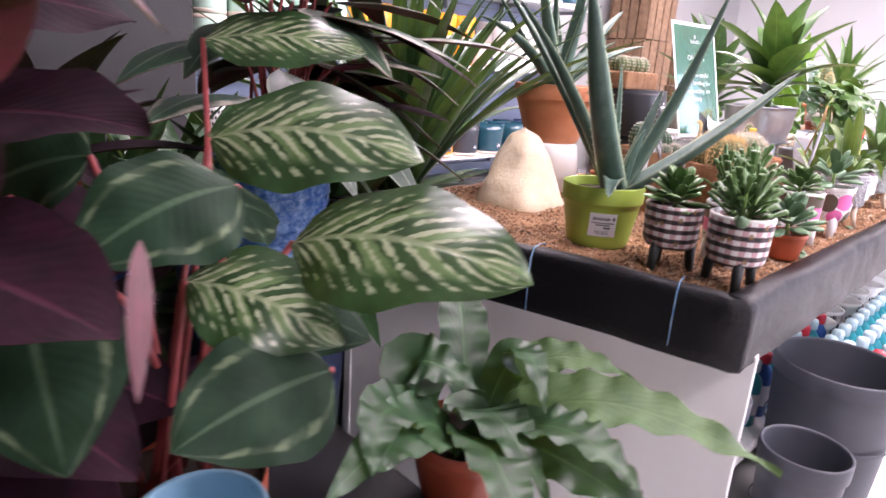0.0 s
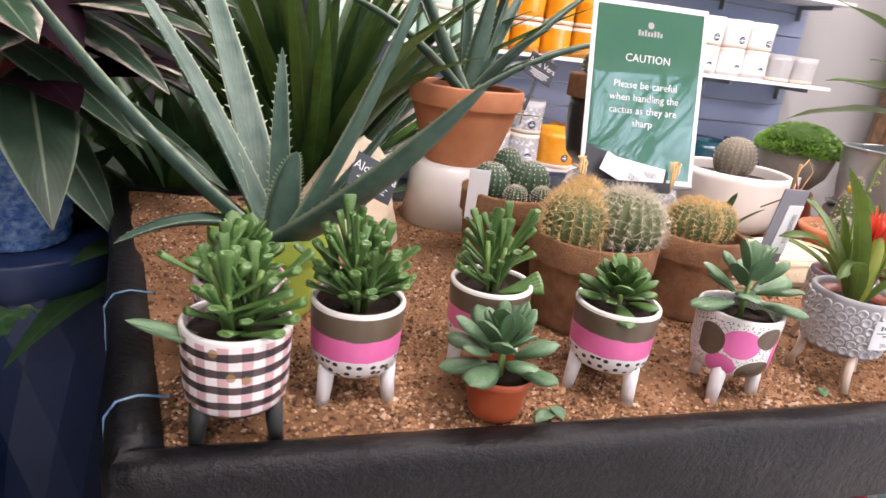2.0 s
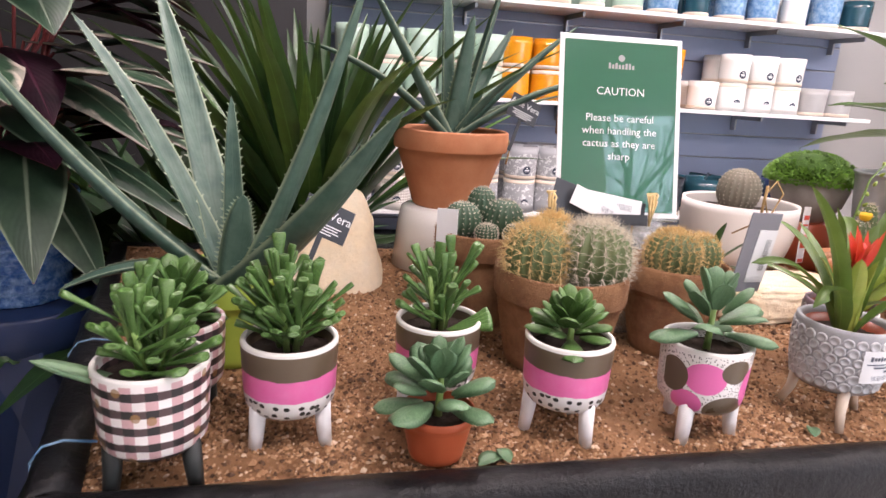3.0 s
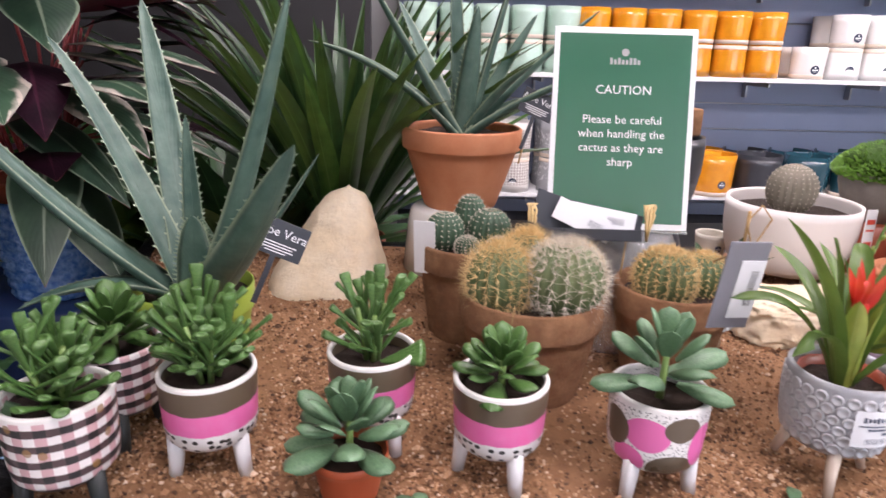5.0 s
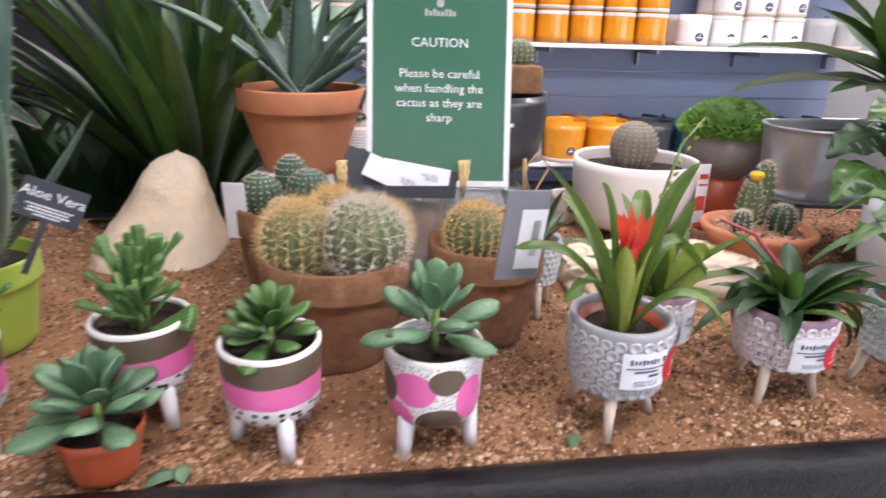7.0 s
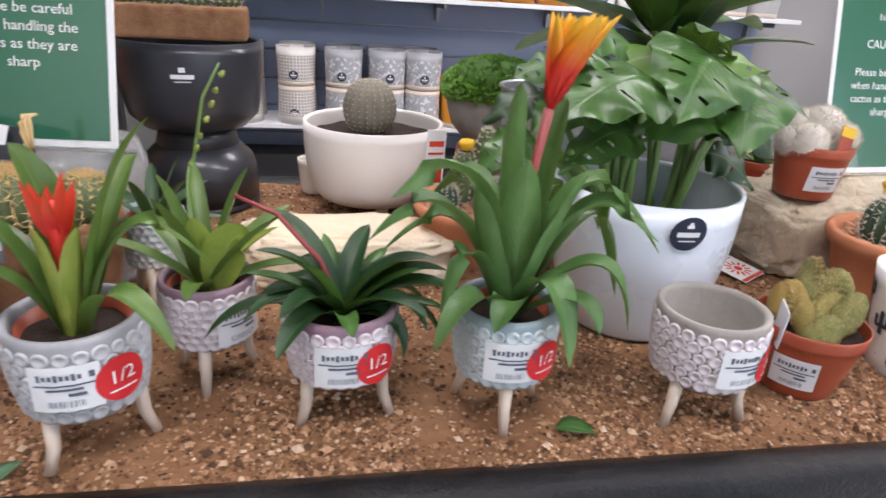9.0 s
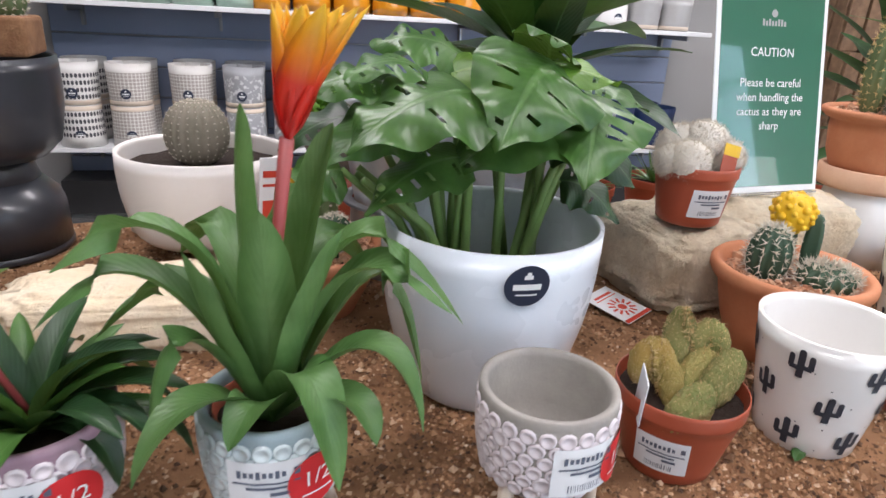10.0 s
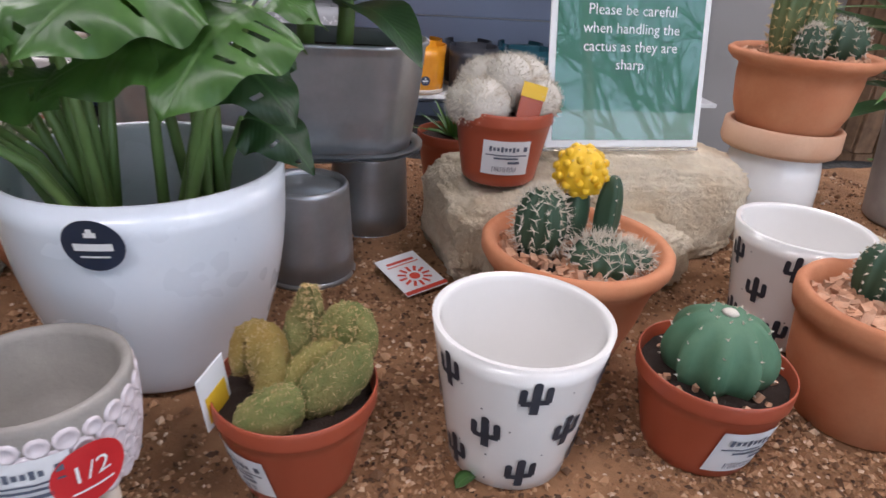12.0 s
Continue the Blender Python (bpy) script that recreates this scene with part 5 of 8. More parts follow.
def spray(t, leaves, mat, base=(0.0, 0.0, 0.112), cup=0.4):
    """Strap leaves given by a bend point and a tip in the plant's own space, with a width each."""
    for i, (bend, tip, w) in enumerate(leaves):
        b = Vector(base)
        hd = Vector((tip[0], tip[1], 0))
        hd = hd.normalized() if hd.length > 0.005 else Vector((0, -1, 0))
        d = Vector(bend) - b
        up = Vector((0, 0, 1)) if d.normalized().z < 0.8 else -hd + Vector((0, 0, 0.35))
        b = b + hd * 0.010
        p1 = Vector(bend) * 2 - (b + Vector(tip)) * 0.5
        part("leaf", blade(b, p1, tip, w, up, "strap", 16, 3, cup=cup, wave=0.03, seed=i), mat, t)


spray(h1, [((-0.044, -0.01, 0.222), (-0.115, -0.02, 0.318), 0.026), ((0.036, 0.01, 0.232), (0.078, 0.02, 0.309), 0.030), ((-0.016, 0.02, 0.225), (-0.034, 0.02, 0.285), 0.032), ((0.055, 0.02, 0.212), (0.118, 0.03, 0.165), 0.026),
           ((-0.042, -0.02, 0.182), (-0.085, -0.03, 0.165), 0.024), ((0.03, 0.05, 0.22), (0.045, 0.085, 0.26), 0.028), ((0.052, -0.035, 0.172), (0.10, -0.06, 0.128), 0.026), ((-0.02, 0.05, 0.20), (-0.05, 0.10, 0.25), 0.026), ((-0.05, 0.03, 0.19), (-0.12, 0.05, 0.20), 0.024)], BROM_L)
spray(h1, [((-0.010, -0.012, 0.175), (-0.014, -0.016, 0.225), 0.026), ((0.012, -0.008, 0.175), (0.020, -0.010, 0.222), 0.026), ((0.002, 0.012, 0.18), (0.0, 0.02, 0.235), 0.026)], YG_L)
for k in range(9):
    a = k * 0.7
    part("flower_bract", blade((0.004 * math.cos(a), 0.004 * math.sin(a), 0.205), (0.010 * math.cos(a), 0.010 * math.sin(a), 0.232), (0.020 * math.cos(a), 0.020 * math.sin(a), 0.250 + 0.006 * (k % 3)), 0.012, (0, -1, 0.3), "lance", 6, 1, cup=0.4), FLOWER_R, h1, "red flower bract")
part("flower_core", lathe([(0.003, 0.118), (0.005, 0.17), (0.009, 0.215), (0.006, 0.236), (0, 0.243)], 10), FLOWER_R, h1, "red flower centre")
h2 = hex_pot(0.467, 0.158, "pink", 0.050, 0.125, "potted_bromeliad", "yellow-green bromeliad in a pink-grey embossed tripod pot", -92, -40, 0, seed=2)
strap_rosette(h2, 0.105, 10, 0.165, 0.026, BROM_L, 8, (32, 84), 0.7)
strap_rosette(h2, 0.105, 3, 0.12, 0.030, YG_L, 9, (60, 84), 0.4)
part("flower_stem", tube([(0, 0, 0.11), (-0.01, 0.01, 0.22), (0.01, 0.01, 0.31), (0.03, 0.0, 0.345)], [0.0025, 0.002, 0.0016, 0.001], 6), STEM_G, h2, "thin budding stem")
for k in range(7):
    part("bud", shift(lathe([(0, 0), (0.003, 0.003), (0.002, 0.008), (0, 0.01)], 6), pose(-0.008 + 0.006 * k, 0.008, 0.24 + 0.015 * k, 40 * (k % 3 - 1), 30, 0)), YG_L, h2)
part("leaf", blade((0.01, -0.01, 0.10), (0.03, -0.03, 0.20), (0.05, -0.02, 0.17), 0.045, (0, -1, 0.2), "oval", 10, 2, cup=0.4), YG_L, h2, "curled yellow leaf")
h2b = hex_pot(0.360, 0.36, "teal", 0.042, 0.125, "potted_bromeliad", "small bromeliad in a grey-green embossed pot", -90, 20, 0, seed=3)
strap_rosette(h2b, 0.105, 9, 0.12, 0.02, DARK_L, 9, (20, 75), 0.5)
h3 = hex_pot(0.610, 0.088, "pink", 0.0585, 0.126, "potted_bromeliad", "dark curling bromeliad in a pink-grey embossed pot with sale sticker", -20, -88, 0.034, seed=4)
strap_rosette(h3, 0.108, 26, 0.16, 0.026, DARK_L, 12, (24, 80), 2.2, cup=0.5, clear=(235, 305))
strap_rosette(h3, 0.108, 8, 0.12, 0.02, GREEN_L, 13, (30, 70), 0.9, cup=0.5)
part("flower_stalk", tube([(0, 0, 0.12), (-0.02, 0.0, 0.17), (-0.06, 0.01, 0.215), (-0.10, 0.02, 0.23)], [0.003, 0.0028, 0.0024, 0.0016], 7), STEM_R, h3, "arching pink flower stalk")
h4 = hex_pot(0.780, 0.073, "teal", 0.055, 0.132, "potted_bromeliad", "tall bromeliad with flame-orange flower in a pale teal pot", -95, -95, 0.036, seed=5)
spray(h4, [((-0.050, -0.02, 0.262), (-0.125, -0.03, 0.250), 0.034), ((-0.055, -0.03, 0.198), (-0.078, -0.05, 0.135), 0.028), ((0.062, -0.01, 0.258), (0.140, -0.03, 0.195), 0.036), ((0.070, -0.04, 0.188), (0.106, -0.06, 0.125), 0.030),
           ((0.026, -0.045, 0.172), (0.044, -0.078, 0.098), 0.036), ((-0.016, 0.0, 0.265), (-0.010, -0.005, 0.350), 0.032), ((0.030, 0.025, 0.252), (0.052, 0.045, 0.330), 0.032), ((-0.034, -0.022, 0.190), (-0.050, -0.030, 0.262), 0.040),
           ((-0.048, -0.050, 0.160), (-0.086, -0.075, 0.118), 0.030), ((0.028, -0.025, 0.200), (0.052, -0.035, 0.275), 0.040), ((-0.03, 0.05, 0.24), (-0.07, 0.10, 0.21), 0.034),
           ((0.04, 0.06, 0.23), (0.09, 0.11, 0.18), 0.034), ((-0.06, 0.03, 0.21), (-0.13, 0.05, 0.16), 0.032), ((0.0, -0.018, 0.20), (-0.002, -0.024, 0.285), 0.044), ((0.050, -0.05, 0.155), (0.07, -0.075, 0.130), 0.028), ((-0.010, -0.040, 0.150), (-0.028, -0.062, 0.128), 0.034),
           ((0.082, 0.005, 0.225), (0.118, 0.0, 0.130), 0.038), ((0.060, -0.02, 0.235), (0.125, -0.05, 0.215), 0.036), ((-0.075, -0.01, 0.235), (-0.145, -0.02, 0.205), 0.034)], GUZ_L, cup=0.45)
part("flower_stalk", tube([(0, 0, 0.12), (0.006, 0.0, 0.23), (0.018, -0.004, 0.328)], [0.004, 0.004, 0.005], 8), STEM_R, h4, "red flower stalk")
rnd = random.Random(5)
for k in range(15):
    a, q = k * 2.39996, k / 14
    b = Vector((0.018 + 0.004 * q, -0.004, 0.322 + 0.022 * q))
    hd = Vector((math.cos(a), math.sin(a), 0))
    L = 0.090 - 0.026 * q
    p2 = b + hd * (0.033 - 0.017 * q) + Vector((0.020, -0.006, L))
    part("flower_bract", blade(b, b + hd * 0.014 + Vector((0.006, 0, L * 0.5)), p2, 0.028, -hd + Vector((0, 0, 0.25)), "oval", 10, 3, cup=0.5, thick=0.002), FLAME, h4, "flame-coloured flower bract")
h5 = hex_pot(1.001, 0.052, "pink", 0.0585, 0.131, "embossed_pot", "empty pink-grey embossed concrete pot on wooden legs", -28, -80, 0.036, filled=False, seed=6)

# ---- cacti, cups and clay pots at the table's far end ----


def nurs_r(r0, r1, h):
    return lambda z: r0 + (r1 - 0.0022 - r0) * (z - 0.003) / (0.8 * h - 0.003) + 0.0008


def small_label(t, r_at, h, az, w, hh, seed, tilt=0):
    price_label(t, r_at, h, az, w, hh, seed, 0.0006)


cr = thing("potted_cactus", pose(1.160, 0.090, H), "golden-green crested brain cactus in a red-brown plastic pot", "potted plant", "cacti in plastic pots")
nursery(cr, 0.043, 0.062, 0.090, PLASTIC_R, 0.014)
small_label(cr, nurs_r(0.043, 0.062, 0.09), 0.038, radians(-135), 0.05, 0.042, 21)


def lobe_path(pts, r, seed):
    """A crested fold: a flattened tube following a wavy line, ridged across."""
    bm = bmesh.new()
    n = (len(pts) - 1) * 7
    P = [Vector(p) for p in pts]
    rings = []
    for i in range(n + 1):
        f = i / 7
        k = min(int(f), len(P) - 2)
        u = f - k
        a, b, c, d = P[max(k - 1, 0)], P[k], P[k + 1], P[min(k + 2, len(P) - 1)]
        p = 0.5 * ((2 * b) + (c - a) * u + (2 * a - 5 * b + 4 * c - d) * u * u + (3 * b - a - 3 * c + d) * u ** 3)
        t = (c - b).normalized()
        s = t.cross(Vector((0, 0, 1))).normalized()
        e = math.sin(math.pi * min(1, max(0, i / n))) ** 0.35
        ring = []
        for q in range(20):
            g = 2 * math.pi * q / 20
            w = r * e * (1 + 0.07 * math.sin(i * 2.6) + 0.05 * math.sin(q * 3.9 + i * 1.3))
            ring.append(bm.verts.new(p + s * (math.cos(g) * w) + Vector((0, 0, math.sin(g) * w * 1.55))))
        rings.append(ring)
    for A, B in zip(rings, rings[1:]):
        for q in range(20):
            bm.faces.new((A[q], A[(q + 1) % 20], B[(q + 1) % 20], B[q]))
    bm.faces.new(rings[0][::-1]), bm.faces.new(rings[-1])
    return bm


def fuzz(parent, me_src, mat, n, length, seed, sw=0.00035):
    """Short hair standing on a body's faces."""
    rnd = random.Random(seed)
    polys = [p for p in me_src.polygons]
    sv, sf = [], []
    for _ in range(n):
        p = polys[rnd.randrange(len(polys))]
        vs = [me_src.vertices[i].co for i in p.vertices]
        w = [rnd.random() for _ in vs]
        tot = sum(w)
        c = sum((v * (k / tot) for v, k in zip(vs, w)), Vector())
        d = (p.normal + Vector((rnd.gauss(0, 0.4), rnd.gauss(0, 0.4), rnd.gauss(0, 0.4)))).normalized()
        o = d.orthogonal().normalized() * sw
        o2 = d.cross(o)
        b = len(sv)
        sv += [tuple(c + o), tuple(c - o * 0.5 + o2), tuple(c - o * 0.5 - o2), tuple(c + d * length * rnd.uniform(0.6, 1.3))]
        sf += [(b, b + 1, b + 3), (b + 1, b + 2, b + 3), (b + 2, b, b + 3)]
    me = bpy.data.meshes.new("hairs")
    me.from_pydata(sv, [], sf)
    ob = part("hair_cover", me, mat, parent)
    ob["kind"] = "stuff"


CREST_G = plain("crest_gold", (0.40, 0.27, 0.07), 0.85, col2=(0.30, 0.26, 0.08), mscale=22, var=0.25, bump=1.0, bscale=330, bdist=0.005)
CREST_L = plain("crest_green", (0.19, 0.23, 0.065), 0.85, col2=(0.36, 0.31, 0.11), mscale=26, var=0.25, bump=1.0, bscale=330, bdist=0.005)
for k, (pts, r, mt) in enumerate(((((-0.040, -0.040, 0.077), (-0.024, -0.038, 0.083), (-0.006, -0.034, 0.088), (0.008, -0.028, 0.090)), 0.0148, CREST_L),
                                  (((0.004, -0.026, 0.088), (0.022, -0.018, 0.094), (0.040, -0.010, 0.102), (0.056, -0.002, 0.108)), 0.0155, CREST_L),
                                  (((-0.020, -0.022, 0.080), (-0.016, 0.0, 0.096), (-0.022, 0.014, 0.108), (-0.038, 0.014, 0.108), (-0.047, 0.008, 0.098)), 0.0148, CREST_G),
                                  (((-0.004, 0.010, 0.100), (0.004, 0.026, 0.120), (0.010, 0.030, 0.132), (0.018, 0.026, 0.126)), 0.0148, CREST_L),
                                  (((0.014, 0.022, 0.112), (0.032, 0.024, 0.118), (0.048, 0.022, 0.116), (0.058, 0.012, 0.108)), 0.0150, CREST_L),
                                  (((-0.010, -0.012, 0.082), (0.006, 0.0, 0.092), (0.026, 0.008, 0.098), (0.040, 0.010, 0.098)), 0.0145, CREST_M))):
    b = part("crest_fold", lobe_path(pts, r, k), mt, cr)
    fuzz(b, b.data, SPINE_Y, 5200, 0.0052, k, 0.0004)
pt = part("plant_label", boxed((-0.02, -0.0008, 0), (0.012, 0.0008, 0.05), 0.0006, 1), PAPER, cr, "white picture label", smooth=False, m=pose(-0.052, -0.010, 0.068, 0, -8, 68))
part("picture", boxed((-0.016, -0.0014, 0.006), (0.008, -0.001, 0.03)), YELLOW_PR, pt, smooth=False)

cup_r = r_lin(0.050, 0.071, 0.137)


def cactus_mark(x, y, s):
    """A little saguaro drawn as flat bars."""
    bm = bmesh.new()
    for a, b, w, h in ((0, 0, 0.23, 1.0), (-0.32, 0.06, 0.19, 0.42), (0.32, 0.14, 0.19, 0.46), (-0.16, -0.13, 0.40, 0.18), (0.16, -0.07, 0.40, 0.18)):
        merge(bm, sheet(w * s, h * s, x + a * s, y + b * s, 0.0008 + 0.0001 * (w > 0.2), 2, 3))
        if h > 0.3:
            merge(bm, sheet(w * s, w * s, x + a * s, y + (b + h / 2) * s, 0.00085, round_=True))
    return bm


def cactus_cup(m, label, dot=None):
    t = thing("ceramic_cup", m, label, "plant pot", "cactus print cups")
    part("body", lathe(vessel(0.050, 0.071, 0.137, 0.0065, 0.005, depth=0.125), 56), CERAMIC, t)
    rnd = random.Random(4)
    for row, z in enumerate((0.030, 0.068, 0.106)):
        n = 6
        for i in range(n):
            a = 2 * math.pi * (i + 0.5 * (row % 2)) / n + 0.25
            part("cactus_print", wrap(cactus_mark(0, z + rnd.uniform(-0.004, 0.004), 0.0285), cup_r, a), PRINT, t, "black printed cactus")
    bm = bmesh.new()
    for i in range(46):
        merge(bm, wrap(sheet(0.0014, 0.0014, 0, rnd.uniform(0.01, 0.115), 0.0006, 1, 1), cup_r, rnd.uniform(0, 6.28)))
    part("speckle_print", bm, PRINT, t)["kind"] = "stuff"
    if dot:
        dot_sticker(t, cup_r, 0.10, dot, 0.024)
    return t


cactus_cup(pose(1.334, 0.100, H, 0, 0, 12), "white tapered ceramic cup printed with black cacti")
cactus_cup(pose(1.694, 0.272, H, 0, 0, 40), "white cactus-print cup with round sticker, behind clay pots", radians(-155))

rc = thing("potted_cactus", pose(1.507, 0.100, H), "smooth round green cactus in a red-brown plastic pot", "potted plant", "cacti in plastic pots")
nursery(rc, 0.046, 0.064, 0.090, PLASTIC_R, 0.012)
small_label(rc, nurs_r(0.046, 0.064, 0.09), 0.038, radians(-78), 0.060, 0.050, 22)
ball(rc, (0, 0, 0.060), 0.047, 0.076, 9, CACTUS_B, SPINE_W, 0.0028, 6, 4, 3, 0.24, spread=0.6)
part("crown", lathe([(0, 0.1385), (0.005, 0.138), (0.007, 0.136), (0.005, 0.134)], 12), WOOL, rc)
chips(rc, 0.055, 0.078, 40, 0.003, 7)

tr = thing("potted_cactus", pose(1.685, 0.125, H), "cactus in a round terracotta pot dressed with clay chips", "potted plant", "terracotta cactus pots")
part("pot_body", lathe([(0, 0.002), (0.05, 0.0), (0.055, 0.004), (0.070, 0.05), (0.074, 0.09), (0.074, 0.105), (0.081, 0.108), (0.083, 0.118), (0.083, 0.128), (0.079, 0.133), (0.072, 0.130), (0.069, 0.118), (0.06, 0.10), (0, 0.10)], 56), TERRA, tr)
soil_disc(tr, 0.069, 0.112)
chips(tr, 0.064, 0.114, 150, 0.006, 3)
for a, b, h in ((0.02, 0.01, 0.10), (0.045, -0.01, 0.075), (0.0, 0.03, 0.06)):
    ball(tr, (a, b, 0.11), 0.021, h, 9, CACTUS_D, SPINE_W, 0.004, 8, 4, int(h * 100), 0.25)
part("flower", lathe([(0, 0.0), (0.008, 0.004), (0.014, 0.014), (0.01, 0.018), (0, 0.015)], 9), FLOWER_R, tr, "red flower", m=pose(0.02, 0.01, 0.205))

# cactus pan with yellow grafted cactus
pn = thing("cactus_pan", pose(1.433, 0.264, H), "wide terracotta pan with three cacti and clay chips", "potted plant", "terracotta cactus pots")
part("pan_body", lathe([(0, 0.002), (0.055, 0.0), (0.06, 0.004), (0.075, 0.05), (0.086, 0.095), (0.094, 0.103), (0.099, 0.112), (0.099, 0.121), (0.094, 0.126), (0.086, 0.122), (0.082, 0.112), (0.07, 0.10), (0, 0.10)], 64), TERRA, pn)
soil_disc(pn, 0.082, 0.106)
chips(pn, 0.078, 0.110, 260, 0.0055, 2)
ball(pn, (-0.042, 0.0, 0.105), 0.027, 0.075, 12, CACTUS_D, SPINE_W, 0.010, 9, 6, 1, 0.2)
ball(pn, (0.014, -0.04, 0.103), 0.034, 0.038, 14, CACTUS_D, SPINE_W, 0.013, 6, 7, 2, 0.2)
ball(pn, (0.045, -0.035, 0.103), 0.022, 0.030, 12, CACTUS_D, SPINE_W, 0.011, 5, 7, 5, 0.2)
ball(pn, (0.0, 0.022, 0.105), 0.017, 0.075, 3, CACTUS_D, SPINE_W, 0.003, 5, 2, 3, 0.4)
ball(pn, (0.033, 0.012, 0.105), 0.015, 0.085, 4, CACTUS_D, SPINE_W, 0.003, 6, 2, 4, 0.4)
gb = ball(pn, (0.0, 0.022, 0.165), 0.027, 0.052, 8, YELLOW_C, SPINE_Y, 0.003, 4, 2, 6, 0.15, "yellow_graft")
bm = bmesh.new()
rnd = random.Random(2)
for k in range(46):
    y_ = 1 - 2 * (k + 0.5) / 46
    a = k * 2.39996
    q = math.sqrt(1 - y_ * y_)
    p = Vector((q * math.cos(a) * 0.0255, q * math.sin(a) * 0.0255 + 0.022, y_ * 0.024 + 0.191))
    r_ = bmesh.ops.create_icosphere(bm, subdivisions=1, radius=rnd.uniform(0.0042, 0.0058))
    bmesh.ops.translate(bm, verts=r_["verts"], vec=p)
part("knob_cover", bm, YELLOW_C, gb)["kind"] = "stuff"


def boulder(name, m, size, mat, label, seed, flat=0.0, amp=0.16, power=0.6, taper=0.0):
    bm = bmesh.new()
    bmesh.ops.create_icosphere(bm, subdivisions=5, radius=1)
    for v in bm.verts:
        c = v.co.copy()
        c = Vector([math.copysign(abs(q) ** power, q) for q in c])
        o = Vector((seed * 3.1, seed * 1.7, 0))
        c *= 1 + amp * noise.noise(c * 1.3 + o) + amp * 0.45 * noise.noise(c * 3.7 + o) + amp * 0.5 * noise.noise(c * 8 + o) + amp * 0.4 * noise.noise(c * 20 + o)
        k = 1 - taper * max(0, (c.z + 1) / 2)
        v.co = Vector((c.x * size[0] / 2 * k, c.y * size[1] / 2 * k, (c.z * 0.5 + 0.47) * size[2]))
    return solid(name, bm, mat, label, "stone", m, smooth=True)


boulder("limestone_block", pose(1.405, 0.475, H - 0.004, 0, 0, 8), (0.19, 0.22, 0.141), LIMESTONE, "rough cream limestone block carrying a small cactus", 1, power=0.45, amp=0.12)
boulder("limestone_block", pose(1.60, 0.545, H - 0.004, 0, 0, -4), (0.33, 0.20, 0.154), LIMESTONE, "rough cream limestone block carrying a sign", 2, power=0.42, amp=0.10)
boulder("limestone_block", pose(1.545, 0.40, H - 0.004, 0, 0, 20), (0.16, 0.12, 0.09), LIMESTONE, "low cream limestone lump beside the cactus pan", 5, power=0.5, amp=0.15)
boulder("limestone_slab", pose(0.615, 0.445, H - 0.006, 0, 0, -3), (0.34, 0.16, 0.078), SANDSTONE, "flat pale limestone slab on the sand", 3, power=0.5, amp=0.14)
boulder("limestone_slab", pose(1.86, 0.33, H - 0.006, 0, 0, 30), (0.18, 0.14, 0.08), SANDSTONE, "pale stone lying on the sand", 7, power=0.5, amp=0.14)

# sandstone wedge
bm = bmesh.new()
rows_ = []
for k in range(29):
    t = k / 28
    w = 1.0 - 0.06 * min(1, t / 0.15) - 0.70 * max(0, (t - 0.12) / 0.88) ** 1.08 - 0.14 * max(0, (t - 0.9) / 0.1) ** 2
    cx, cy = 0.044 * t, 0.045 * t
    ring = []
    for i in range(56):
        a = 2 * math.pi * i / 56
        c_, s_ = math.cos(a), math.sin(a)
        q = (abs(c_) ** 3.2 + abs(s_) ** 3.2) ** (-1 / 3.2)
        v = Vector((cx + 0.121 * w * q * c_ * (1 + 0.10 * s_), cy + 0.100 * w * q * s_, 0.202 * t))
        n_ = noise.noise(v * 9 + Vector((3, 1, 0))) * 0.012 + noise.noise(v * 34) * 0.0035 + noise.noise(v * 90) * 0.0014
        ring.append(bm.verts.new(v + Vector((c_, s_, 0.35 * t)) * n_))
    rows_.append(ring)
for A, B in zip(rows_, rows_[1:]):
    for i in range(56):
        bm.faces.new((A[i], A[(i + 1) % 56], B[(i + 1) % 56], B[i]))
top = bm.verts.new(sum((v.co for v in rows_[-1]), Vector()) / 56 + Vector((0, 0, 0.006)))
for i in range(56):
    bm.faces.new((rows_[-1][i], rows_[-1][(i + 1) % 56], top))
bm.faces.new(rows_[0][::-1])
bmesh.ops.recalc_face_normals(bm, faces=bm.faces)
solid("sandstone_wedge", bm, SANDSTONE, "pointed cream sandstone lump standing upright in sand", "stone", pose(-0.300, 0.632, H - 0.004, 0, 0, 3), smooth=True)

# mammillaria on its stone
ma = thing("potted_cactus", pose(1.38, 0.425, H + 0.136), "white woolly clustered cactus in a red-brown plastic pot", "potted plant", "cacti in plastic pots")
nursery(ma, 0.045, 0.059, 0.088, PLASTIC_R, 0.010)
small_label(ma, nurs_r(0.045, 0.059, 0.088), 0.038, radians(-95), 0.056, 0.042, 23)
for k, (x, y, z, r) in enumerate(((-0.028, -0.018, 0.092, 0.03), (-0.02, 0.02, 0.105, 0.034), (0.022, 0.02, 0.108, 0.034), (0.036, -0.012, 0.096, 0.026), (-0.046, -0.002, 0.09, 0.024), (0.0, 0.0, 0.116, 0.03))):
    bm = bmesh.new()
    bmesh.ops.create_icosphere(bm, subdivisions=4, radius=r)
    for v in bm.verts:
        v.co *= 1 + 0.05 * noise.noise(v.co * 260)
    b = part("cactus_head", shift(bm, Matrix.Translation((x, y, z))), WOOL, ma)
    fuzz(b, b.data, SPINE_W, 1300, 0.006, k, 0.0004)
tg = part("plant_label", boxed((-0.014, -0.0008, 0), (0.014, 0.0008, 0.040), 0.0005, 1), PLASTIC_R, ma, "yellow and red picture label", smooth=False, m=pose(0.016, -0.045, 0.080, -12, 14, 6))
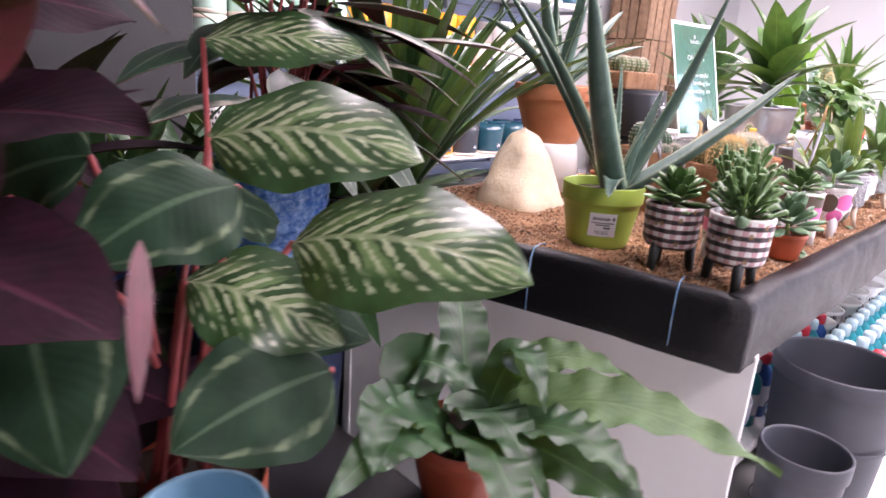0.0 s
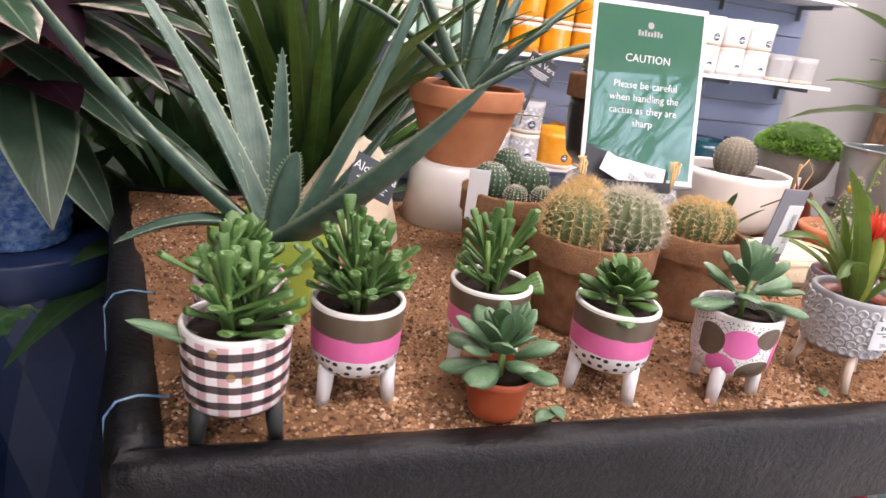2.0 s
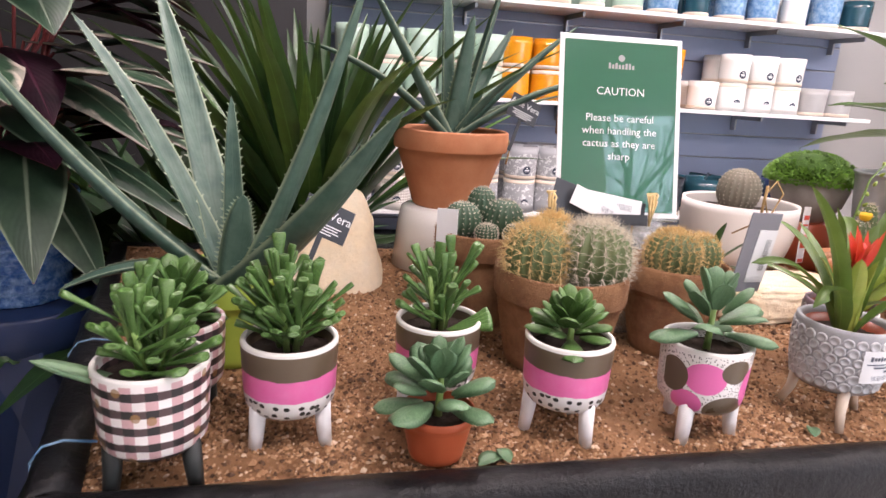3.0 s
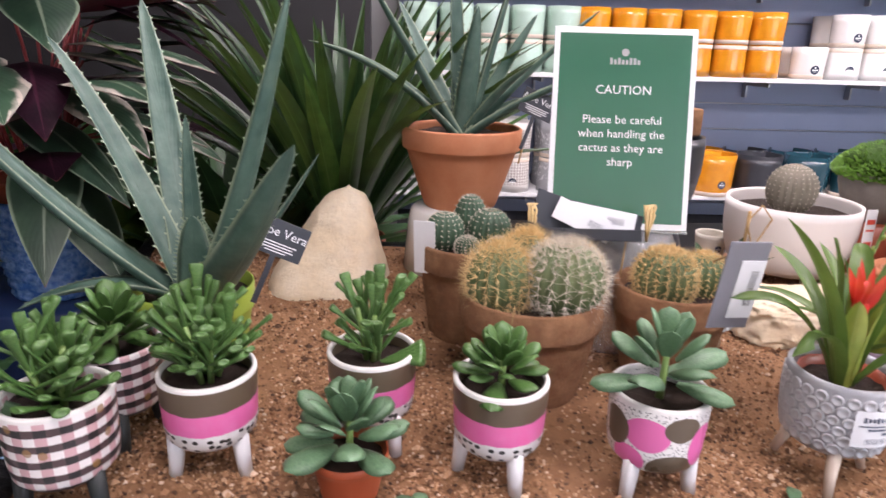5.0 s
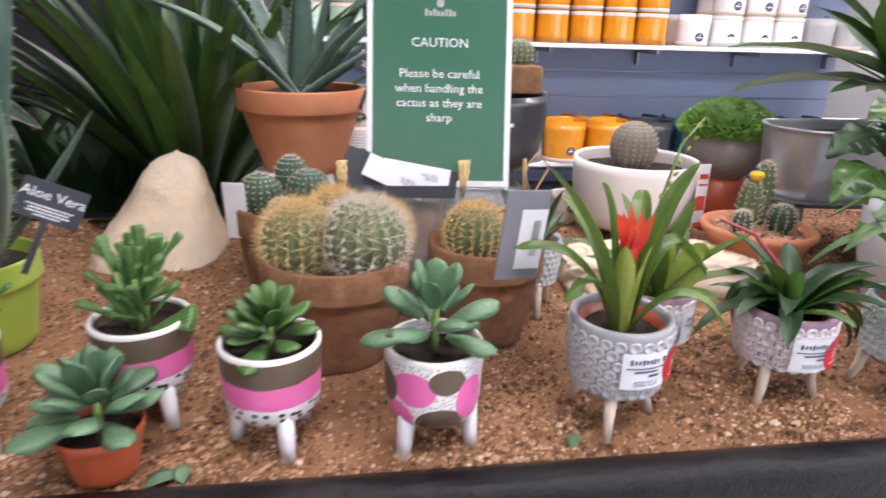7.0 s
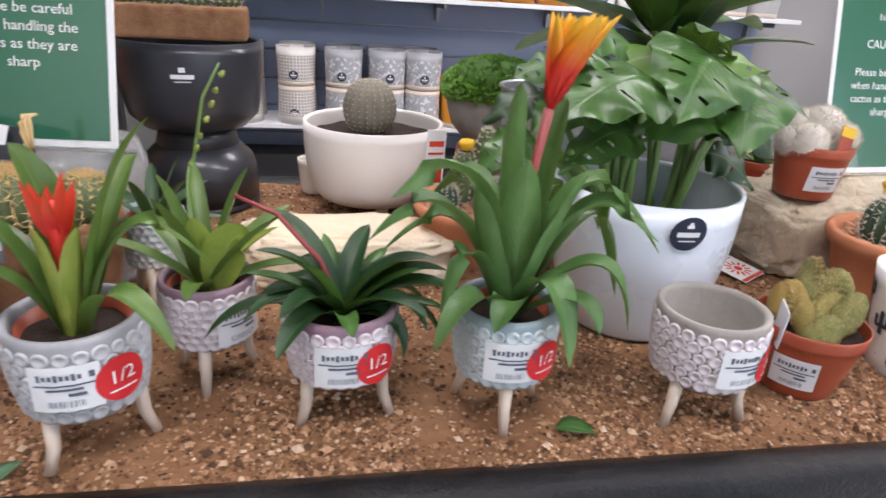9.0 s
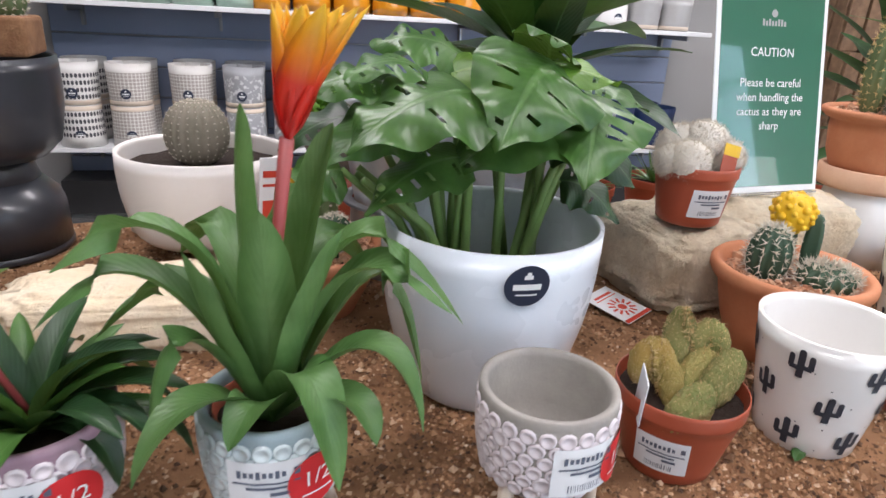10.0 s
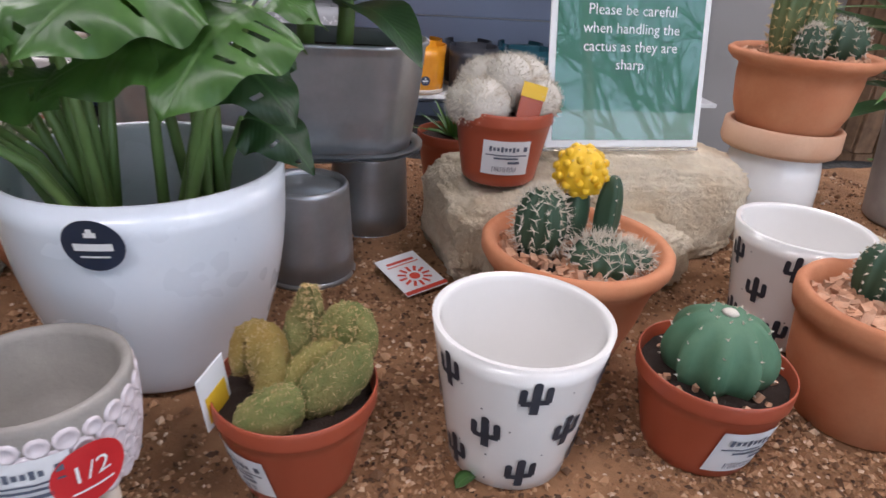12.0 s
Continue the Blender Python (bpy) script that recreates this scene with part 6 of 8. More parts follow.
part("title_band", boxed((-0.015, -0.0014, 0.026), (0.015, -0.0009, 0.042)), YELLOW_PR, tg, smooth=False)

# tall clay pot on an upturned white pot
solid("upturned_pot", lathe([(0, 0.166), (0.055, 0.166), (0.058, 0.163), (0.068, 0.11), (0.07, 0.09), (0.073, 0.0), (0.070, 0.0), (0.066, 0.09), (0, 0.155)], 48), CERAMIC, "white ceramic pot turned upside down as a stand", "plant pot", pose(1.835, 0.545, H + 0.006), smooth=True)
solid("clay_saucer", lathe([(0, 0.004), (0.062, 0.0), (0.079, 0.0), (0.083, 0.008), (0.082, 0.034), (0.078, 0.037), (0.072, 0.034), (0.07, 0.010), (0, 0.010)], 48), TERRA_PALE, "pale terracotta pot base turned over on the stand", "saucer", pose(1.835, 0.545, H + 0.147), smooth=True)
tp = thing("potted_cactus", pose(1.835, 0.545, H + 0.158), "terracotta bowl of golden and dark cacti on an upturned pot", "potted plant", "terracotta cactus pots")
part("pot_body", lathe([(0, 0.002), (0.055, 0.0), (0.06, 0.004), (0.078, 0.05), (0.083, 0.09), (0.083, 0.105), (0.093, 0.110), (0.101, 0.118), (0.102, 0.124), (0.097, 0.128), (0.09, 0.122), (0.08, 0.10), (0, 0.1)], 56), TERRA, tp)
soil_disc(tp, 0.088, 0.112)
chips(tp, 0.082, 0.116, 220, 0.006, 6)
for x, y, r, h, mt in ((-0.04, 0.0, 0.024, 0.16, CACTUS), (-0.012, -0.02, 0.02, 0.10, CACTUS), (0.0, 0.03, 0.025, 0.20, CACTUS), (0.04, -0.01, 0.036, 0.06, CACTUS_D), (-0.03, -0.045, 0.018, 0.055, CACTUS_D)):
    ball(tp, (x, y, 0.112), r, h, 11, mt, SPINE_Y if mt is CACTUS else SPINE_W, 0.008, 14 if h > 0.1 else 7, 5, int(h * 99), 0.18)

# big pale blue pot with monstera
bp = thing("potted_monstera", pose(1.017, 0.272, H), "holey-leaved monstera in a large pale blue ceramic pot", "potted plant")
part("pot_body", lathe(vessel(0.090, 0.122, 0.202, 0.006, 0.008, belly=0.010, depth=0.15), 72), BIGPOT_M, bp)
soil_disc(bp, 0.108, 0.075)
dot_sticker(bp, lambda z: 0.090 + 0.032 * z / 0.202 + 0.0095, 0.174, radians(-92), 0.045)
rnd = random.Random(12)
# Back and low leaves use DARK_L: shade within the crown put into their colour.
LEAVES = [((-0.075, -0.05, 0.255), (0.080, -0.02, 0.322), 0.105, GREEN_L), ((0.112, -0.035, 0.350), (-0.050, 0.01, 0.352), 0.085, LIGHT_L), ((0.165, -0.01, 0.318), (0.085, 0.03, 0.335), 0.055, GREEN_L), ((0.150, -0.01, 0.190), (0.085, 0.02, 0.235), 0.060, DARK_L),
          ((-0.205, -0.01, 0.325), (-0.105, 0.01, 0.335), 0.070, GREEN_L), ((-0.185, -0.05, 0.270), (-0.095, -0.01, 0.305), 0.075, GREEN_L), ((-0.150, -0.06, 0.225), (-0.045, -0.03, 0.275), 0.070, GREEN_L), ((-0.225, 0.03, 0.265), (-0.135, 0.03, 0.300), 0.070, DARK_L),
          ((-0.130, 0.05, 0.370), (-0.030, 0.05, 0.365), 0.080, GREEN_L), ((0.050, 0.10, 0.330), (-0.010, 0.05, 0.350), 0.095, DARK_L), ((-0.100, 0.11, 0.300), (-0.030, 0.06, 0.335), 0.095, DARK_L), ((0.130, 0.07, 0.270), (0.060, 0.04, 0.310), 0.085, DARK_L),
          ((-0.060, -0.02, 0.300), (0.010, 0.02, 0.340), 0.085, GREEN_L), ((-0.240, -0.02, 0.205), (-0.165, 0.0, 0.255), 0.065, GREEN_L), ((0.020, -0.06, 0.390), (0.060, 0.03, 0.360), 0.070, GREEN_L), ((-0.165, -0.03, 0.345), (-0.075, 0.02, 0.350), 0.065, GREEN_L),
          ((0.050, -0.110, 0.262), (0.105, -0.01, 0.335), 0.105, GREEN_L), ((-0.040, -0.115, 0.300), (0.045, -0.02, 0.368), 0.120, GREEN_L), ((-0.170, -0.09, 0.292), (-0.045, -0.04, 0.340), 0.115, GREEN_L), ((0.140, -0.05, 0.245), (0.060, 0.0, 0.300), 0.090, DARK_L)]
for i, (tip, base, w, mt) in enumerate(LEAVES):
    b, e = Vector(base), Vector(tip)
    w = w * 1.2
    cl = ((-0.035, 0.0), (0.02, -0.012), (0.05, 0.02))[0 if b.x < -0.02 else 1 + i % 2]
    root = Vector((cl[0] + rnd.uniform(-0.012, 0.012), cl[1] + rnd.uniform(-0.012, 0.012), 0.07))
    part("stalk", tube([root, root.lerp(b, 0.55) + Vector((0, 0, 0.03)), b], [0.0062, 0.005, 0.0035], 8), STEM_G, bp)
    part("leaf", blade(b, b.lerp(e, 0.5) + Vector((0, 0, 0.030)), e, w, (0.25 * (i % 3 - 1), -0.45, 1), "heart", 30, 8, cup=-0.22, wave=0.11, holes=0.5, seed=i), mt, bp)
for i in range(4):
    a = radians(165 + 14 * i)
    e = Vector((0.15 * math.cos(a), 0.15 * math.sin(a) * 0.7, 0.25))
    part("stalk", tube([(0.02 * math.cos(a), 0.02 * math.sin(a), 0.07), (0.09 * math.cos(a), 0.07 * math.sin(a), 0.2), e], [0.006, 0.005, 0.004], 8), STEM_G, bp)

# fallen price tag, leaves
tag = thing("price_tag", pose(1.275, 0.405, H + 0.009, 6, -4, 28), "white card tag with red sun pattern lying on sand", "tag")
part("card", boxed((-0.03, -0.042, 0), (0.03, 0.042, 0.0012), 0.0005, 1), PAPER, tag, smooth=False)
bm = bmesh.new()
for k in range(12):
    a = k * math.pi / 6
    merge(bm, shift(sheet(0.004, 0.011, 0, 0.0165, 0.0022, 1, 1), Matrix.Translation((0, -0.01, 0)) @ pose(0, 0, 0, 0, 0, math.degrees(a))))
merge(bm, sheet(0.014, 0.014, 0, -0.01, 0.0023, round_=True))
for y, w in ((0.026, 0.04), (0.019, 0.046)):
    merge(bm, sheet(w, 0.005 if y > 0.02 else 0.002, 0, y, 0.002, 2, 1))
merge(bm, sheet(0.06, 0.007, 0, -0.038, 0.002, 2, 1))
part("sun_print", bm, RED_PR, tag, smooth=False)
for x, y, s, a, mt in ((-0.125, -0.012, 0.03, 20, JADE_L), (-0.108, -0.004, 0.024, 100, JADE_L), (0.315, 0.008, 0.022, 60, JADE_L), (0.355, 0.0, 0.0, 0, JADE_L), (1.292, 0.058, 0.018, 30, GREEN_L), (0.85, 0.012, 0.035, -20, GREEN_L)):
    if s:
        t = solid("fallen_leaf", blade((-s * 0.6, 0, 0.004), (0, 0.002, 0.012), (s * 0.6, 0, 0.005), s * 0.75, (0, 0, 1), "oval", 6, 2, cup=0.3, thick=0.002), mt, "loose green leaf fallen on gravel", "leaf", pose(x, y, sand_height(x, y) + 0.001, 0, 0, a), "fallen leaves", smooth=True)

# zinc trough with dracaena on upturned zinc pots
for x, y in ((1.145, 0.435), (1.225, 0.575), (0.95, 0.60)):
    t = thing("upturned_zinc_pot", pose(x, y, H), "dull zinc pot turned upside down as a stand", "plant pot", "zinc stands")
    part("body", lathe([(0.052, 0.116), (0.054, 0.09), (0.0565, 0.04), (0.0572, 0.036), (0.058, 0.006), (0.055, 0.004), (0.05, 0.1)], 40), ZINC, t)
    part("base_disc", lathe([(0, 0.114), (0.0445, 0.114), (0.0455, 0.112)], 40), ZINC, t)
    part("base_rim", lathe([(0.0455, 0.112), (0.047, 0.121), (0.050, 0.121), (0.0525, 0.117), (0.052, 0.112)], 40), ZINC, t, "rolled zinc foot rim")
    part("mouth_bead", lathe([(0.0575, 0.007), (0.0605, 0.004), (0.0595, 0.0), (0.0565, 0.0), (0.0555, 0.004)], 40), ZINC, t, "rolled zinc mouth bead")


def oval(x, y):
    return (x + math.copysign(0.115 * min(1, abs(x) / 0.04), x), y)


zt = thing("zinc_trough", pose(1.09, 0.565, H + 0.121), "long oval zinc trough planted with a tall dracaena", "potted plant")
part("trough_body", lathe([(0, 0.002), (0.066, 0.0), (0.07, 0.003), (0.076, 0.012), (0.085, 0.07), (0.092, 0.14), (0.094, 0.148), (0.097, 0.15), (0.097, 0.154), (0.092, 0.155), (0.089, 0.15), (0.075, 0.10), (0, 0.1)], 64, oval), ZINC, zt)
part("rim_band", lathe([(0.094, 0.012), (0.080, 0.012), (0.079, 0.016), (0.094, 0.016)], 64, oval), ZINC, zt)
part("soil", lathe([(0, 0.135), (0.085, 0.133)], 64, oval), SOIL, zt)


def dracaena(t, x, y, z, h, n, L, w, mat, seed, el=(5, 80)):
    part("cane", tube([(x, y, z), (x + 0.004, y, z + h * 0.5), (x, y + 0.003, z + h)], [0.012, 0.011, 0.010], 10), STEM_G, t)
    rnd = random.Random(seed)
    for i in range(n):
        a = i * 2.39996 + seed
        k = i / n
        e = radians(el[0] + (el[1] - el[0]) * k)
        hd = Vector((math.cos(a), math.sin(a), 0))
        p0 = Vector((x, y, z + h * (0.55 + 0.45 * k)))
        l = L * rnd.uniform(0.75, 1.1)
        p1 = p0 + hd * (l * 0.5 * math.cos(e)) + Vector((0, 0, l * 0.5 * math.sin(e) + 0.02))
        e2 = e - 0.5
        p2 = p1 + hd * (l * 0.5 * math.cos(e2)) + Vector((0, 0, l * 0.5 * math.sin(e2)))
        part("leaf", blade(p0, p1, p2, w * rnd.uniform(0.8, 1.1), (0, 0, 1) if e < 1.2 else -hd, "lance", 12, 2, cup=0.25, wave=0.04, seed=i), mat, t)


dracaena(zt, 0.05, 0.0, 0.13, 0.16, 15, 0.36, 0.12, GREEN_L, 2, (5, 85))
dracaena(zt, 0.10, 0.02, 0.13, 0.10, 12, 0.30, 0.075, DARK_L, 5, (5, 75))

sd = thing("potted_dracaena", pose(2.16, 0.58, H + 0.006), "spiky dracaena in a grey concrete pot at the table's end", "potted plant")
part("pot_body", lathe(vessel(0.08, 0.10, 0.20, 0.008, 0.006), 48), CONCRETE, sd)
soil_disc(sd, 0.09, 0.185)
dracaena(sd, 0.0, 0.0, 0.18, 0.16, 30, 0.34, 0.045, GREEN_L, 9, (-5, 88))

# ---- coir pots of cacti ----


def coir_pot(x, y, r0, r1, h, label, tilt=(0, 0)):
    t = thing("coir_pot_of_cacti", pose(x, y, H, tilt[0], tilt[1], 0), label, "potted plant", "coir cactus pots")
    b = part("pot_body", lathe(vessel(r0, r1, h, 0.008, 0.004, 0.005, 0.045), 64, wob=0.02), COIR, t)
    fuzz(b, b.data, COIR, 2600, 0.004, 3, 0.0004)
    soil_disc(t, r1 - 0.014, h - 0.018)
    return t


k1 = coir_pot(-0.028, 0.43, 0.068, 0.088, 0.168, "coir pot of dark button cacti with a price card")
for x, y, r, h, s in ((-0.045, -0.01, 0.033, 0.065, 1), (0.0, 0.035, 0.028, 0.085, 2), (0.03, -0.005, 0.036, 0.07, 3), (-0.01, -0.045, 0.02, 0.035, 4), (0.04, -0.045, 0.02, 0.035, 5)):
    ball(k1, (x, y, 0.150), r, h, 18, CACTUS_D, SPINE_W, 0.004, 9, 4, s, 0.12, spread=1.2)
k2 = coir_pot(0.045, 0.248, 0.076, 0.101, 0.152, "coir pot of golden-spined round cacti with a small seal")
for x, y, r, h, s in ((-0.048, -0.015, 0.046, 0.098, 1), (0.040, -0.022, 0.055, 0.104, 2), (-0.002, 0.050, 0.040, 0.098, 3), (0.070, 0.042, 0.034, 0.080, 4)):
    ball(k2, (x, y, 0.120), r, h, 18, CACTUS, SPINE_W if s == 2 else SPINE_Y, 0.018, 11, 11, s, 0.14, sw=0.0005)
sl = part("seal", lathe([(0, 0), (0.010, 0), (0.010, 0.0015), (0, 0.0015)], 18), TAG_DARK, k2, "small round seal on twine", m=pose(-0.045, -0.088, 0.112, 90, 0, -26))
part("twine", tube([(-0.045, -0.089, 0.122), (-0.04, -0.096, 0.145), (-0.036, -0.082, 0.16)], 0.0009, 5), TWINE, k2)
k3 = coir_pot(0.262, 0.285, 0.062, 0.084, 0.150, "coir pot of yellow-crowned round cacti with a hanging tag")
ball(k3, (-0.02, -0.015, 0.122), 0.044, 0.082, 20, CACTUS, SPINE_Y, 0.011, 12, 9, 6, 0.12, crown=SPINE_Y)
ball(k3, (0.045, 0.01, 0.122), 0.034, 0.07, 18, CACTUS, SPINE_Y, 0.009, 10, 6, 7, 0.12, crown=SPINE_Y)
card = part("price_card", boxed((-0.035, -0.0008, -0.08), (0.0, 0.0008, 0.01), 0.0005, 1), PAPER, k1, "white price card", smooth=False, m=pose(-0.062, -0.05, 0.20, 5, 0, -15))

ht = thing("swing_tag", pose(0.268, 0.115, H + 0.228, 6, 3, 10), "dark swing tag with white barcode label on twine", "tag")
part("card", boxed((-0.028, -0.001, -0.075), (0.028, 0.001, 0.04), 0.001, 1), GREY_CARD, ht, smooth=False)
part("label", boxed((-0.006, -0.0022, -0.060), (0.027, -0.0012, 0.016)), PAPER, ht, smooth=False)
bm = bmesh.new()
for x, y, w, h in code_bars(0, 0, 0.045, 0.010, 4):
    merge(bm, sheet(w, h, x, y, 0, 1, 1))
part("print", shift(bm, pose(0.015, -0.0028, -0.02, 90, 90, 0)), PRINT, ht, smooth=False)
part("twine", tube([(0.0, 0, 0.035), (-0.012, 0.004, 0.062), (0.004, 0.006, 0.082), (0.02, 0.004, 0.066), (0.004, 0.0, 0.035), (-0.02, 0.03, 0.0)], 0.0012, 5), TWINE, ht)
part("stick", tube([(0.01, 0.02, -0.05), (-0.006, 0.006, 0.04), (-0.012, 0.004, 0.075)], 0.0022, 6), TWINE, ht)

# bundle of tags in front of the sign
tb = thing("tag_bundle", pose(0.145, 0.345, H + 0.205), "bundle of dark and white tags tied with gold raffia", "tag")
for k, (x, y, z, rx, rz, w, h, mt) in enumerate(((-0.045, 0.004, 0.028, 72, 8, 0.09, 0.055, TAG_DARK), (-0.012, -0.008, 0.024, 74, 4, 0.095, 0.034, PAPER), (0.018, -0.003, 0.025, 70, -4, 0.10, 0.034, PAPER), (0.012, 0.006, 0.024, 72, 0, 0.14, 0.036, TAG_DARK), (0.0, -0.018, 0.004, 78, -2, 0.15, 0.018, TAG_DARK))):
    c = part("card", boxed((-w / 2, -h / 2, -0.0008), (w / 2, h / 2, 0.0008), 0.0006, 1), mt, tb, smooth=False, m=pose(x, y, z, rx, 0, rz) @ pose(0, 0, 0, 0, 0, (-20, -26, -10, -12, 0)[k]))
    if mt is PAPER:
        bm = bmesh.new()
        for r in code_bars(0.02, 0, w * 0.25, h * 0.3, k):
            merge(bm, sheet(r[2], r[3], r[0], r[1], 0.0014, 1, 1))
        part("print", bm, LABEL_INK, c, smooth=False)
for sx in (-0.09, 0.09):
    for k in range(6):
        part("raffia", tube([(sx, -0.002, -0.01 + 0.004 * k), (sx + 0.006 * (1 if sx > 0 else -1) * (k % 3 - 1), -0.006, 0.025 + 0.004 * k), (sx - 0.006 + 0.003 * k, 0.006, 0.045)], 0.0022, 5), SPINE_Y, tb)
part("wire", tube([(0.06, 0, 0.0), (0.05, -0.02, -0.05), (0.045, -0.03, -0.12)], 0.0012, 5), TWINE, tb)


# ---- caution signs ----
def sign(m, label):
    t = thing("caution_sign", m, label, "sign", "caution signs")
    part("card", boxed((-0.1135, -0.0012, 0.0), (0.1135, 0.0012, 0.322), 0.0008, 1), WHITE_PR, t, "white printed card", smooth=False)
    part("panel", boxed((-0.1045, -0.0020, 0.010), (0.1045, -0.0014, 0.312)), GREEN_SIGN, t, "dark green printed panel", smooth=False)
    part("holder", boxed((-0.1155, -0.002, -0.005), (0.1155, 0.075, -0.001), 0.001, 1), CLEAR, t, "clear plastic foot", smooth=False)
    part("text_line", shift(text_bm("CAUTION", 0.0198, 0.0001), pose(0.0, -0.0024, 0.2165, 90)), WHITE_PR, t, "white lettering", smooth=False)
    for k, line in enumerate(("Please be careful", "when handling the", "cactus as they are", "sharp")):
        part("text_line", shift(text_bm(line, 0.0188, 0.0001), pose(0, -0.0024, 0.1695 - 0.0226 * k, 90)), WHITE_PR, t, "white lettering", smooth=False)
    bm = sheet(0.012, 0.012, 0, 0.2825, 0, round_=True)
    for q in range(8):
        tall = q in (0, 2, 5, 6)
        merge(bm, sheet(0.0042, 0.0105 if tall else 0.0075, -0.0217 + 0.0062 * q, 0.2685 if tall else 0.267, 0, 1, 1))
    part("emblem", shift(bm, pose(0, -0.0024, 0, 90)), GREY_G, t, "small pale emblem", smooth=False)
    return t


sign(pose(0.205, 0.405, H + 0.197, -14.5, 0, -5), "green caution sign about sharp cactus on a clear tub")
sign(pose(1.566, 0.490, H + 0.156, -13, 0, 5), "green caution sign about sharp cactus on a stone")
tub = thing("clear_tub", pose(0.215, 0.47, H), "clear plastic tub turned upside down under the sign", "tub")
part("tub_body", lathe([(0, 0.190), (0.095, 0.190), (0.104, 0.186), (0.108, 0.17), (0.112, 0.165), (0.114, 0.12), (0.116, 0.008), (0.124, 0.006), (0.124, 0.0), (0.114, 0.0), (0.111, 0.12), (0.104, 0.17), (0.095, 0.183), (0, 0.185)], 48), CLEAR, tub)

# clay pot of aloe on an upturned white pot
solid("upturned_pot", lathe([(0, 0.135), (0.075, 0.135), (0.082, 0.130), (0.088, 0.10), (0.098, 0.0), (0.092, 0.0), (0.08, 0.11), (0, 0.125)], 48), CERAMIC, "white ceramic pot turned upside down as a stand", "plant pot", pose(-0.052, 0.745, H + 0.012), smooth=True)
tc = thing("potted_aloe", pose(-0.029, 0.757, H + 0.147), "branching aloe in a classic terracotta pot on a white stand", "potted plant")
clay_pot(tc, 0.078, 0.125, 0.168, TERRA, 0.008, 0.045, 0.009, 0.016)
AL = [(-0.32, 0.035, 0.33, 1.0, 0.06), (-0.20, -0.05, 0.46, 0.9, 0.0), (-0.03, 0.03, 0.55, 0.9, 0.0), (0.10, 0.0, 0.50, 0.95, 0.0), (0.26, -0.03, 0.40, 1.0, 0.02), (0.34, -0.08, 0.30, 0.9, 0.05),
      (0.02, -0.06, 0.40, 1.0, 0.0), (-0.14, 0.15, 0.42, 0.9, 0.0), (0.17, 0.16, 0.40, 0.9, 0.0), (0.22, 0.1, 0.22, 0.8, 0.05), (0.13, -0.10, 0.30, 0.7, 0.03)]
fleshy(tc, (0, 0, 0.15), AL, 0.066, thick=0.012)
tw = part("twine", tube([(0.118, -0.035, 0.165), (0.122, -0.045, 0.13), (0.115, -0.05, 0.10)], 0.002, 5), TWINE, tc)

# dark planter on an upturned planter
up_ = thing("upturned_planter", pose(0.348, 0.735, H + 0.012), "anthracite planter turned upside down as a stand", "plant pot")
part("foot", lathe([(0, 0.150), (0.06, 0.150), (0.066, 0.146), (0.07, 0.13), (0.074, 0.115), (0.07, 0.112), (0, 0.112)], 48), BLACKPOT, up_)
part("bowl", lathe([(0.07, 0.116), (0.0745, 0.1145), (0.098, 0.09), (0.104, 0.07), (0.106, 0.012), (0.10, 0.012), (0.09, 0.07), (0, 0.108)], 48), BLACKPOT, up_)
part("rim", lathe([(0.104, 0.0125), (0.1075, 0.009), (0.1075, 0.002), (0.105, 0.0), (0.099, 0.0), (0.099, 0.0125)], 48), BLACKPOT, up_)
bk = thing("dark_planter", pose(0.348, 0.735, H + 0.162), "wide anthracite ceramic planter with a pale printed mark", "plant pot")
part("planter_body", lathe(vessel(0.112, 0.122, 0.150, 0.007, 0.022, belly=0.006, depth=0.08), 56), BLACKPOT, bk)
part("print", wrap(bars([(0, 0.10, 0.036, 0.007), (0, 0.092, 0.026, 0.0015), (0, 0.111, 0.010, 0.008)]), lambda z: 0.124, radians(-85)), WHITE_PR, bk)
rt = thing("rectangular_cactus_pot", pose(0.335, 0.735, H + 0.312, 0, 0, 4), "rough terracotta trough of small round cacti on a dark planter", "potted plant")
part("trough_body", boxed((-0.115, -0.05, 0), (0.115, 0.05, 0.055), 0.006), COIR, rt, "fibrous brown trough", smooth=False)
for k in range(4):
    ball(rt, (-0.08 + 0.053 * k, 0.005 * (k % 2), 0.047), 0.03, 0.055, 14, CACTUS, SPINE_W, 0.007, 7, 5, k, 0.14)

# white bowl with a round cactus
wb = thing("cactus_bowl", pose(0.674, 0.700, H + 0.006), "grey-brown round cactus in a wide white bowl on wooden feet", "potted plant")
part("bowl_body", shift(lathe(vessel(0.112, 0.130, 0.142, 0.007, 0.012, belly=0.007, depth=0.05), 64), Matrix.Translation((0, 0, 0.035))), BOWL_M, wb)
legs3(wb, 0.10, 0.036, (-80, 40, 160), LEG_WOOD, 0.013, 0.010, 1.0, "pale wooden foot")
soil_disc(wb, 0.120, 0.150)
b = ball(wb, (-0.008, 0.0, 0.148), 0.050, 0.104, 22, CACTUS_G, SPINE_W, 0.003, 12, 4, 8, 0.08, spread=1.0)
dot_sticker(wb, lambda z: 0.127, 0.11, radians(-28), 0.03)
pb = part("price_card", boxed((-0.022, -0.0008, -0.10), (0.022, 0.0008, 0.03), 0.0008, 1), PAPER, wb, "white card with red print", smooth=False, m=pose(0.106, -0.096, 0.152, -4, 6, 30))
bm = bmesh.new()
for z, h in ((0.005, 0.010), (-0.012, 0.004), (-0.05, 0.03), (-0.094, 0.008)):
    merge(bm, sheet(0.034, h, 0, z, 0, 1, 1))
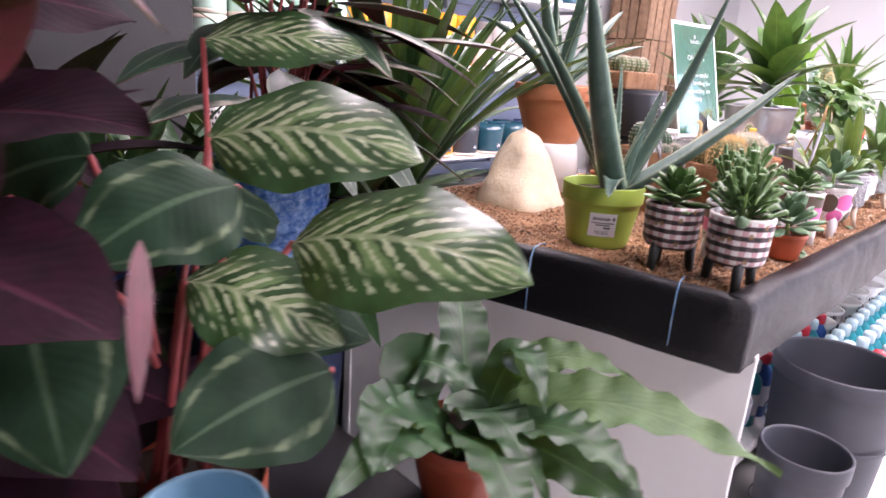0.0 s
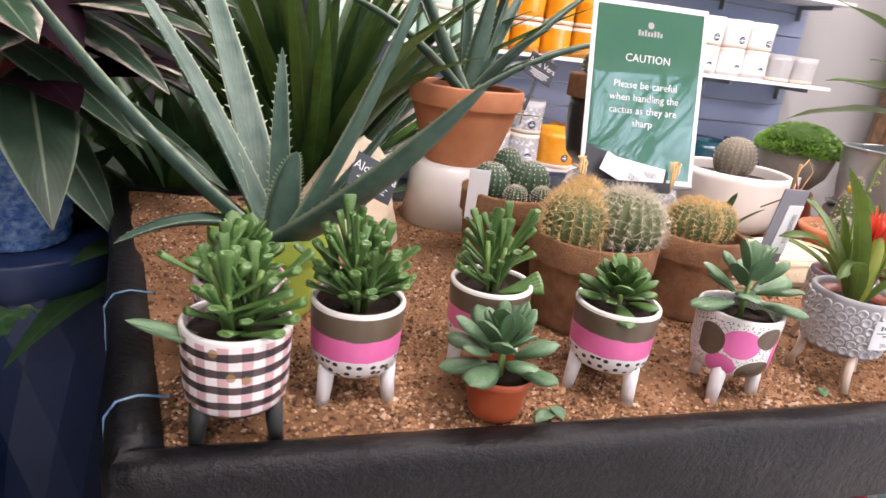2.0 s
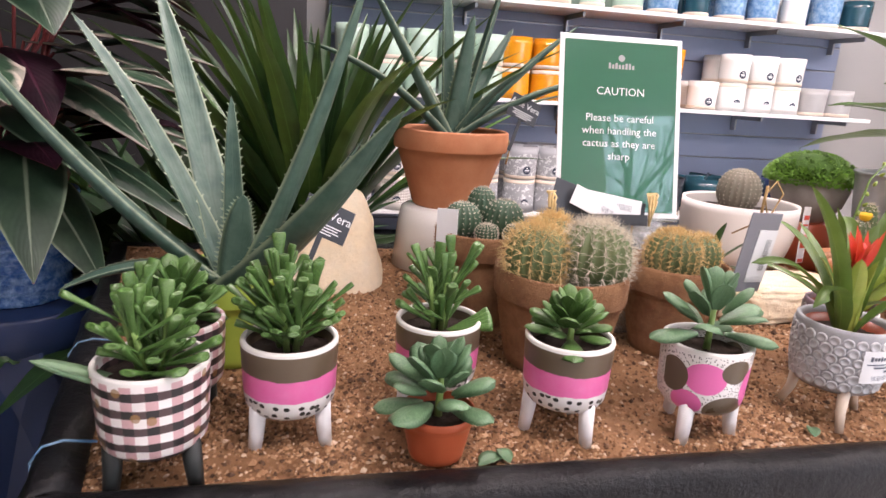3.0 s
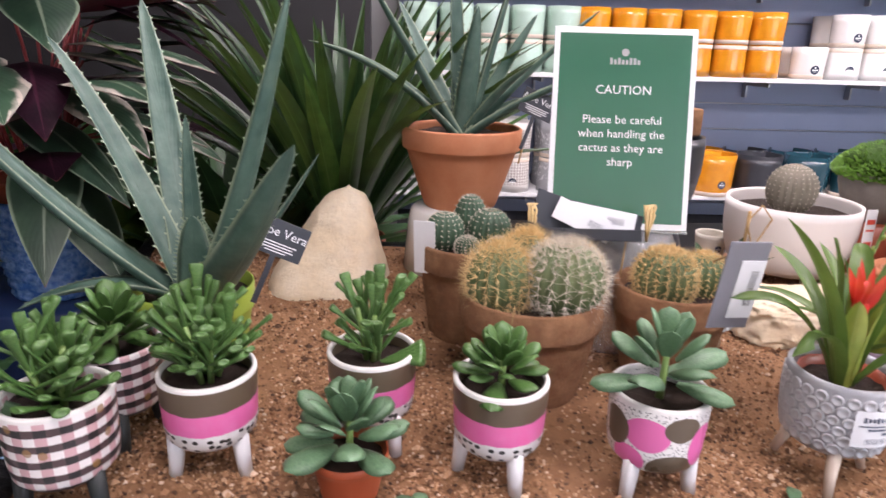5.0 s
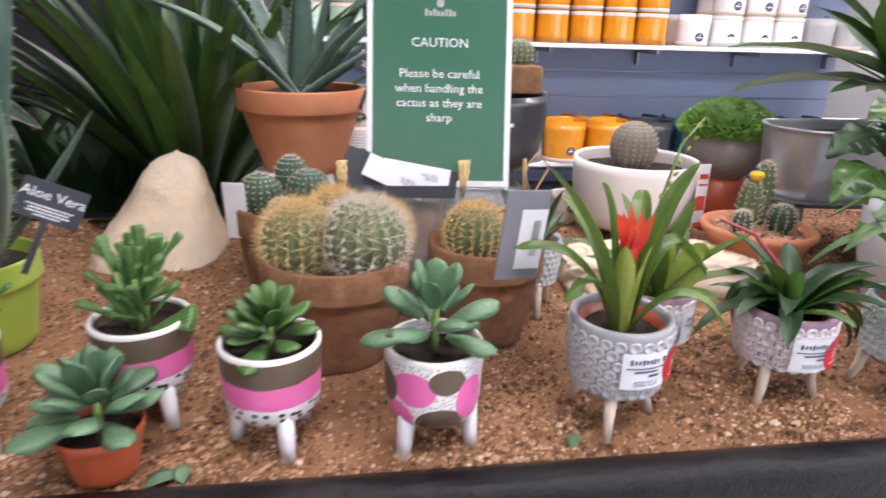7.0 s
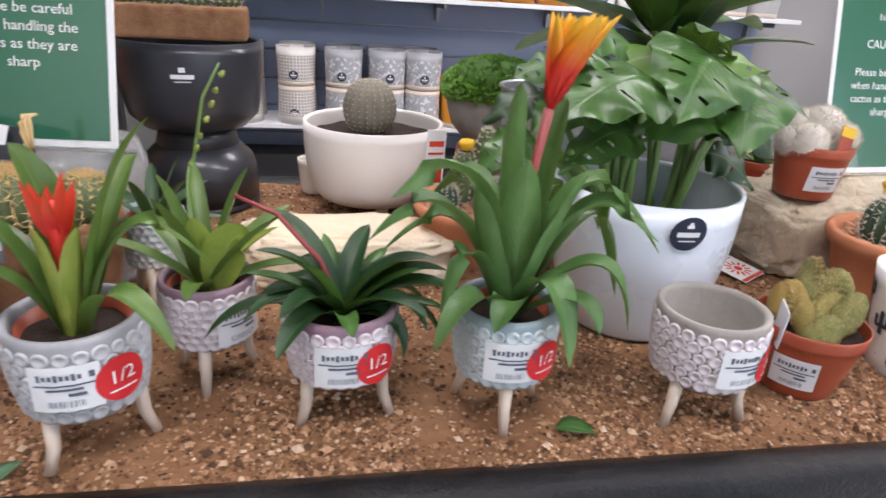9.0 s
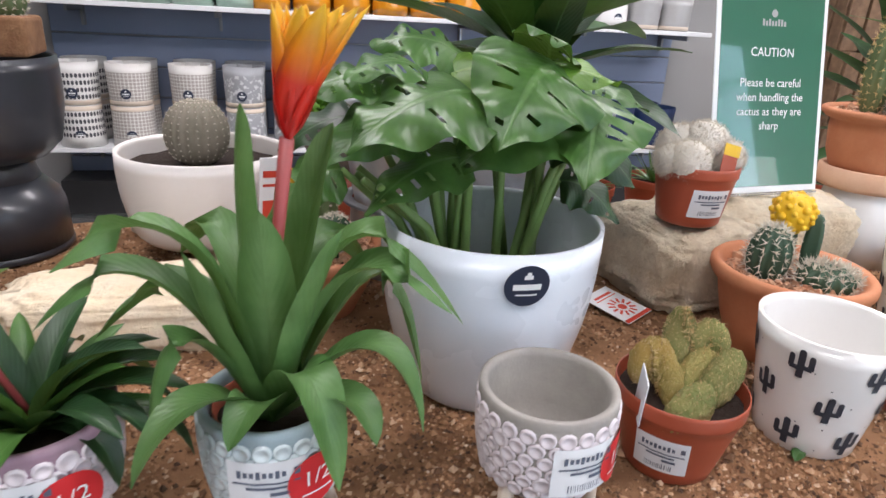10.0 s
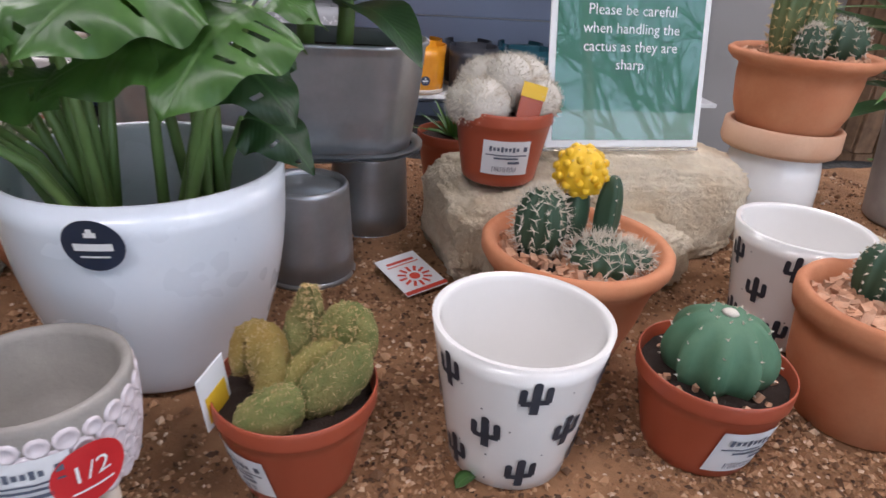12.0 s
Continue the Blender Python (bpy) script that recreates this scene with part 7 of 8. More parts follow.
part("print", shift(bm, pose(0, -0.0014, 0, 90)), RED_PR, pb, smooth=False)

# moss bowl on an upturned pot
solid("upturned_pot", lathe([(0, 0.115), (0.06, 0.115), (0.066, 0.11), (0.082, 0.0), (0.076, 0.0), (0.05, 0.10), (0, 0.105)], 40), PLASTIC_R, "brown plastic pot turned upside down as a stand", "plant pot", pose(0.915, 0.765, H + 0.012), smooth=True)
mb = thing("moss_bowl", pose(0.915, 0.765, H + 0.127), "dome of bright green moss-like plant in a rough concrete bowl", "potted plant")
part("bowl_body", lathe([(0, 0.002), (0.045, 0.0), (0.05, 0.003), (0.08, 0.04), (0.092, 0.08), (0.094, 0.108), (0.090, 0.112), (0.085, 0.106), (0.07, 0.09), (0, 0.09)], 48, wob=0.015), CONCRETE, mb)
rnd = random.Random(9)
sv, sf = [], []
for k in range(5200):
    u, a = rnd.random(), rnd.uniform(0, 6.283)
    ph = math.acos(1 - u * 1.02) if u < 0.98 else 1.5
    bump = 1 + 0.10 * noise.noise(Vector((math.cos(a) * 4, math.sin(a) * 4, ph * 3)))
    n_ = Vector((math.sin(ph) * math.cos(a), math.sin(ph) * math.sin(a), math.cos(ph)))
    p = Vector((n_.x * 0.100 * bump, n_.y * 0.100 * bump, 0.098 + n_.z * 0.072 * bump))
    d = (n_ + Vector((rnd.gauss(0, 0.7), rnd.gauss(0, 0.7), rnd.gauss(0, 0.6)))).normalized()
    s = d.orthogonal().normalized() * rnd.uniform(0.0025, 0.0042)
    L = rnd.uniform(0.006, 0.012)
    o = len(sv)
    sv += [tuple(p), tuple(p + d * L * 0.55 + s), tuple(p + d * L), tuple(p + d * L * 0.55 - s)]
    sf += [(o, o + 1, o + 2, o + 3)]
me = bpy.data.meshes.new("leaflets")
me.from_pydata(sv, [], sf)
MOSS_M = plain("moss_leaflet", (0.12, 0.27, 0.025), 0.5, var=0.4, scale=40, bump=0, island=True)
part("leaflet_cover", me, MOSS_M, mb)["kind"] = "stuff"
part("moss_core", lathe([(0.085, 0.095), (0.094, 0.11), (0.085, 0.145), (0.05, 0.168), (0, 0.172)], 32, wob=0.06), plain("moss_core", (0.05, 0.12, 0.015), 0.9, var=0.4, scale=60, bump=0.8), mb)

# terracotta pan behind the tall bromeliad
tq = thing("cactus_pan", pose(0.83, 0.475, H), "terracotta pan of small cacti with a yellow flower", "potted plant", "terracotta cactus pots")
part("pan_body", lathe([(0, 0.002), (0.055, 0.0), (0.06, 0.004), (0.082, 0.05), (0.092, 0.08), (0.100, 0.086), (0.104, 0.094), (0.102, 0.100), (0.094, 0.102), (0.088, 0.09), (0.07, 0.08), (0, 0.08)], 56), TERRA, tq)
soil_disc(tq, 0.088, 0.086)
chips(tq, 0.082, 0.09, 200, 0.006, 9)
for x, y, r, h, mt in ((-0.02, 0.01, 0.022, 0.10, CACTUS), (0.03, -0.02, 0.025, 0.06, CACTUS_D), (0.02, 0.035, 0.02, 0.13, CACTUS), (-0.05, -0.02, 0.018, 0.05, CACTUS_D)):
    ball(tq, (x, y, 0.085), r, h, 10, mt, SPINE_W, 0.007, 10, 5, int(h * 90), 0.2)
part("flower", lathe([(0, 0), (0.008, 0.002), (0.014, 0.012), (0.011, 0.018), (0.004, 0.014), (0, 0.016)], 10), YELLOW_C, tq, "yellow flower", m=pose(-0.02, 0.005, 0.183))
# small pots glimpsed at the back of the tray
for x, y, mt, lb in ((1.37, 0.74, PLASTIC_R, "spiny dark succulent in a red-brown plastic pot"), (1.55, 0.78, PLASTIC_R, "reddish spiny succulent in a red-brown plastic pot"), (1.95, 0.72, PLASTIC_R, "dark spiny succulent in a red-brown plastic pot")):
    t = thing("potted_succulent", pose(x, y, H + 0.010), lb, "potted plant", "plastic potted succulents")
    nursery(t, 0.045, 0.06, 0.095, mt)
    strap_rosette(t, 0.085, 26, 0.075, 0.010, SUCC_L, int(x * 10), (5, 85), 0.2, "wedge")
t = thing("small_terracotta_pot", pose(0.06, 0.62, H + 0.010), "tiny terracotta pot with a seedling", "potted plant")
clay_pot(t, 0.026, 0.036, 0.06, TERRA, 0.003, 0.015, 0.004, 0.008)
jade(t, 0.05, 0.02, 8, 0.03, 1, PADDLE)
t = thing("spare_pot", pose(0.56, 0.80, H + 0.010), "small cream ceramic pot with dark rim mark", "plant pot")
part("body", lathe(vessel(0.03, 0.036, 0.07, 0.004), 32), CREAM, t)
dot_sticker(t, lambda z: 0.035, 0.04, radians(-85), 0.016)

# ---- plants standing left of the table ----
nv = thing("navy_planter", pose(-0.945, 0.83, 0) @ Matrix.Diagonal((0.9, 0.9, 1.036, 1)), "tall faceted navy blue planter used as a stand", "plant pot")
bm = bmesh.new()
levels = [(0.13, 0.0), (0.165, 0.2), (0.185, 0.4), (0.198, 0.58), (0.203, 0.72)]
rings = [[bm.verts.new((r * math.cos(2 * math.pi * (i + 0.5 * (j % 2)) / 12), r * math.sin(2 * math.pi * (i + 0.5 * (j % 2)) / 12), z)) for i in range(12)] for j, (r, z) in enumerate(levels)]
for j, (A, B) in enumerate(zip(rings, rings[1:])):
    for i in range(12):
        k = (i + 1) % 12
        if j % 2 == 0:
            bm.faces.new((A[i], A[k], B[i])), bm.faces.new((A[k], B[k], B[i]))
        else:
            bm.faces.new((A[i], A[k], B[k])), bm.faces.new((A[i], B[k], B[i]))
bm.faces.new(rings[0][::-1])
part("faceted_body", bm, NAVY, nv, "diamond-faceted body", smooth=False)
part("rim", lathe([(0.19, 0.70), (0.205, 0.72), (0.212, 0.735), (0.212, 0.782), (0.206, 0.79), (0.0, 0.79)], 48), NAVY, nv, "smooth navy rim")
sm = thing("potted_stromanthe", pose(-0.935, 0.805, 0.820), "variegated stromanthe with burgundy undersides in a blue textured pot", "potted plant")
prof = [(0, 0.002), (0.092, 0.0), (0.097, 0.004)]
for k in range(26):
    q = k / 25
    prof.append((0.097 + 0.028 * q + 0.003 * math.sin(k * 2.3), 0.006 + 0.212 * q))
prof += [(0.128, 0.222), (0.125, 0.228), (0.119, 0.224), (0.108, 0.18), (0, 0.18)]
part("pot_body", lathe(prof, 64, wob=0.03), BLUE_TEX, sm)
part("inner_pot", lathe([(0.098, 0.18), (0.106, 0.262), (0.111, 0.266), (0.113, 0.258), (0.107, 0.24)], 40), PLASTIC_R, sm, "red-brown plastic inner pot")
soil_disc(sm, 0.103, 0.235)
rnd = random.Random(31)


def canna_leaf(t, p0, p2, w, mat, i, lift=0.05, wave=0.015):
    p0, p2 = Vector(p0), Vector(p2)
    part("leaf", blade(p0, p0.lerp(p2, 0.5) + Vector((0, 0, lift)), p2, w, (0, 0, 1), "lance", 14, 3, cup=-0.12, wave=wave, seed=i), mat, t)
    d = (p2 - p0).normalized()
    part("leaf_underside", blade(p0 - Vector((0, 0, 0.0018)), p0.lerp(p2, 0.5) + Vector((0, 0, lift - 0.0018)), p2 - Vector((0, 0, 0.0018)), w * 0.96, (0, 0, 1), "lance", 14, 3, cup=-0.12, wave=wave, seed=i), RED_L, t, "burgundy leaf underside")


EXPL = [((0.16, -0.12, 0.46), (0.40, -0.34, 0.45)), ((0.02, -0.10, 0.42), (0.28, -0.22, 0.25)), ((0.05, -0.05, 0.30), (0.22, -0.15, 0.05)), ((0.0, -0.15, 0.50), (0.18, -0.38, 0.42)),
        ((0.12, 0.0, 0.60), (0.45, -0.16, 0.62)), ((0.05, -0.12, 0.68), (0.34, -0.36, 0.64)), ((0.1, 0.05, 0.42), (0.40, -0.02, 0.30)), ((0.1, -0.02, 0.34), (0.42, -0.16, 0.16)),
        ((-0.02, -0.16, 0.62), (0.10, -0.45, 0.55)), ((0.05, 0.02, 0.52), (0.36, 0.05, 0.44)), ((-0.06, -0.12, 0.40), (-0.05, -0.36, 0.20)), ((0.08, -0.1, 0.36), (0.16, -0.32, 0.13))]
for i in range(34):
    a = rnd.uniform(-2.6, 1.4)
    el = rnd.uniform(0.2, 1.1)
    st = Vector((0.05 * math.cos(a), 0.05 * math.sin(a), 0.24))
    reach = rnd.uniform(0.10, 0.2)
    b = st + Vector((math.cos(a) * reach * 0.5, math.sin(a) * reach * 0.5, rnd.uniform(0.08, 0.48)))
    L = rnd.uniform(0.22, 0.34)
    e = b + Vector((math.cos(a + rnd.uniform(-0.4, 0.4)) * L * math.cos(el * 0.5), math.sin(a) * L * math.cos(el * 0.5), -L * 0.45 + rnd.uniform(0, 0.2)))
    e.z = max(e.z, 0.32)
    EXPL.append((tuple(b), tuple(e)))
for i, (b, e) in enumerate(EXPL):
    canna_leaf(sm, b, e, rnd.uniform(0.11, 0.15), (STRO_L, STRO_D, BURG_L)[i % 3] if i > 11 else (STRO_D if i % 3 else STRO_L), i)
    st = Vector((rnd.uniform(-0.05, 0.05), rnd.uniform(-0.05, 0.05), 0.24))
    part("stalk", tube([st, st.lerp(Vector(b), 0.6) + Vector((0, 0, 0.03)), b], [0.004, 0.0035, 0.003], 6), STEM_R, sm)

copy_thing(nv, pose(-1.36, 1.05, 0) @ Matrix.Diagonal((0.95, 0.95, 0.98, 1)))
b2 = thing("potted_foliage_plant", pose(-1.36, 1.05, 0.776), "burgundy-leaved plant in a blue textured pot on a navy planter", "potted plant")
part("pot_body", sm.children[0].data, BLUE_TEX, b2, m=Matrix.Diagonal((1.1, 1.1, 0.95, 1)))
part("inner_pot", lathe([(0.11, 0.18), (0.118, 0.25), (0.124, 0.254), (0.126, 0.246), (0.118, 0.23)], 40), PLASTIC_R, b2, "red-brown plastic inner pot")
soil_disc(b2, 0.114, 0.225)
strap_rosette(b2, 0.225, 16, 0.42, 0.11, BURG_L, 91, (20, 80), 0.8, "lance", r0=0.03, cup=0.2)

# palm and dracaena behind the rock
lp = thing("floor_plant_stand", pose(-0.33, 1.12, 0.0), "white box stand behind the display table", "stand")
part("box", boxed((-0.2, -0.16, 0), (0.2, 0.16, 0.66), 0.004), WHITE_BOARD, lp, smooth=False)
pm = thing("potted_palm", pose(-0.33, 1.12, 0.66), "dense strap-leaved dark green palm behind the rock", "potted plant")
part("pot_body", lathe(vessel(0.09, 0.12, 0.2, 0.006, 0.005, 0.005, 0.04), 40), PLASTIC_R, pm)
soil_disc(pm, 0.11, 0.18)
strap_rosette(pm, 0.18, 76, 0.85, 0.055, DARK_L, 41, (52, 88), 0.75, "lance", r0=0.05, cup=0.4)
strap_rosette(pm, 0.18, 9, 0.78, 0.06, GREEN_L, 42, (50, 84), 0.4, "lance", r0=0.05, cup=0.3)
fp = thing("potted_calathea", pose(-0.62, 1.20, 0.0), "dark striped calathea with slender leaves beside the table", "potted plant")
part("pot_body", lathe(vessel(0.12, 0.16, 0.62, 0.008, 0.006, 0.006, 0.06), 40), BLACKPOT, fp)
soil_disc(fp, 0.14, 0.6)
strap_rosette(fp, 0.6, 56, 0.74, 0.13, DARK_L, 51, (20, 86), 0.9, "lance", r0=0.04, cup=0.15)
strap_rosette(fp, 0.6, 14, 0.55, 0.10, RED_L, 52, (35, 70), 0.9, "lance", r0=0.04, cup=0.2)
strap_rosette(fp, 0.6, 10, 0.5, 0.10, STRO_L, 53, (25, 60), 0.9, "lance", r0=0.04, cup=0.2)

# feather-leaved calathea close to the path
bn = thing("low_plant_bench", pose(0, 0, 0), "low dark bench carrying house plants", "bench")
part("top", boxed((-1.75, 0.02, 0.53), (-0.98, 0.62, 0.56), 0.006), DARK_M, bn, smooth=False)
part("front_panel", boxed((-1.735, 0.035, 0.0), (-0.995, 0.055, 0.529), 0.002), DARK_M, bn, smooth=False)
part("back_panel", boxed((-1.735, 0.585, 0.0), (-0.995, 0.605, 0.529), 0.002), DARK_M, bn, smooth=False)
for x in (-1.735, -1.015):
    part("side_panel", boxed((x, 0.056, 0.0), (x + 0.02, 0.584, 0.529), 0.002), DARK_M, bn, smooth=False)
ca = thing("potted_calathea", pose(-1.36, 0.30, 0.56), "calathea with broad feather-patterned leaves in a plastic pot", "potted plant")
nursery(ca, 0.085, 0.11, 0.17, PLASTIC_R, 0.02)
CAL = [((-1.228, 0.242, 1.03), (-1.135, -0.05, 1.045), 0.155, 0.05), ((-1.271, 0.371, 1.14), (-1.105, 0.15, 1.133), 0.15, 0.05), ((-1.31, 0.217, 1.11), (-1.476, 0.183, 1.06), 0.12, 0.03), ((-1.353, 0.259, 1.0), (-1.24, 0.118, 0.945), 0.11, 0.03),
       ((-1.249, 0.124, 0.915), (-1.439, 0.094, 0.905), 0.12, 0.02), ((-1.21, 0.516, 1.26), (-1.035, 0.363, 1.255), 0.10, 0.03), ((-1.516, 0.20, 1.03), (-1.525, 0.06, 0.94), 0.11, 0.03), ((-1.42, 0.26, 0.93), (-1.36, 0.08, 0.86), 0.11, 0.03),
       ((-1.30, 0.34, 0.95), (-1.12, 0.22, 0.88), 0.12, 0.03), ((-1.50, 0.30, 1.10), (-1.66, 0.2, 1.0), 0.13, 0.03), ((-1.40, 0.40, 1.12), (-1.52, 0.5, 1.05), 0.13, 0.03), ((-1.27, 0.42, 1.05), (-1.10, 0.5, 0.98), 0.13, 0.03)]
for i, (b, e, w, lf) in enumerate(CAL):
    if i == 7:
        continue
    o = Vector((-1.36, 0.30, 0.56))
    b, e = Vector(b) - o, Vector(e) - o
    # Left and low leaves take the darkened copy, so their shade is painted in.
    part("leaf", blade(b, b.lerp(e, 0.5) + Vector((0, 0, lf)), e, w * 1.25, (-0.3, -0.65, 0.8), "oval", 20, 4, cup=-0.1, wave=0.05, seed=i), CALA_L if i in (0, 1, 3, 5) else CALA_SHADE, ca)
    r_ = Vector((rnd.uniform(-0.05, 0.05), rnd.uniform(-0.05, 0.05), 0.15))
    part("stalk", tube([r_, r_.lerp(b, 0.5) + Vector((0.01, 0, 0.06)), b], [0.0055, 0.0045, 0.004], 8), STEM_R, ca, "purple leaf stalk")
for i, (b, e) in enumerate((((-1.449, 0.10, 1.10), (-1.482, 0.028, 1.0)), ((-1.50, 0.10, 1.33), (-1.40, 0.16, 1.26)), ((-1.60, 0.12, 1.22), (-1.50, 0.10, 1.30)))):
    o = Vector((-1.36, 0.30, 0.56))
    b, e = Vector(b) - o, Vector(e) - o
    part("leaf", blade(b, b.lerp(e, 0.5), e, (0.02, 0.14, 0.15)[i], (0.2, -0.5, 0.8), "oval", 10, 3, cup=0.1), RED_L, ca, "burgundy leaf")
lo = thing("potted_fern", pose(-0.93, 0.20, 0.56), "wavy-edged green bird's-nest fern on a low bench", "potted plant")
nursery(lo, 0.07, 0.095, 0.12, PLASTIC_R, 0.015)
LOW = [((-0.85, 0.07, 0.80), (-0.848, -0.235, 0.80), 0.10), ((-0.949, 0.176, 0.77), (-1.039, -0.04, 0.738), 0.10), ((-0.829, 0.184, 0.87), (-0.95, 0.04, 0.785), 0.06), ((-0.921, 0.046, 0.77), (-1.0, -0.137, 0.789), 0.09),
       ((-1.081, 0.281, 0.85), (-0.97, 0.14, 0.785), 0.10), ((-1.15, 0.178, 0.84), (-1.239, 0.06, 0.807), 0.08), ((-1.08, 0.145, 0.79), (-1.30, 0.063, 0.80), 0.09), ((-0.80, 0.20, 0.80), (-0.74, 0.02, 0.78), 0.07), ((-0.95, 0.10, 0.72), (-0.90, -0.16, 0.68), 0.1), ((-0.85, 0.30, 0.86), (-0.78, 0.42, 0.84), 0.08), ((-1.02, 0.10, 0.76), (-1.14, -0.10, 0.74), 0.09)]
for i, (b, e, w) in enumerate(LOW):
    o = Vector((-0.93, 0.20, 0.56))
    b, e = Vector(b) - o, Vector(e) - o
    root = Vector((b.x * 0.25, b.y * 0.25, 0.10))
    # Two leaves keep fern green; DARK_L on the rest paints in the corner's shade.
    part("leaf", blade(root, b + Vector((0, 0, 0.05)), e, w * 1.15, (-0.2, -0.5, 0.9), "lance", 48, 4, cup=0.1, wave=0.11, seed=i, wf=46), FERN_L if i in (0, 7) else DARK_L, lo)
fl = solid("light_blue_pot", lathe(vessel(0.05, 0.065, 0.10, 0.005), 32), LBLUE, "light blue glazed pot among the bench plants", "plant pot", pose(-1.40, 0.13, 0.705), smooth=True)
solid("pot_riser", boxed((-0.06, -0.06, 0), (0.06, 0.06, 0.143), 0.003), WHITE_BOARD, "small white block under a blue pot", "stand", pose(-1.40, 0.13, 0.561))

# burgundy-leaved plant crowding the bench's end
bu = thing("potted_cordyline", pose(-1.66, 0.36, 0.562), "dark burgundy broad-leaved cordyline at the bench's end", "potted plant")
nursery(bu, 0.08, 0.10, 0.16, PLASTIC_R, 0.02)
BURG = [((-1.72, 0.20, 1.27), (-1.42, 0.09, 1.31), 0.20), ((-1.66, 0.30, 1.36), (-1.36, 0.24, 1.40), 0.20), ((-1.62, 0.26, 1.08), (-1.49, 0.03, 1.05), 0.17), ((-1.60, 0.34, 0.96), (-1.47, 0.08, 0.90), 0.17),
        ((-1.56, 0.40, 1.16), (-1.40, 0.20, 1.17), 0.17), ((-1.60, 0.24, 0.88), (-1.50, 0.02, 0.78), 0.17), ((-1.66, 0.24, 1.18), (-1.56, -0.02, 1.16), 0.15), ((-1.54, 0.40, 0.90), (-1.36, 0.26, 0.84), 0.16),
        ((-1.60, 0.45, 1.28), (-1.34, 0.40, 1.27), 0.18), ((-1.62, 0.50, 1.42), (-1.38, 0.52, 1.44), 0.19), ((-1.56, 0.44, 1.02), (-1.32, 0.42, 0.99), 0.18)]
for i, (b, e, w) in enumerate(BURG):
    o = Vector((-1.66, 0.36, 0.562))
    b, e = Vector(b) - o, Vector(e) - o
    part("leaf", blade(b, b.lerp(e, 0.5) + Vector((0, 0, 0.03)), e, w, (0.1, -0.6, 0.8), "oval", 14, 3, cup=0.12, wave=0.05, seed=i), BURG_L, bu)
    r_ = Vector((0.01 * (i % 3 - 1), 0.01 * (i % 2), 0.14))
    part("stalk", tube([r_, r_.lerp(b, 0.6) + Vector((0, 0.02, 0.04)), b], [0.006, 0.005, 0.004], 8), STEM_R, bu, "purple leaf stalk")

# tall plants on the floor beyond the table's end
for x, y, hh, seed, mt in ((3.05, 0.92, 0.62, 61, GREEN_L), (3.62, 1.30, 0.86, 63, LIGHT_L), (3.25, 1.75, 0.95, 66, DARK_L)):
    t = thing("floor_plant", pose(x, y, 0), "tall leafy green house plant in a grey floor pot", "potted plant", "tall floor plants")
    part("pot_body", lathe(vessel(0.13, 0.17, 0.36, 0.01, 0.006, 0.006, 0.05), 40), CONCRETE, t)
    soil_disc(t, 0.15, 0.33)
    dracaena(t, 0.0, 0.0, 0.33, hh, 30, 0.55, 0.13, mt, seed, (0, 85))

# ---- under the table ----


def planter_bucket(m, r, h, group="charcoal planters"):
    t = thing("charcoal_planter", m, "large charcoal plastic planter standing on the floor", "plant pot", group)
    part("body", lathe(vessel(r * 0.78, r, h, 0.008, 0.008, 0.006, 0.05), 48), BUCKET, t)
    part("rim_line", lathe([(r * 0.955, h * 0.62), (r * 0.965, h * 0.625), (r * 0.966, h * 0.635), (r * 0.957, h * 0.64)], 48), BUCKET, t)
    return t


pb0 = planter_bucket(pose(0.30, -0.06, 0.0), 0.165, 0.54)
planter_bucket(pose(-0.06, -0.10, 0.0), 0.10, 0.44)
planter_bucket(pose(-0.20, 0.10, 0.25), 0.10, 0.30)
tub_floor = solid("display_step", boxed((0.50, -0.16, 0.0), (2.5, 0.075, 0.30), 0.004), WHITE_BOARD, "white low display step in front of the shelf", "step")


def bottle(m, glass, cap, label):
    t = thing("spray_bottle", m, label, "bottle", "plant feed bottles")
    part("body", lathe([(0, 0), (0.028, 0), (0.031, 0.004), (0.031, 0.13), (0.028, 0.15), (0.014, 0.17), (0.014, 0.18), (0, 0.18)], 24), glass, t)
    part("cap", lathe([(0.017, 0.176), (0.018, 0.178), (0.018, 0.206), (0.014, 0.212), (0, 0.212)], 20), cap, t, "coloured screw cap")
    part("label", wrap(sheet(0.12, 0.07, 0, 0.075, 0.0008, 10, 1), lambda z: 0.031, -math.pi / 2), PAPER, t, "pale printed label")
    return t


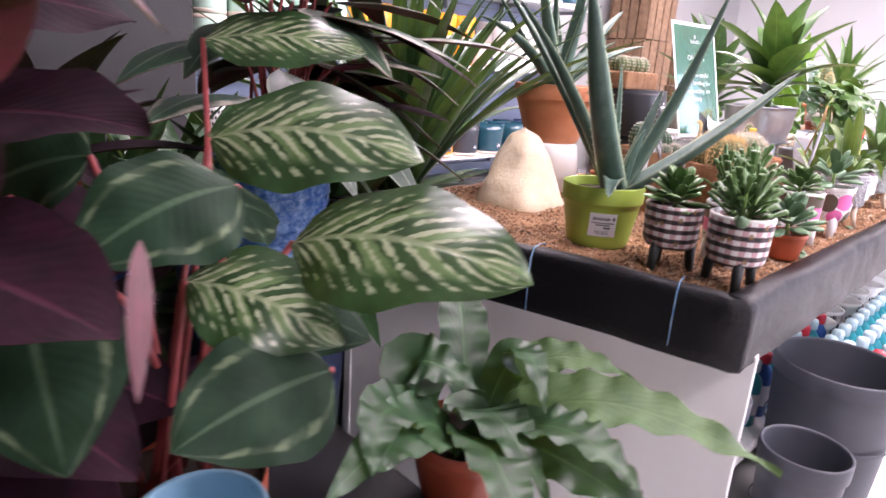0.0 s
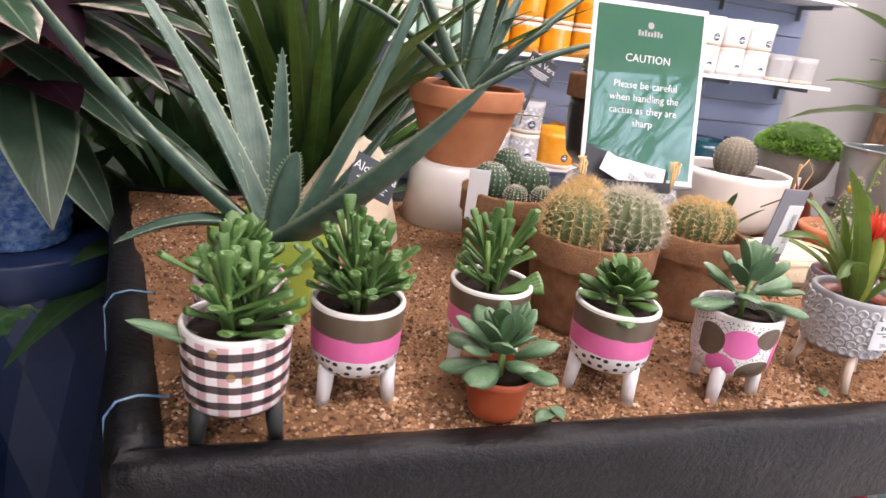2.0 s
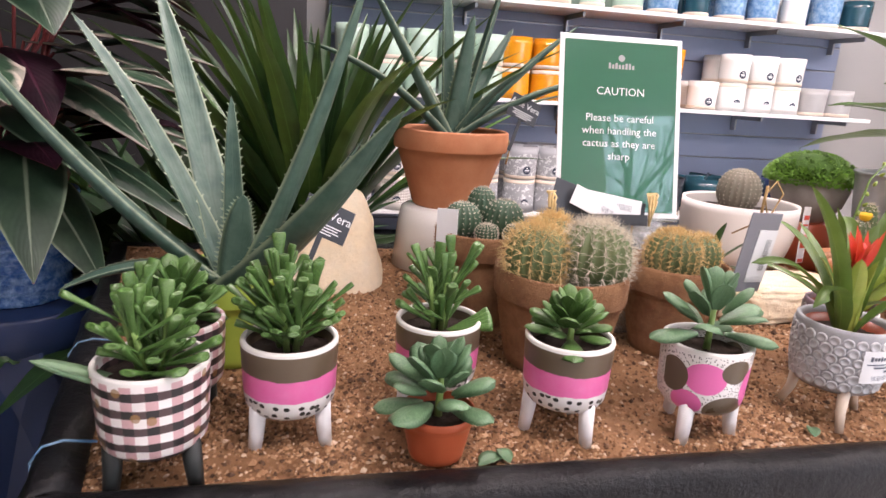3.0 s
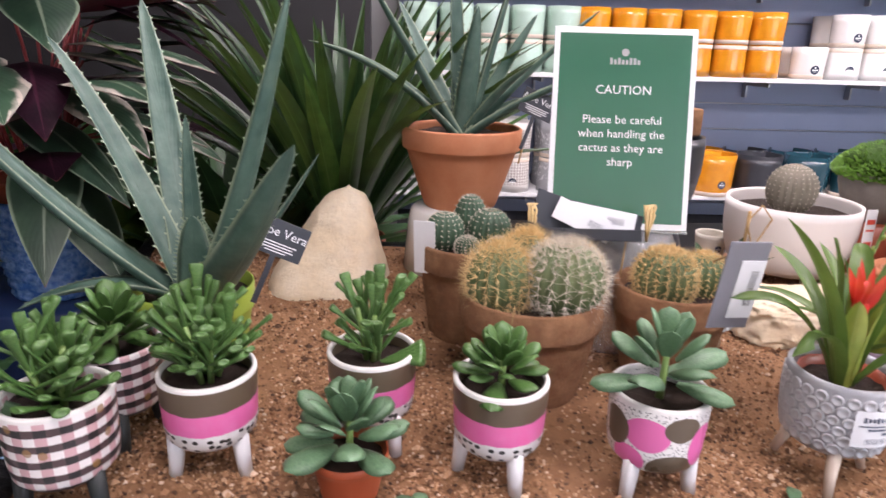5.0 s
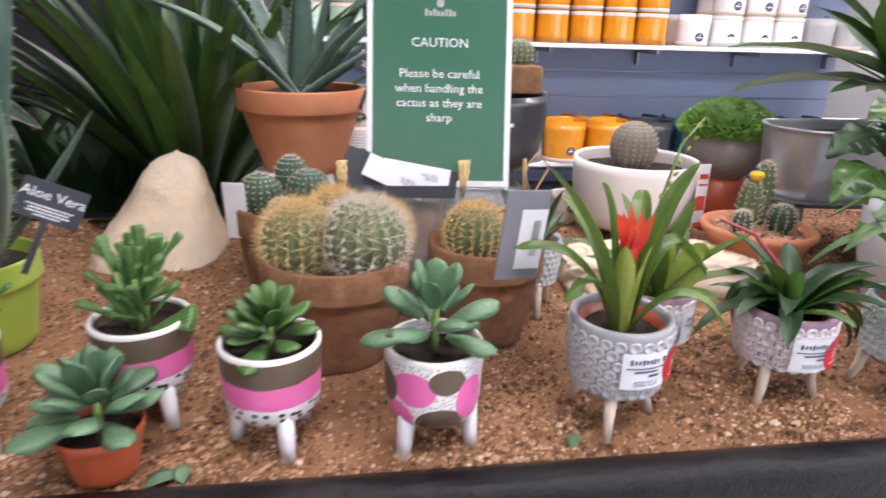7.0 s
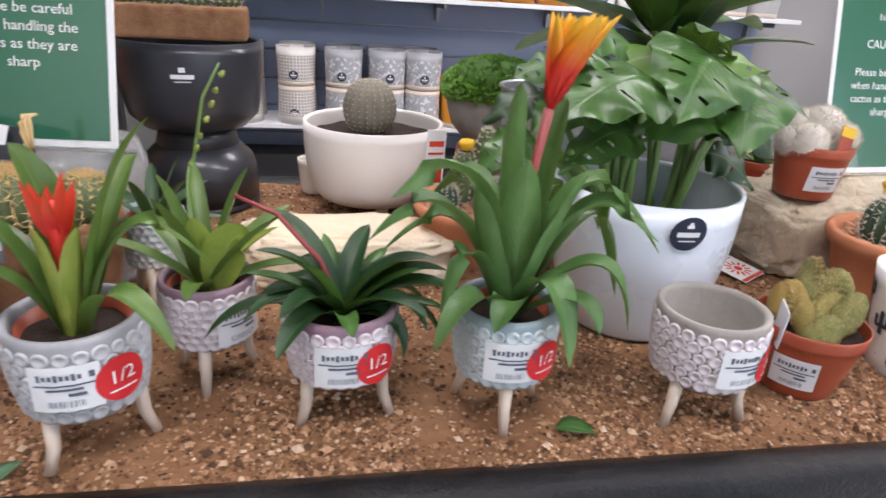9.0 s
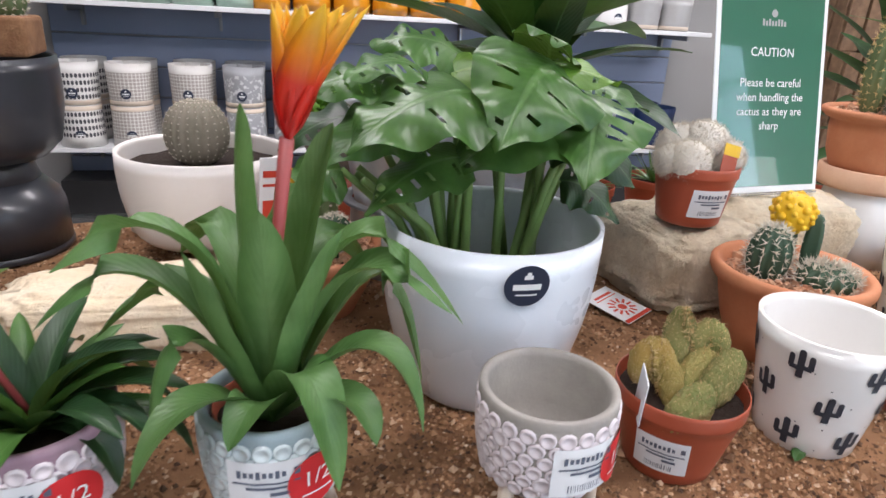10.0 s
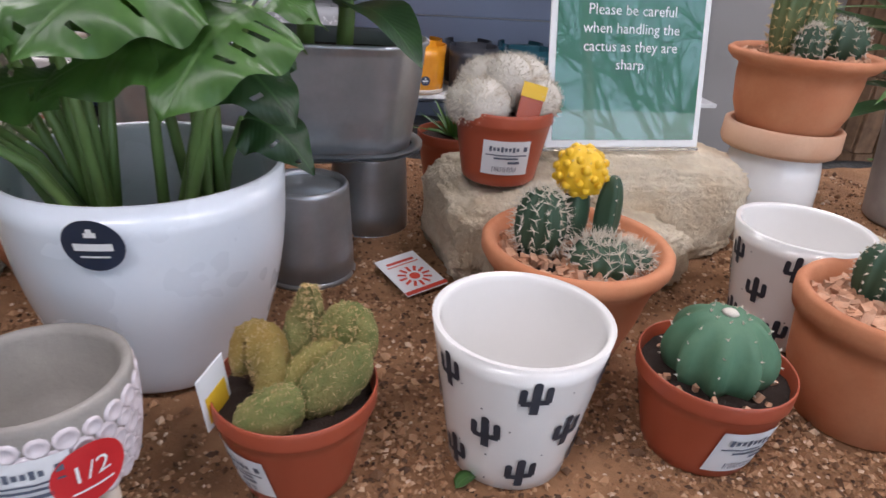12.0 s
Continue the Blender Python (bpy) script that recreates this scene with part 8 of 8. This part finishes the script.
BOT_T = plain("teal_plastic", (0.02, 0.30, 0.36), 0.3, var=0.1)
BOT_B = plain("blue_plastic", (0.02, 0.09, 0.34), 0.3, var=0.1)
CAP_R = plain("red_cap", (0.60, 0.03, 0.05), 0.35, var=0.08)
CAP_P = plain("pale_blue_cap", (0.55, 0.72, 0.78), 0.35, var=0.08)
bt = [bottle(pose(0.56, -0.10, 0.30), BOT_B, CAP_R, "blue plant feed bottle with red cap"), bottle(pose(0.56, -0.02, 0.30), BOT_T, CAP_P, "teal plant feed bottle with pale cap")]
rnd = random.Random(8)
for i in range(15):
    for j in range(3):
        if i or j > 1:
            copy_thing(bt[1 if j > 0 else i % 2], pose(0.56 + 0.078 * i, -0.11 + 0.07 * j, 0.30, 0, 0, rnd.uniform(-20, 20)))
for i in range(11):
    for j in range(2):
        copy_thing(bt[(i + j) % 2], pose(0.02 + 0.09 * i, 0.15 + 0.085 * j, 0.25, 0, 0, rnd.uniform(-20, 20)))
for i in range(5):
    cactus_cup(pose(1.08 + 0.19 * i, 0.20 + 0.02 * (i % 2), 0.25, 0, 0, 30 * i), "white cactus-print cup on the shelf under the table")

# ---- dark-leaved plants crowding the left end of the walk ----
dk = thing("potted_cordyline", pose(-1.78, 0.42, 0.0), "dark burgundy broad-leaved plant in a tall black pot", "potted plant")
part("pot_body", lathe(vessel(0.14, 0.18, 0.60, 0.008, 0.006, 0.006, 0.06), 40), BLACKPOT, dk)
soil_disc(dk, 0.16, 0.58)
strap_rosette(dk, 0.58, 40, 0.66, 0.17, BURG_L, 71, (5, 86), 0.6, "oval", r0=0.05, cup=0.15)
strap_rosette(dk, 0.58, 14, 0.60, 0.15, DARK_L, 72, (0, 60), 0.8, "oval", r0=0.06, cup=0.15)
for k, (x, y, s, L) in enumerate(((-1.62, 1.42, 81, 0.8), (-1.9, 1.1, 82, 0.9), (-1.15, 1.55, 83, 0.9), (-0.75, 1.75, 84, 0.8), (-1.7, 1.9, 85, 1.0))):
    t = thing("potted_foliage_plant", pose(x, y, 0.0), "large dark green foliage plant in a black pot", "potted plant", "dark foliage plants")
    part("pot_body", lathe(vessel(0.13, 0.17, 0.5, 0.008, 0.006, 0.006, 0.05), 36), BLACKPOT, t)
    soil_disc(t, 0.15, 0.48)
    strap_rosette(t, 0.48, 38, L, 0.13, DARK_L, s, (15, 88), 0.75, "lance", r0=0.05, cup=0.2)
    strap_rosette(t, 0.48, 10, L * 0.8, 0.11, RED_L, s + 20, (30, 80), 0.8, "lance", r0=0.05, cup=0.2)
# Sheet added behind the plants, dark in place of the gloom between them.
solid("dark_screen", boxed((-3.9, 2.55, 0.0), (-0.36, 2.60, 2.9), 0.004), DARK_WALL, "added near-black sheet standing in for gloom behind house plants", "partition", kind="structure")
